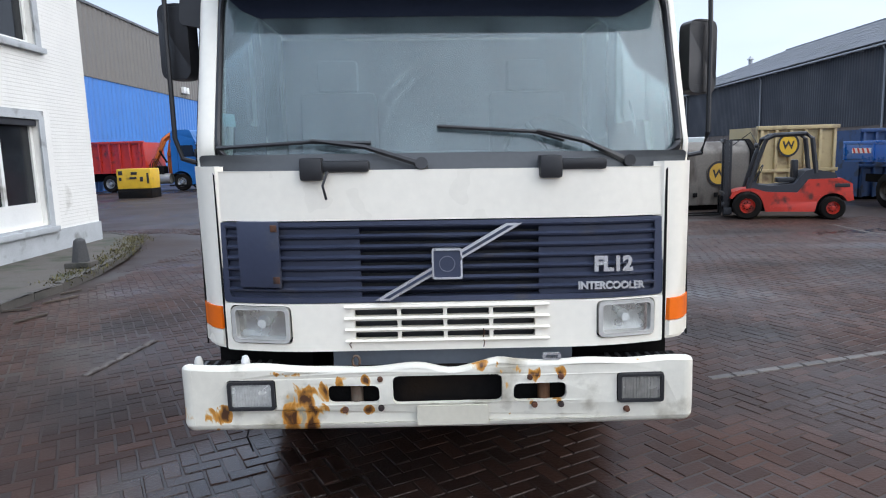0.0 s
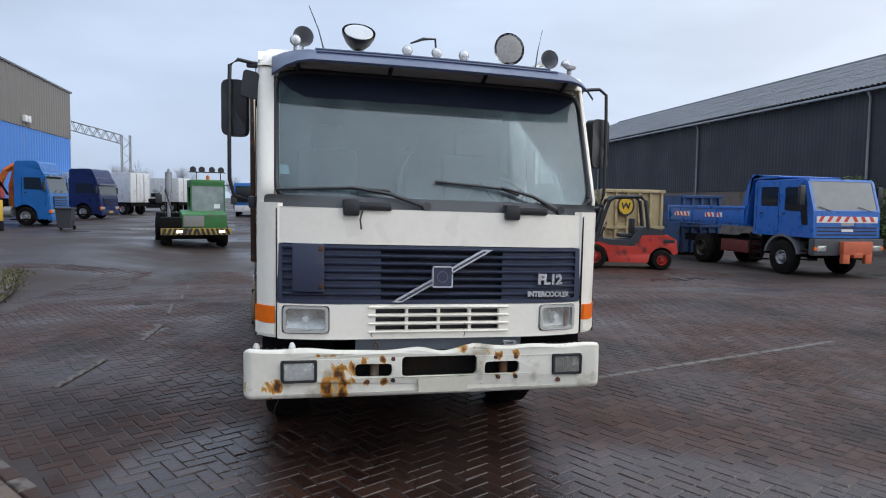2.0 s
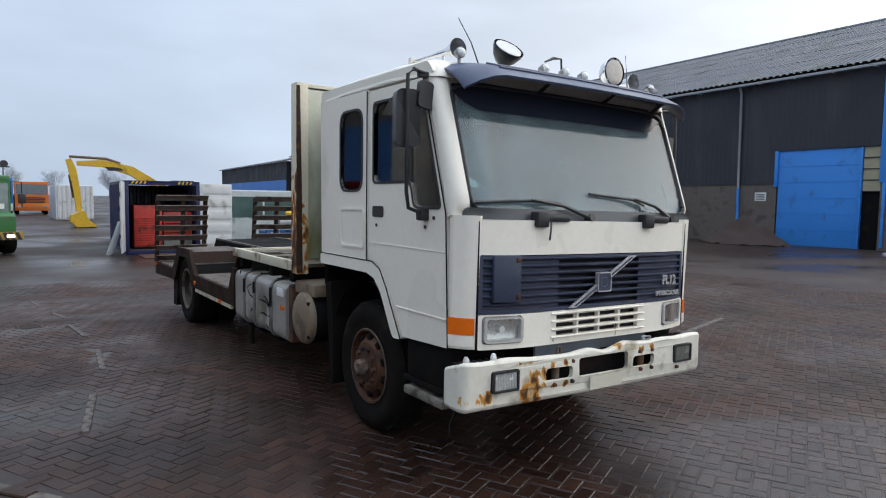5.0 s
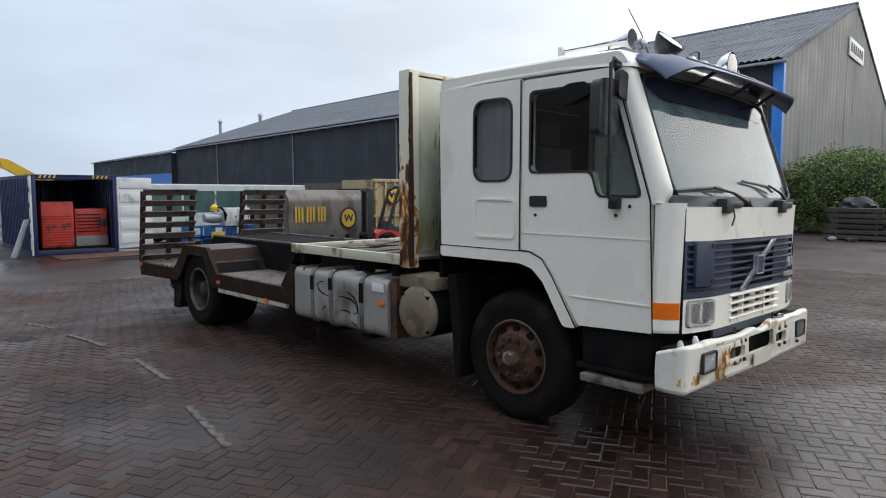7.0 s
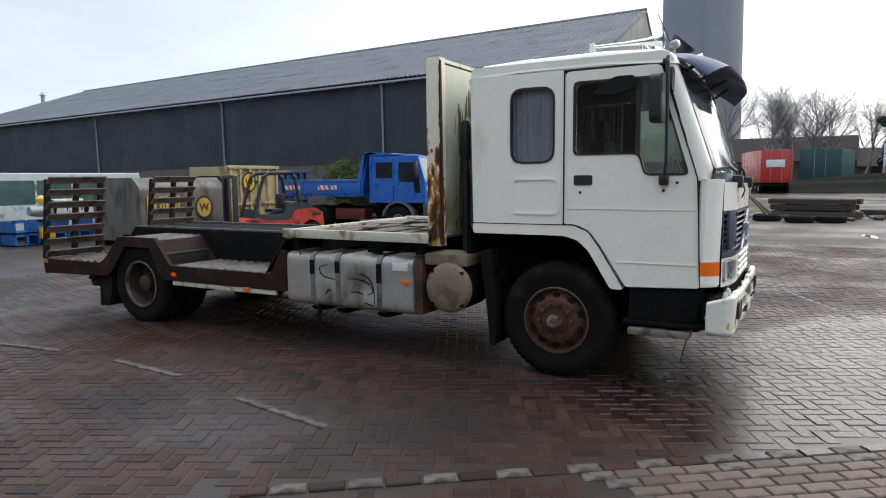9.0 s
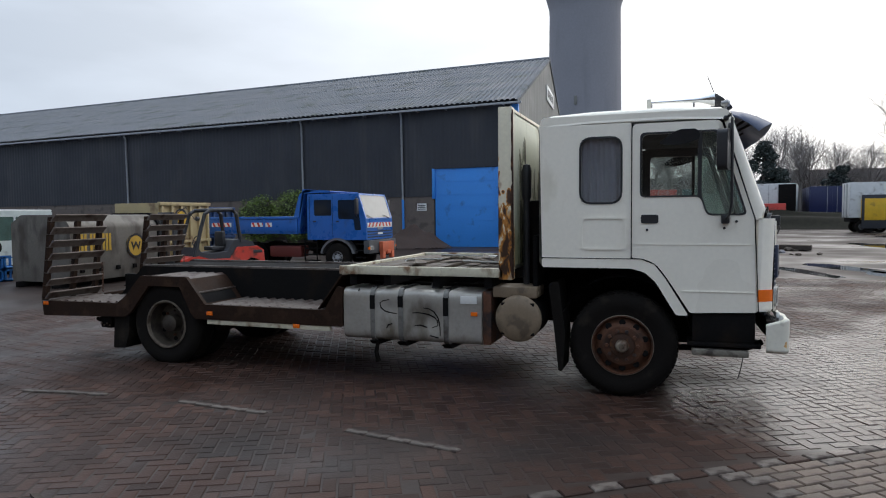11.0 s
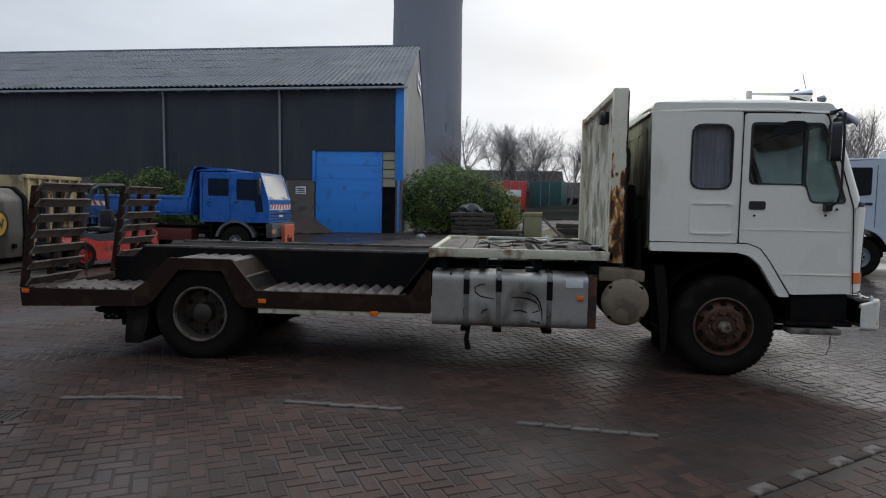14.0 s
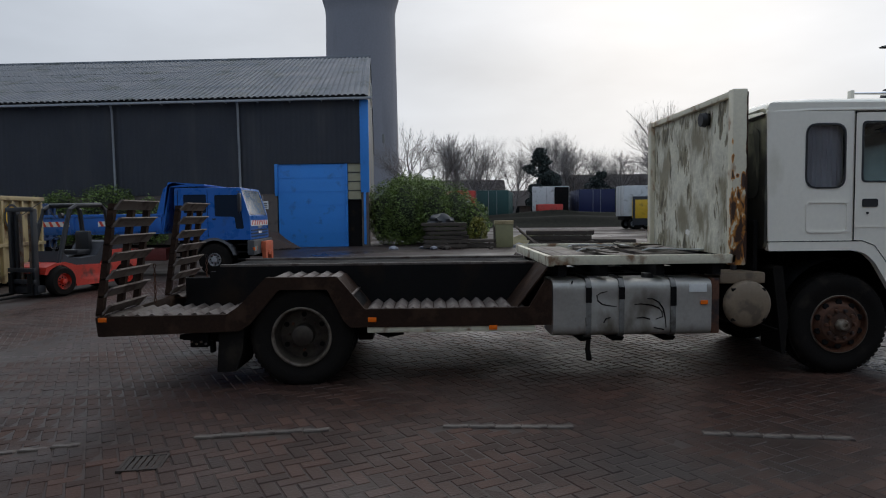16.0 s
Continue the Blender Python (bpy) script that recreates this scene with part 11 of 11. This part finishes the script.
for x, y, w, h in ((92, -20, 20, 7.5), (96, 6, 18, 7.0), (90, -40, 14, 8), (104, -7, 14, 5.5)):
    hs = thing("house", "dark gabled house seen through the bare trees", "house", pose(x, y, G))
    part("wall", box(B(), 0, 9, -w / 2, w / 2, 0, h * 0.55), BRICK, hs)
    plate(hs, "roof", [(-0.5, h * 0.5), (4.5, h), (9.5, h * 0.5), (4.5, h * 0.93)], lambda u, v, q: (u, -w / 2 - 0.3 + q, v), w + 0.6, mat("dark_tiles", (0.05, 0.042, 0.04), 0.9, var=0.3, scale=2, fine=12, bump=0.3, spec=0.2))
    part("gable", slab(B(), [(0.1, h * 0.55), (8.9, h * 0.55), (4.5, h * 0.93)], [], lambda u, v, q: (u, -w / 2 + q, v), w), BRICK, hs)
    for k in range(4):
        part("window", box(B(), -0.05, 0.02, -w / 2 + 1.5 + k * w / 4.5, -w / 2 + 2.6 + k * w / 4.5, 1.2, 2.6, 0.02), DARK_PANE, hs)


def bare_tree(seed, height, material):
    """A leafless tree: tapered trunk, limbs and many fine twigs, as one trunk mesh and one crown mesh."""
    rng = random.Random(seed)
    trunk, crown = ([], []), ([], [])

    def limb(store, a, b, r0, r1, seg):
        verts, faces = store
        d = (b - a).normalized()
        up = Vector((0, 0, 1)) if abs(d.z) < 0.9 else Vector((1, 0, 0))
        s = d.cross(up).normalized()
        t = d.cross(s)
        i = len(verts)
        for p, r in ((a, r0), (b, r1)):
            for k in range(seg):
                an = 2 * math.pi * k / seg
                verts.append(tuple(p + (s * math.cos(an) + t * math.sin(an)) * r))
        for k in range(seg):
            faces.append((i + k, i + (k + 1) % seg, i + seg + (k + 1) % seg, i + seg + k))

    def grow(p, d, length, r, depth):
        n = 3 if depth < 3 else 2
        for k in range(n):
            q = p + d * (length / n)
            r2 = r * (1 - 0.18)
            limb(trunk if depth < 2 else crown, p, q, r, r2, 7 if depth < 2 else 4 if depth < 3 else 3)
            p, r = q, r2
            d = (d + Vector((rng.gauss(0, 0.12), rng.gauss(0, 0.12), 0.05))).normalized()
            if depth < 5 and (k > 0 or depth > 0):
                for _ in range(2 if depth < 4 else 1):
                    side = Vector((rng.gauss(0, 1), rng.gauss(0, 1), rng.gauss(0.25, 0.35))).normalized()
                    grow(p, (d * 0.75 + side * 0.65).normalized(), length * rng.uniform(0.5, 0.75), r * 0.6, depth + 1)
        if depth < 5:
            grow(p, d, length * 0.6, r * 0.9, depth + 1)

    grow(Vector((0, 0, -0.02)), Vector((rng.gauss(0, 0.04), rng.gauss(0, 0.04), 1)).normalized(), height * 0.36, height * 0.018, 0)
    return trunk, crown


# pale bluish bark: the distance haze is put into the colour
FAR_HAZE_BARK = mat("far_hazed_bark", (0.30, 0.31, 0.34), 0.9, var=0.2, bump=0)
# bark lightened to grey for the haze over the tree row
HAZE_BARK = mat("hazed_grey_bark", (0.23, 0.21, 0.20), 0.9, var=0.25, bump=0.2)
protos = []
for sd in range(4):
    tr, cw = bare_tree(sd + 40, 10.0, BARK)
    protos.append((tr, cw))


def place_tree(k, m, label, material, group, sc):
    t = thing("bare_tree", label, "tree", m @ Matrix.Scale(sc, 4), group)
    tr, cw = protos[k]
    for nm, st in (("trunk", tr), ("crown", cw)):
        key = "%s_%d_%s" % (nm, k, material.name)
        me = bpy.data.meshes.get(key)
        if me is None:
            me = bpy.data.meshes.new(key)
            me.from_pydata(*[st[0], [], st[1]])
            me.materials.append(material)
        ob = new(nm, me)
        ob.parent = t


rng1 = random.Random(77)
for i in range(20):
    y = 10.5 - i * 2.7 + rng1.uniform(-0.8, 0.8)
    x = 84 + rng1.uniform(-6, 10)
    if abs(y + 6) < 1.6:
        continue
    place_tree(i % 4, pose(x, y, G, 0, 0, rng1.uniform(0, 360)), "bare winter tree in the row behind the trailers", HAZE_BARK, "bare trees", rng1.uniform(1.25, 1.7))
for i, (x, y, sc) in enumerate(((64, -18.5, 1.6), (70, -25.5, 1.5), (68, -33.0, 1.55))):
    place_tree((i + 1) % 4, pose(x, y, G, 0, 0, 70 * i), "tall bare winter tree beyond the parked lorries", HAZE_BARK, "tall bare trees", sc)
for i in range(12):
    x = -70 + i * 9 + rng1.uniform(-3, 3)
    place_tree(i % 4, pose(x, 190 + rng1.uniform(-20, 30), G, 0, 0, rng1.uniform(0, 360)), "bare winter tree far off in the haze", FAR_HAZE_BARK, "far bare trees", rng1.uniform(0.85, 1.2))
rng2 = random.Random(91)


def pine_blobs(height, width, n):
    """Uneven layers of small needle clumps, wider below, with gaps between them."""
    out = []
    for k in range(n):
        f = (k + 0.5) / n
        z = height * (0.28 + 0.68 * f)
        reach = width * (1.05 - f) ** 0.7 * rng2.uniform(0.25, 1.0)
        a = rng2.uniform(0, 6.28)
        r = rng2.uniform(0.5, 1.0) * (1.15 - 0.5 * f)
        out.append((reach * math.cos(a), reach * math.sin(a), z, r * 1.25, r * 1.25, r * 0.7))
    return out


leaf_cloud("conifer", "dark green pine among the bare trees", "tree", pose(82, -6.2, G), pine_blobs(10.6, 2.9, 46), 16000, 0.17, LEAF_DARK, 15)
pt = [o for o in scene.objects if o.name.startswith("conifer")][0]
part("trunk", tube(B(), [(0, 0, -0.02), (0, 0.1, 4), (0, 0, 9.5)], [0.28, 0.2, 0.05], 8), BARK, pt)
leaf_cloud("conifer", "dark rounded evergreen behind the navy trailer", "tree", pose(84, -14.8, G),
           pine_blobs(7.2, 2.6, 30), 9000, 0.17, LEAF_DARK, 16)
part("trunk", tube(B(), [(0, 0, -0.02), (0, 0, 5)], [0.3, 0.1], 8), BARK, [o for o in scene.objects if o.name.startswith("conifer")][-1])

# ---- pavers, markings and puddles ----
PX, PY, ROT = 0.21, 0.105, radians(27)
CO, SI = math.cos(ROT), math.sin(ROT)


# ---- the sunken part of the yard carries what stands on it; the row by the blue hall stands a little askew ----

ASKEW = Matrix.Translation((-0.3, -0.3, 0)) @ Matrix.Rotation(radians(-0.38), 4, "Z") @ Matrix.Translation((0.3, 0.3, 0))
for ob in list(scene.objects):
    if ob.parent is not None or ob.type not in ("MESH", "EMPTY") or ob.name.startswith(("ground", "flatbed_lorry", "hangar", "silo_tower")):
        continue
    meshes = [ob] if ob.type == "MESH" else [c for c in ob.children if c.type == "MESH"]
    pts = [ob.matrix_basis @ (c.data.vertices[k].co if c is ob else c.matrix_basis @ c.data.vertices[k].co) for c in meshes[:6] for k in (0, len(c.data.vertices) // 2)]
    if not pts:
        continue
    mid = sum(pts, Vector()) / len(pts)
    if mid.x < -4.6 and mid.y > 8.0:
        ob.matrix_basis = ASKEW @ ob.matrix_basis
    elif ob.get("kind", "") != "structure":
        ob.matrix_basis = Matrix.Translation((0, 0, -sag(mid.x, mid.y))) @ ob.matrix_basis


def paver_mesh():
    """One brick paver, lying along x, top at 0, with worn edges."""
    l, w, e = PX / 2 - 0.004, PY / 2 - 0.004, 0.007
    v = [(-l, -w, -0.03), (l, -w, -0.03), (l, w, -0.03), (-l, w, -0.03), (-l + e, -w + e, 0), (l - e, -w + e, 0), (l - e, w - e, 0), (-l + e, w - e, 0)]
    v += [(-l, -w, -0.008), (l, -w, -0.008), (l, w, -0.008), (-l, w, -0.008)]
    f = [(4, 5, 6, 7), (8, 9, 5, 4), (9, 10, 6, 5), (10, 11, 7, 6), (11, 8, 4, 7), (0, 1, 9, 8), (1, 2, 10, 9), (2, 3, 11, 10), (3, 0, 8, 11)]
    return v, f


DASHES = [((-2.73, 5.64), (-2.56, 6.67)), ((-2.37, 7.58), (-2.30, 8.58)), ((-2.34, 9.45), (-2.43, 10.45)), ((-2.40, 11.3), (-2.5, 12.2)), ((-2.62, 13.9), (-2.72, 14.8))]
ROW_A, ROW_B = Vector((-3.75, 5.5)), Vector((0.2, 0.1))


PATCH = (2.0, 7.2, 1.25)  # running-bond patch beside the row: from, to, depth


def is_marked(p):
    return any((p - Vector(a).lerp(Vector(b), max(0, min(1, (p - Vector(a)).dot(Vector(b) - Vector(a)) / (Vector(b) - Vector(a)).length_squared)))).length < 0.055 for a, b in DASHES)


def kerb_side(p):
    """True on the raised pavement."""
    return p.x < -4.85 and p.y > 7.75 and p.y < 16.5 or (p.x < -4.6 and 9 < p.y < 11)


def build_pavers():
    pav = thing("paving", "worn reddish-brown herringbone brick paving, damp", "paving", kind="structure")
    v0, f0 = paver_mesh()
    me = bpy.data.meshes.new("paver")
    me.from_pydata(v0, [], f0)
    me.materials.append(PAVER)
    v0 = np.array(v0)
    rng = random.Random(21)
    x0, x1, y0, y1 = -9.5, 12.0, -2.6, 17.5
    near = []
    mats4 = []
    R = 160
    for i in range(-R, R):
        for j in range(-R, R):
            k = (i - j) % 4
            if k not in (0, 3):
                continue
            cx, cy = (i + 1, j + 0.5) if k == 0 else (i + 0.5, j + 1)
            u, v = cx * PY, cy * PY
            x, y = u * CO - v * SI + 1.0, u * SI + v * CO + 7.0
            if not (x0 < x < x1 and y0 < y < y1):
                continue
            p = Vector((x, y))
            if kerb_side(p) or is_marked(p):
                continue
            d = (ROW_B - ROW_A).normalized()
            s, off = (p - ROW_A).dot(d), (p - ROW_A).dot(Vector((d.y, -d.x)))
            if -0.3 < s < 7 and abs(off) < 0.125 or PATCH[0] - 0.05 < s < PATCH[1] and 0 < off < PATCH[2] + 0.08:
                continue
            ang = ROT + (0 if k == 0 else math.pi / 2) + rng.gauss(0, 0.012)
            z = rng.gauss(0, 0.0013) + 0.0028 * noise.noise((x * 0.9, y * 0.9, 0)) - 0.002 - sag(x, y)
            near.append((x, y, z, ang))
    strip = [q for q in near if -5.6 < q[0] < -3.4 and 5.2 < q[1] < 8.2][:290]
    ids = {id(q) for q in strip}
    for x, y, z, a in strip:
        ob = new("brick", me)
        ob.parent = pav
        ob.matrix_basis = Matrix.Translation((x, y, z)) @ Matrix.Rotation(a, 4, "Z")
    rest = np.array([q for q in near if id(q) not in ids])
    n = len(rest)
    c, s = np.cos(rest[:, 3])[:, None], np.sin(rest[:, 3])[:, None]
    tilt = np.random.RandomState(3).normal(0, 0.008, (n, 2))
    X = rest[:, 0:1] + v0[None, :, 0] * c - v0[None, :, 1] * s
    Y = rest[:, 1:2] + v0[None, :, 0] * s + v0[None, :, 1] * c
    Z = rest[:, 2:3] + v0[None, :, 2] + tilt[:, 0:1] * v0[None, :, 0] + tilt[:, 1:2] * v0[None, :, 1]
    verts = np.stack([X, Y, Z], -1).reshape(-1, 3)
    top = f0[:5]
    faces = (np.array(top)[None] + (np.arange(n) * len(v0))[:, None, None]).reshape(-1, 4)
    ob = raw_mesh("bricks", verts.tolist(), faces.tolist(), PAVER, pav)
    ob["kind"] = "stuff"
    # white marking bricks: dashes of a curved line, and a row where two bonds meet
    mw = bpy.data.meshes.new("white_paver")
    v1, f1 = paver_mesh()
    mw.from_pydata(v1, [], f1)
    mw.materials.append(PAVER_WHITE)
    mk = thing("road_marking", "broken line of white marking bricks set in the paving", "road marking", kind="structure")
    for a, b in DASHES:
        a, b = Vector(a), Vector(b)
        nn = round((b - a).length / 0.212)
        ang = math.atan2((b - a).y, (b - a).x)
        for k in range(nn):
            c = a.lerp(b, (k + 0.5) / nn)
            ob = new("brick", mw)
            ob.parent = mk
            ob.matrix_basis = Matrix.Translation((c.x, c.y, 0.009 - sag(c.x, c.y) + rng.gauss(0, 0.001))) @ Matrix.Rotation(ang + rng.gauss(0, 0.02), 4, "Z") @ Matrix.Diagonal((1, 0.7, 1, 1))
    d = ROW_B - ROW_A
    nn = int(d.length / 0.212)
    ang = math.atan2(d.y, d.x)
    side = Vector((d.y, -d.x)).normalized()
    tan = bpy.data.meshes.new("tan_paver")
    tan.from_pydata(v1, [], f1)
    tan.materials.append(mat("paver_tan", (0.105, 0.075, 0.056), 0.6, var=0.25, scale=3, fine=50, bump=0.3, stain=(0.06, 0.043, 0.036), stain_amt=0.4, stain_scale=3, spread=0.25, spec=0.36))
    for k in range(nn):
        c = ROW_A + d * ((k + 0.5) / nn)
        ob = new("brick", mw if k % 2 == 1 else me)
        ob.parent = mk
        ob.matrix_basis = Matrix.Translation((c.x, c.y, 0.010 + rng.gauss(0, 0.001))) @ Matrix.Rotation(ang + rng.gauss(0, 0.015), 4, "Z")
    pt0 = thing("paving_patch", "patch of paler bricks laid in running bond", "paving", kind="structure")
    du = d.normalized()
    for r in range(int(PATCH[2] / PY)):
        for k in range(int((PATCH[1] - PATCH[0]) / PX)):
            sx = PATCH[0] + 0.1 + (k + 0.5 * (r % 2)) * (PX + 0.002)
            if sx < PATCH[0] + 0.1 + r * 0.03:
                continue
            c = ROW_A + du * sx + side * (0.11 + r * 0.107)
            ob = new("brick", mw if (r == 0 and k % 4 == 0) or (k == 0 and r < 6) else tan)
            ob.parent = pt0
            ob.matrix_basis = Matrix.Translation((c.x, c.y, 0.007 + rng.gauss(0, 0.0012))) @ Matrix.Rotation(ang + rng.gauss(0, 0.015), 4, "Z")
    # iron drain cover set in the paving
    IRON = mat("cast_iron", (0.035, 0.027, 0.022), 0.7, var=0.3, bump=0.3, spec=0.3)
    dr = thing("drain_cover", "small dark iron drain cover set in the paving", "drain cover", pose(-2.9, 10.62, 0.001 - sag(-2.9, 10.62), 0, 0, 8))
    part("frame", slab(B(), rect(-0.14, 0.14, -0.14, 0.14), [rect(-0.12, 0.12, -0.12, 0.12)], lambda u, v, w: (u, v, w - 0.02), 0.026), IRON, dr)
    for k in range(6):
        part("bar", box(B(), -0.12, 0.12, -0.115 + k * 0.041, -0.086 + k * 0.041, -0.02, 0.003), IRON, dr)
    # thin worn lines across the open yard
    ln = thing("yard_lines", "thin worn pale lines of bricks across the yard", "road marking", kind="structure")
    for a, b in (((2.2, 5.03), (6.2, 6.1)), ((10.0, 15.9), (9.3, 11.5)), ((5.4, 3.25), (2.9, 2.12))):
        a, b = Vector(a), Vector(b)
        nn = int((b - a).length / 0.215)
        ang = math.atan2((b - a).y, (b - a).x)
        bm = B()
        for k in range(nn):
            c = a.lerp(b, (k + 0.5) / nn)
            m = Matrix.Translation((c.x, c.y, 0.004 - sag(c.x, c.y))) @ Matrix.Rotation(ang, 4, "Z") @ Matrix.Diagonal((1, 0.7, 1, 1))
            vs = [bm.verts.new(m @ Vector(q)) for q in v1]
            for f in f1[:5]:
                bm.faces.new([vs[q] for q in f])
        ob = part("brick_line", bm, mat("line_grey", (0.090, 0.078, 0.068), 0.6, var=0.3, scale=3, bump=0.2, spread=0.3), ln)
        ob["kind"] = "stuff"


build_pavers()


def puddle(x, y, rx, ry, seed, rot=0.0, z=0.005):
    n = 40
    bm = B()
    pts = []
    for k in range(n):
        a = 2 * math.pi * k / n
        r = 1 + 0.35 * noise.noise((math.cos(a) * 1.5 + seed, math.sin(a) * 1.5, seed)) + 0.15 * noise.noise((math.cos(a) * 4, math.sin(a) * 4 + seed, 1))
        u, v = rx * r * math.cos(a), ry * r * math.sin(a)
        pts.append((x + u * math.cos(rot) - v * math.sin(rot), y + u * math.sin(rot) + v * math.cos(rot)))
    bm.faces.new([bm.verts.new((p[0], p[1], G + z)) for p in pts])
    ob = add_mesh("puddle", bm, WATER, smooth=0)
    tagged(ob, "shallow puddle reflecting the sky", "puddle", "puddles", kind="structure")


WATER = mat("puddle_water", (0.035, 0.033, 0.032), 0.03, var=0.1, bump=0.0, rough_var=0.02)
for k, (x, y, rx, ry, rot) in enumerate(((16.0, -0.8, 2.2, 0.5, 0.4), (14.2, 0.6, 2.0, 0.35, 0.3), (20.5, -5.0, 3.0, 0.6, 0.3), (13.5, -1.6, 1.2, 0.5, 0.2), (30, -6, 4, 1.0, 0.2), (2.6, 22.3, 1.0, 0.28, 0.1), (-6, 36, 3, 0.8, 0.1), (40, -10, 6, 1.2, 0.1))):
    puddle(x, y, rx, ry, k * 3.3, rot)
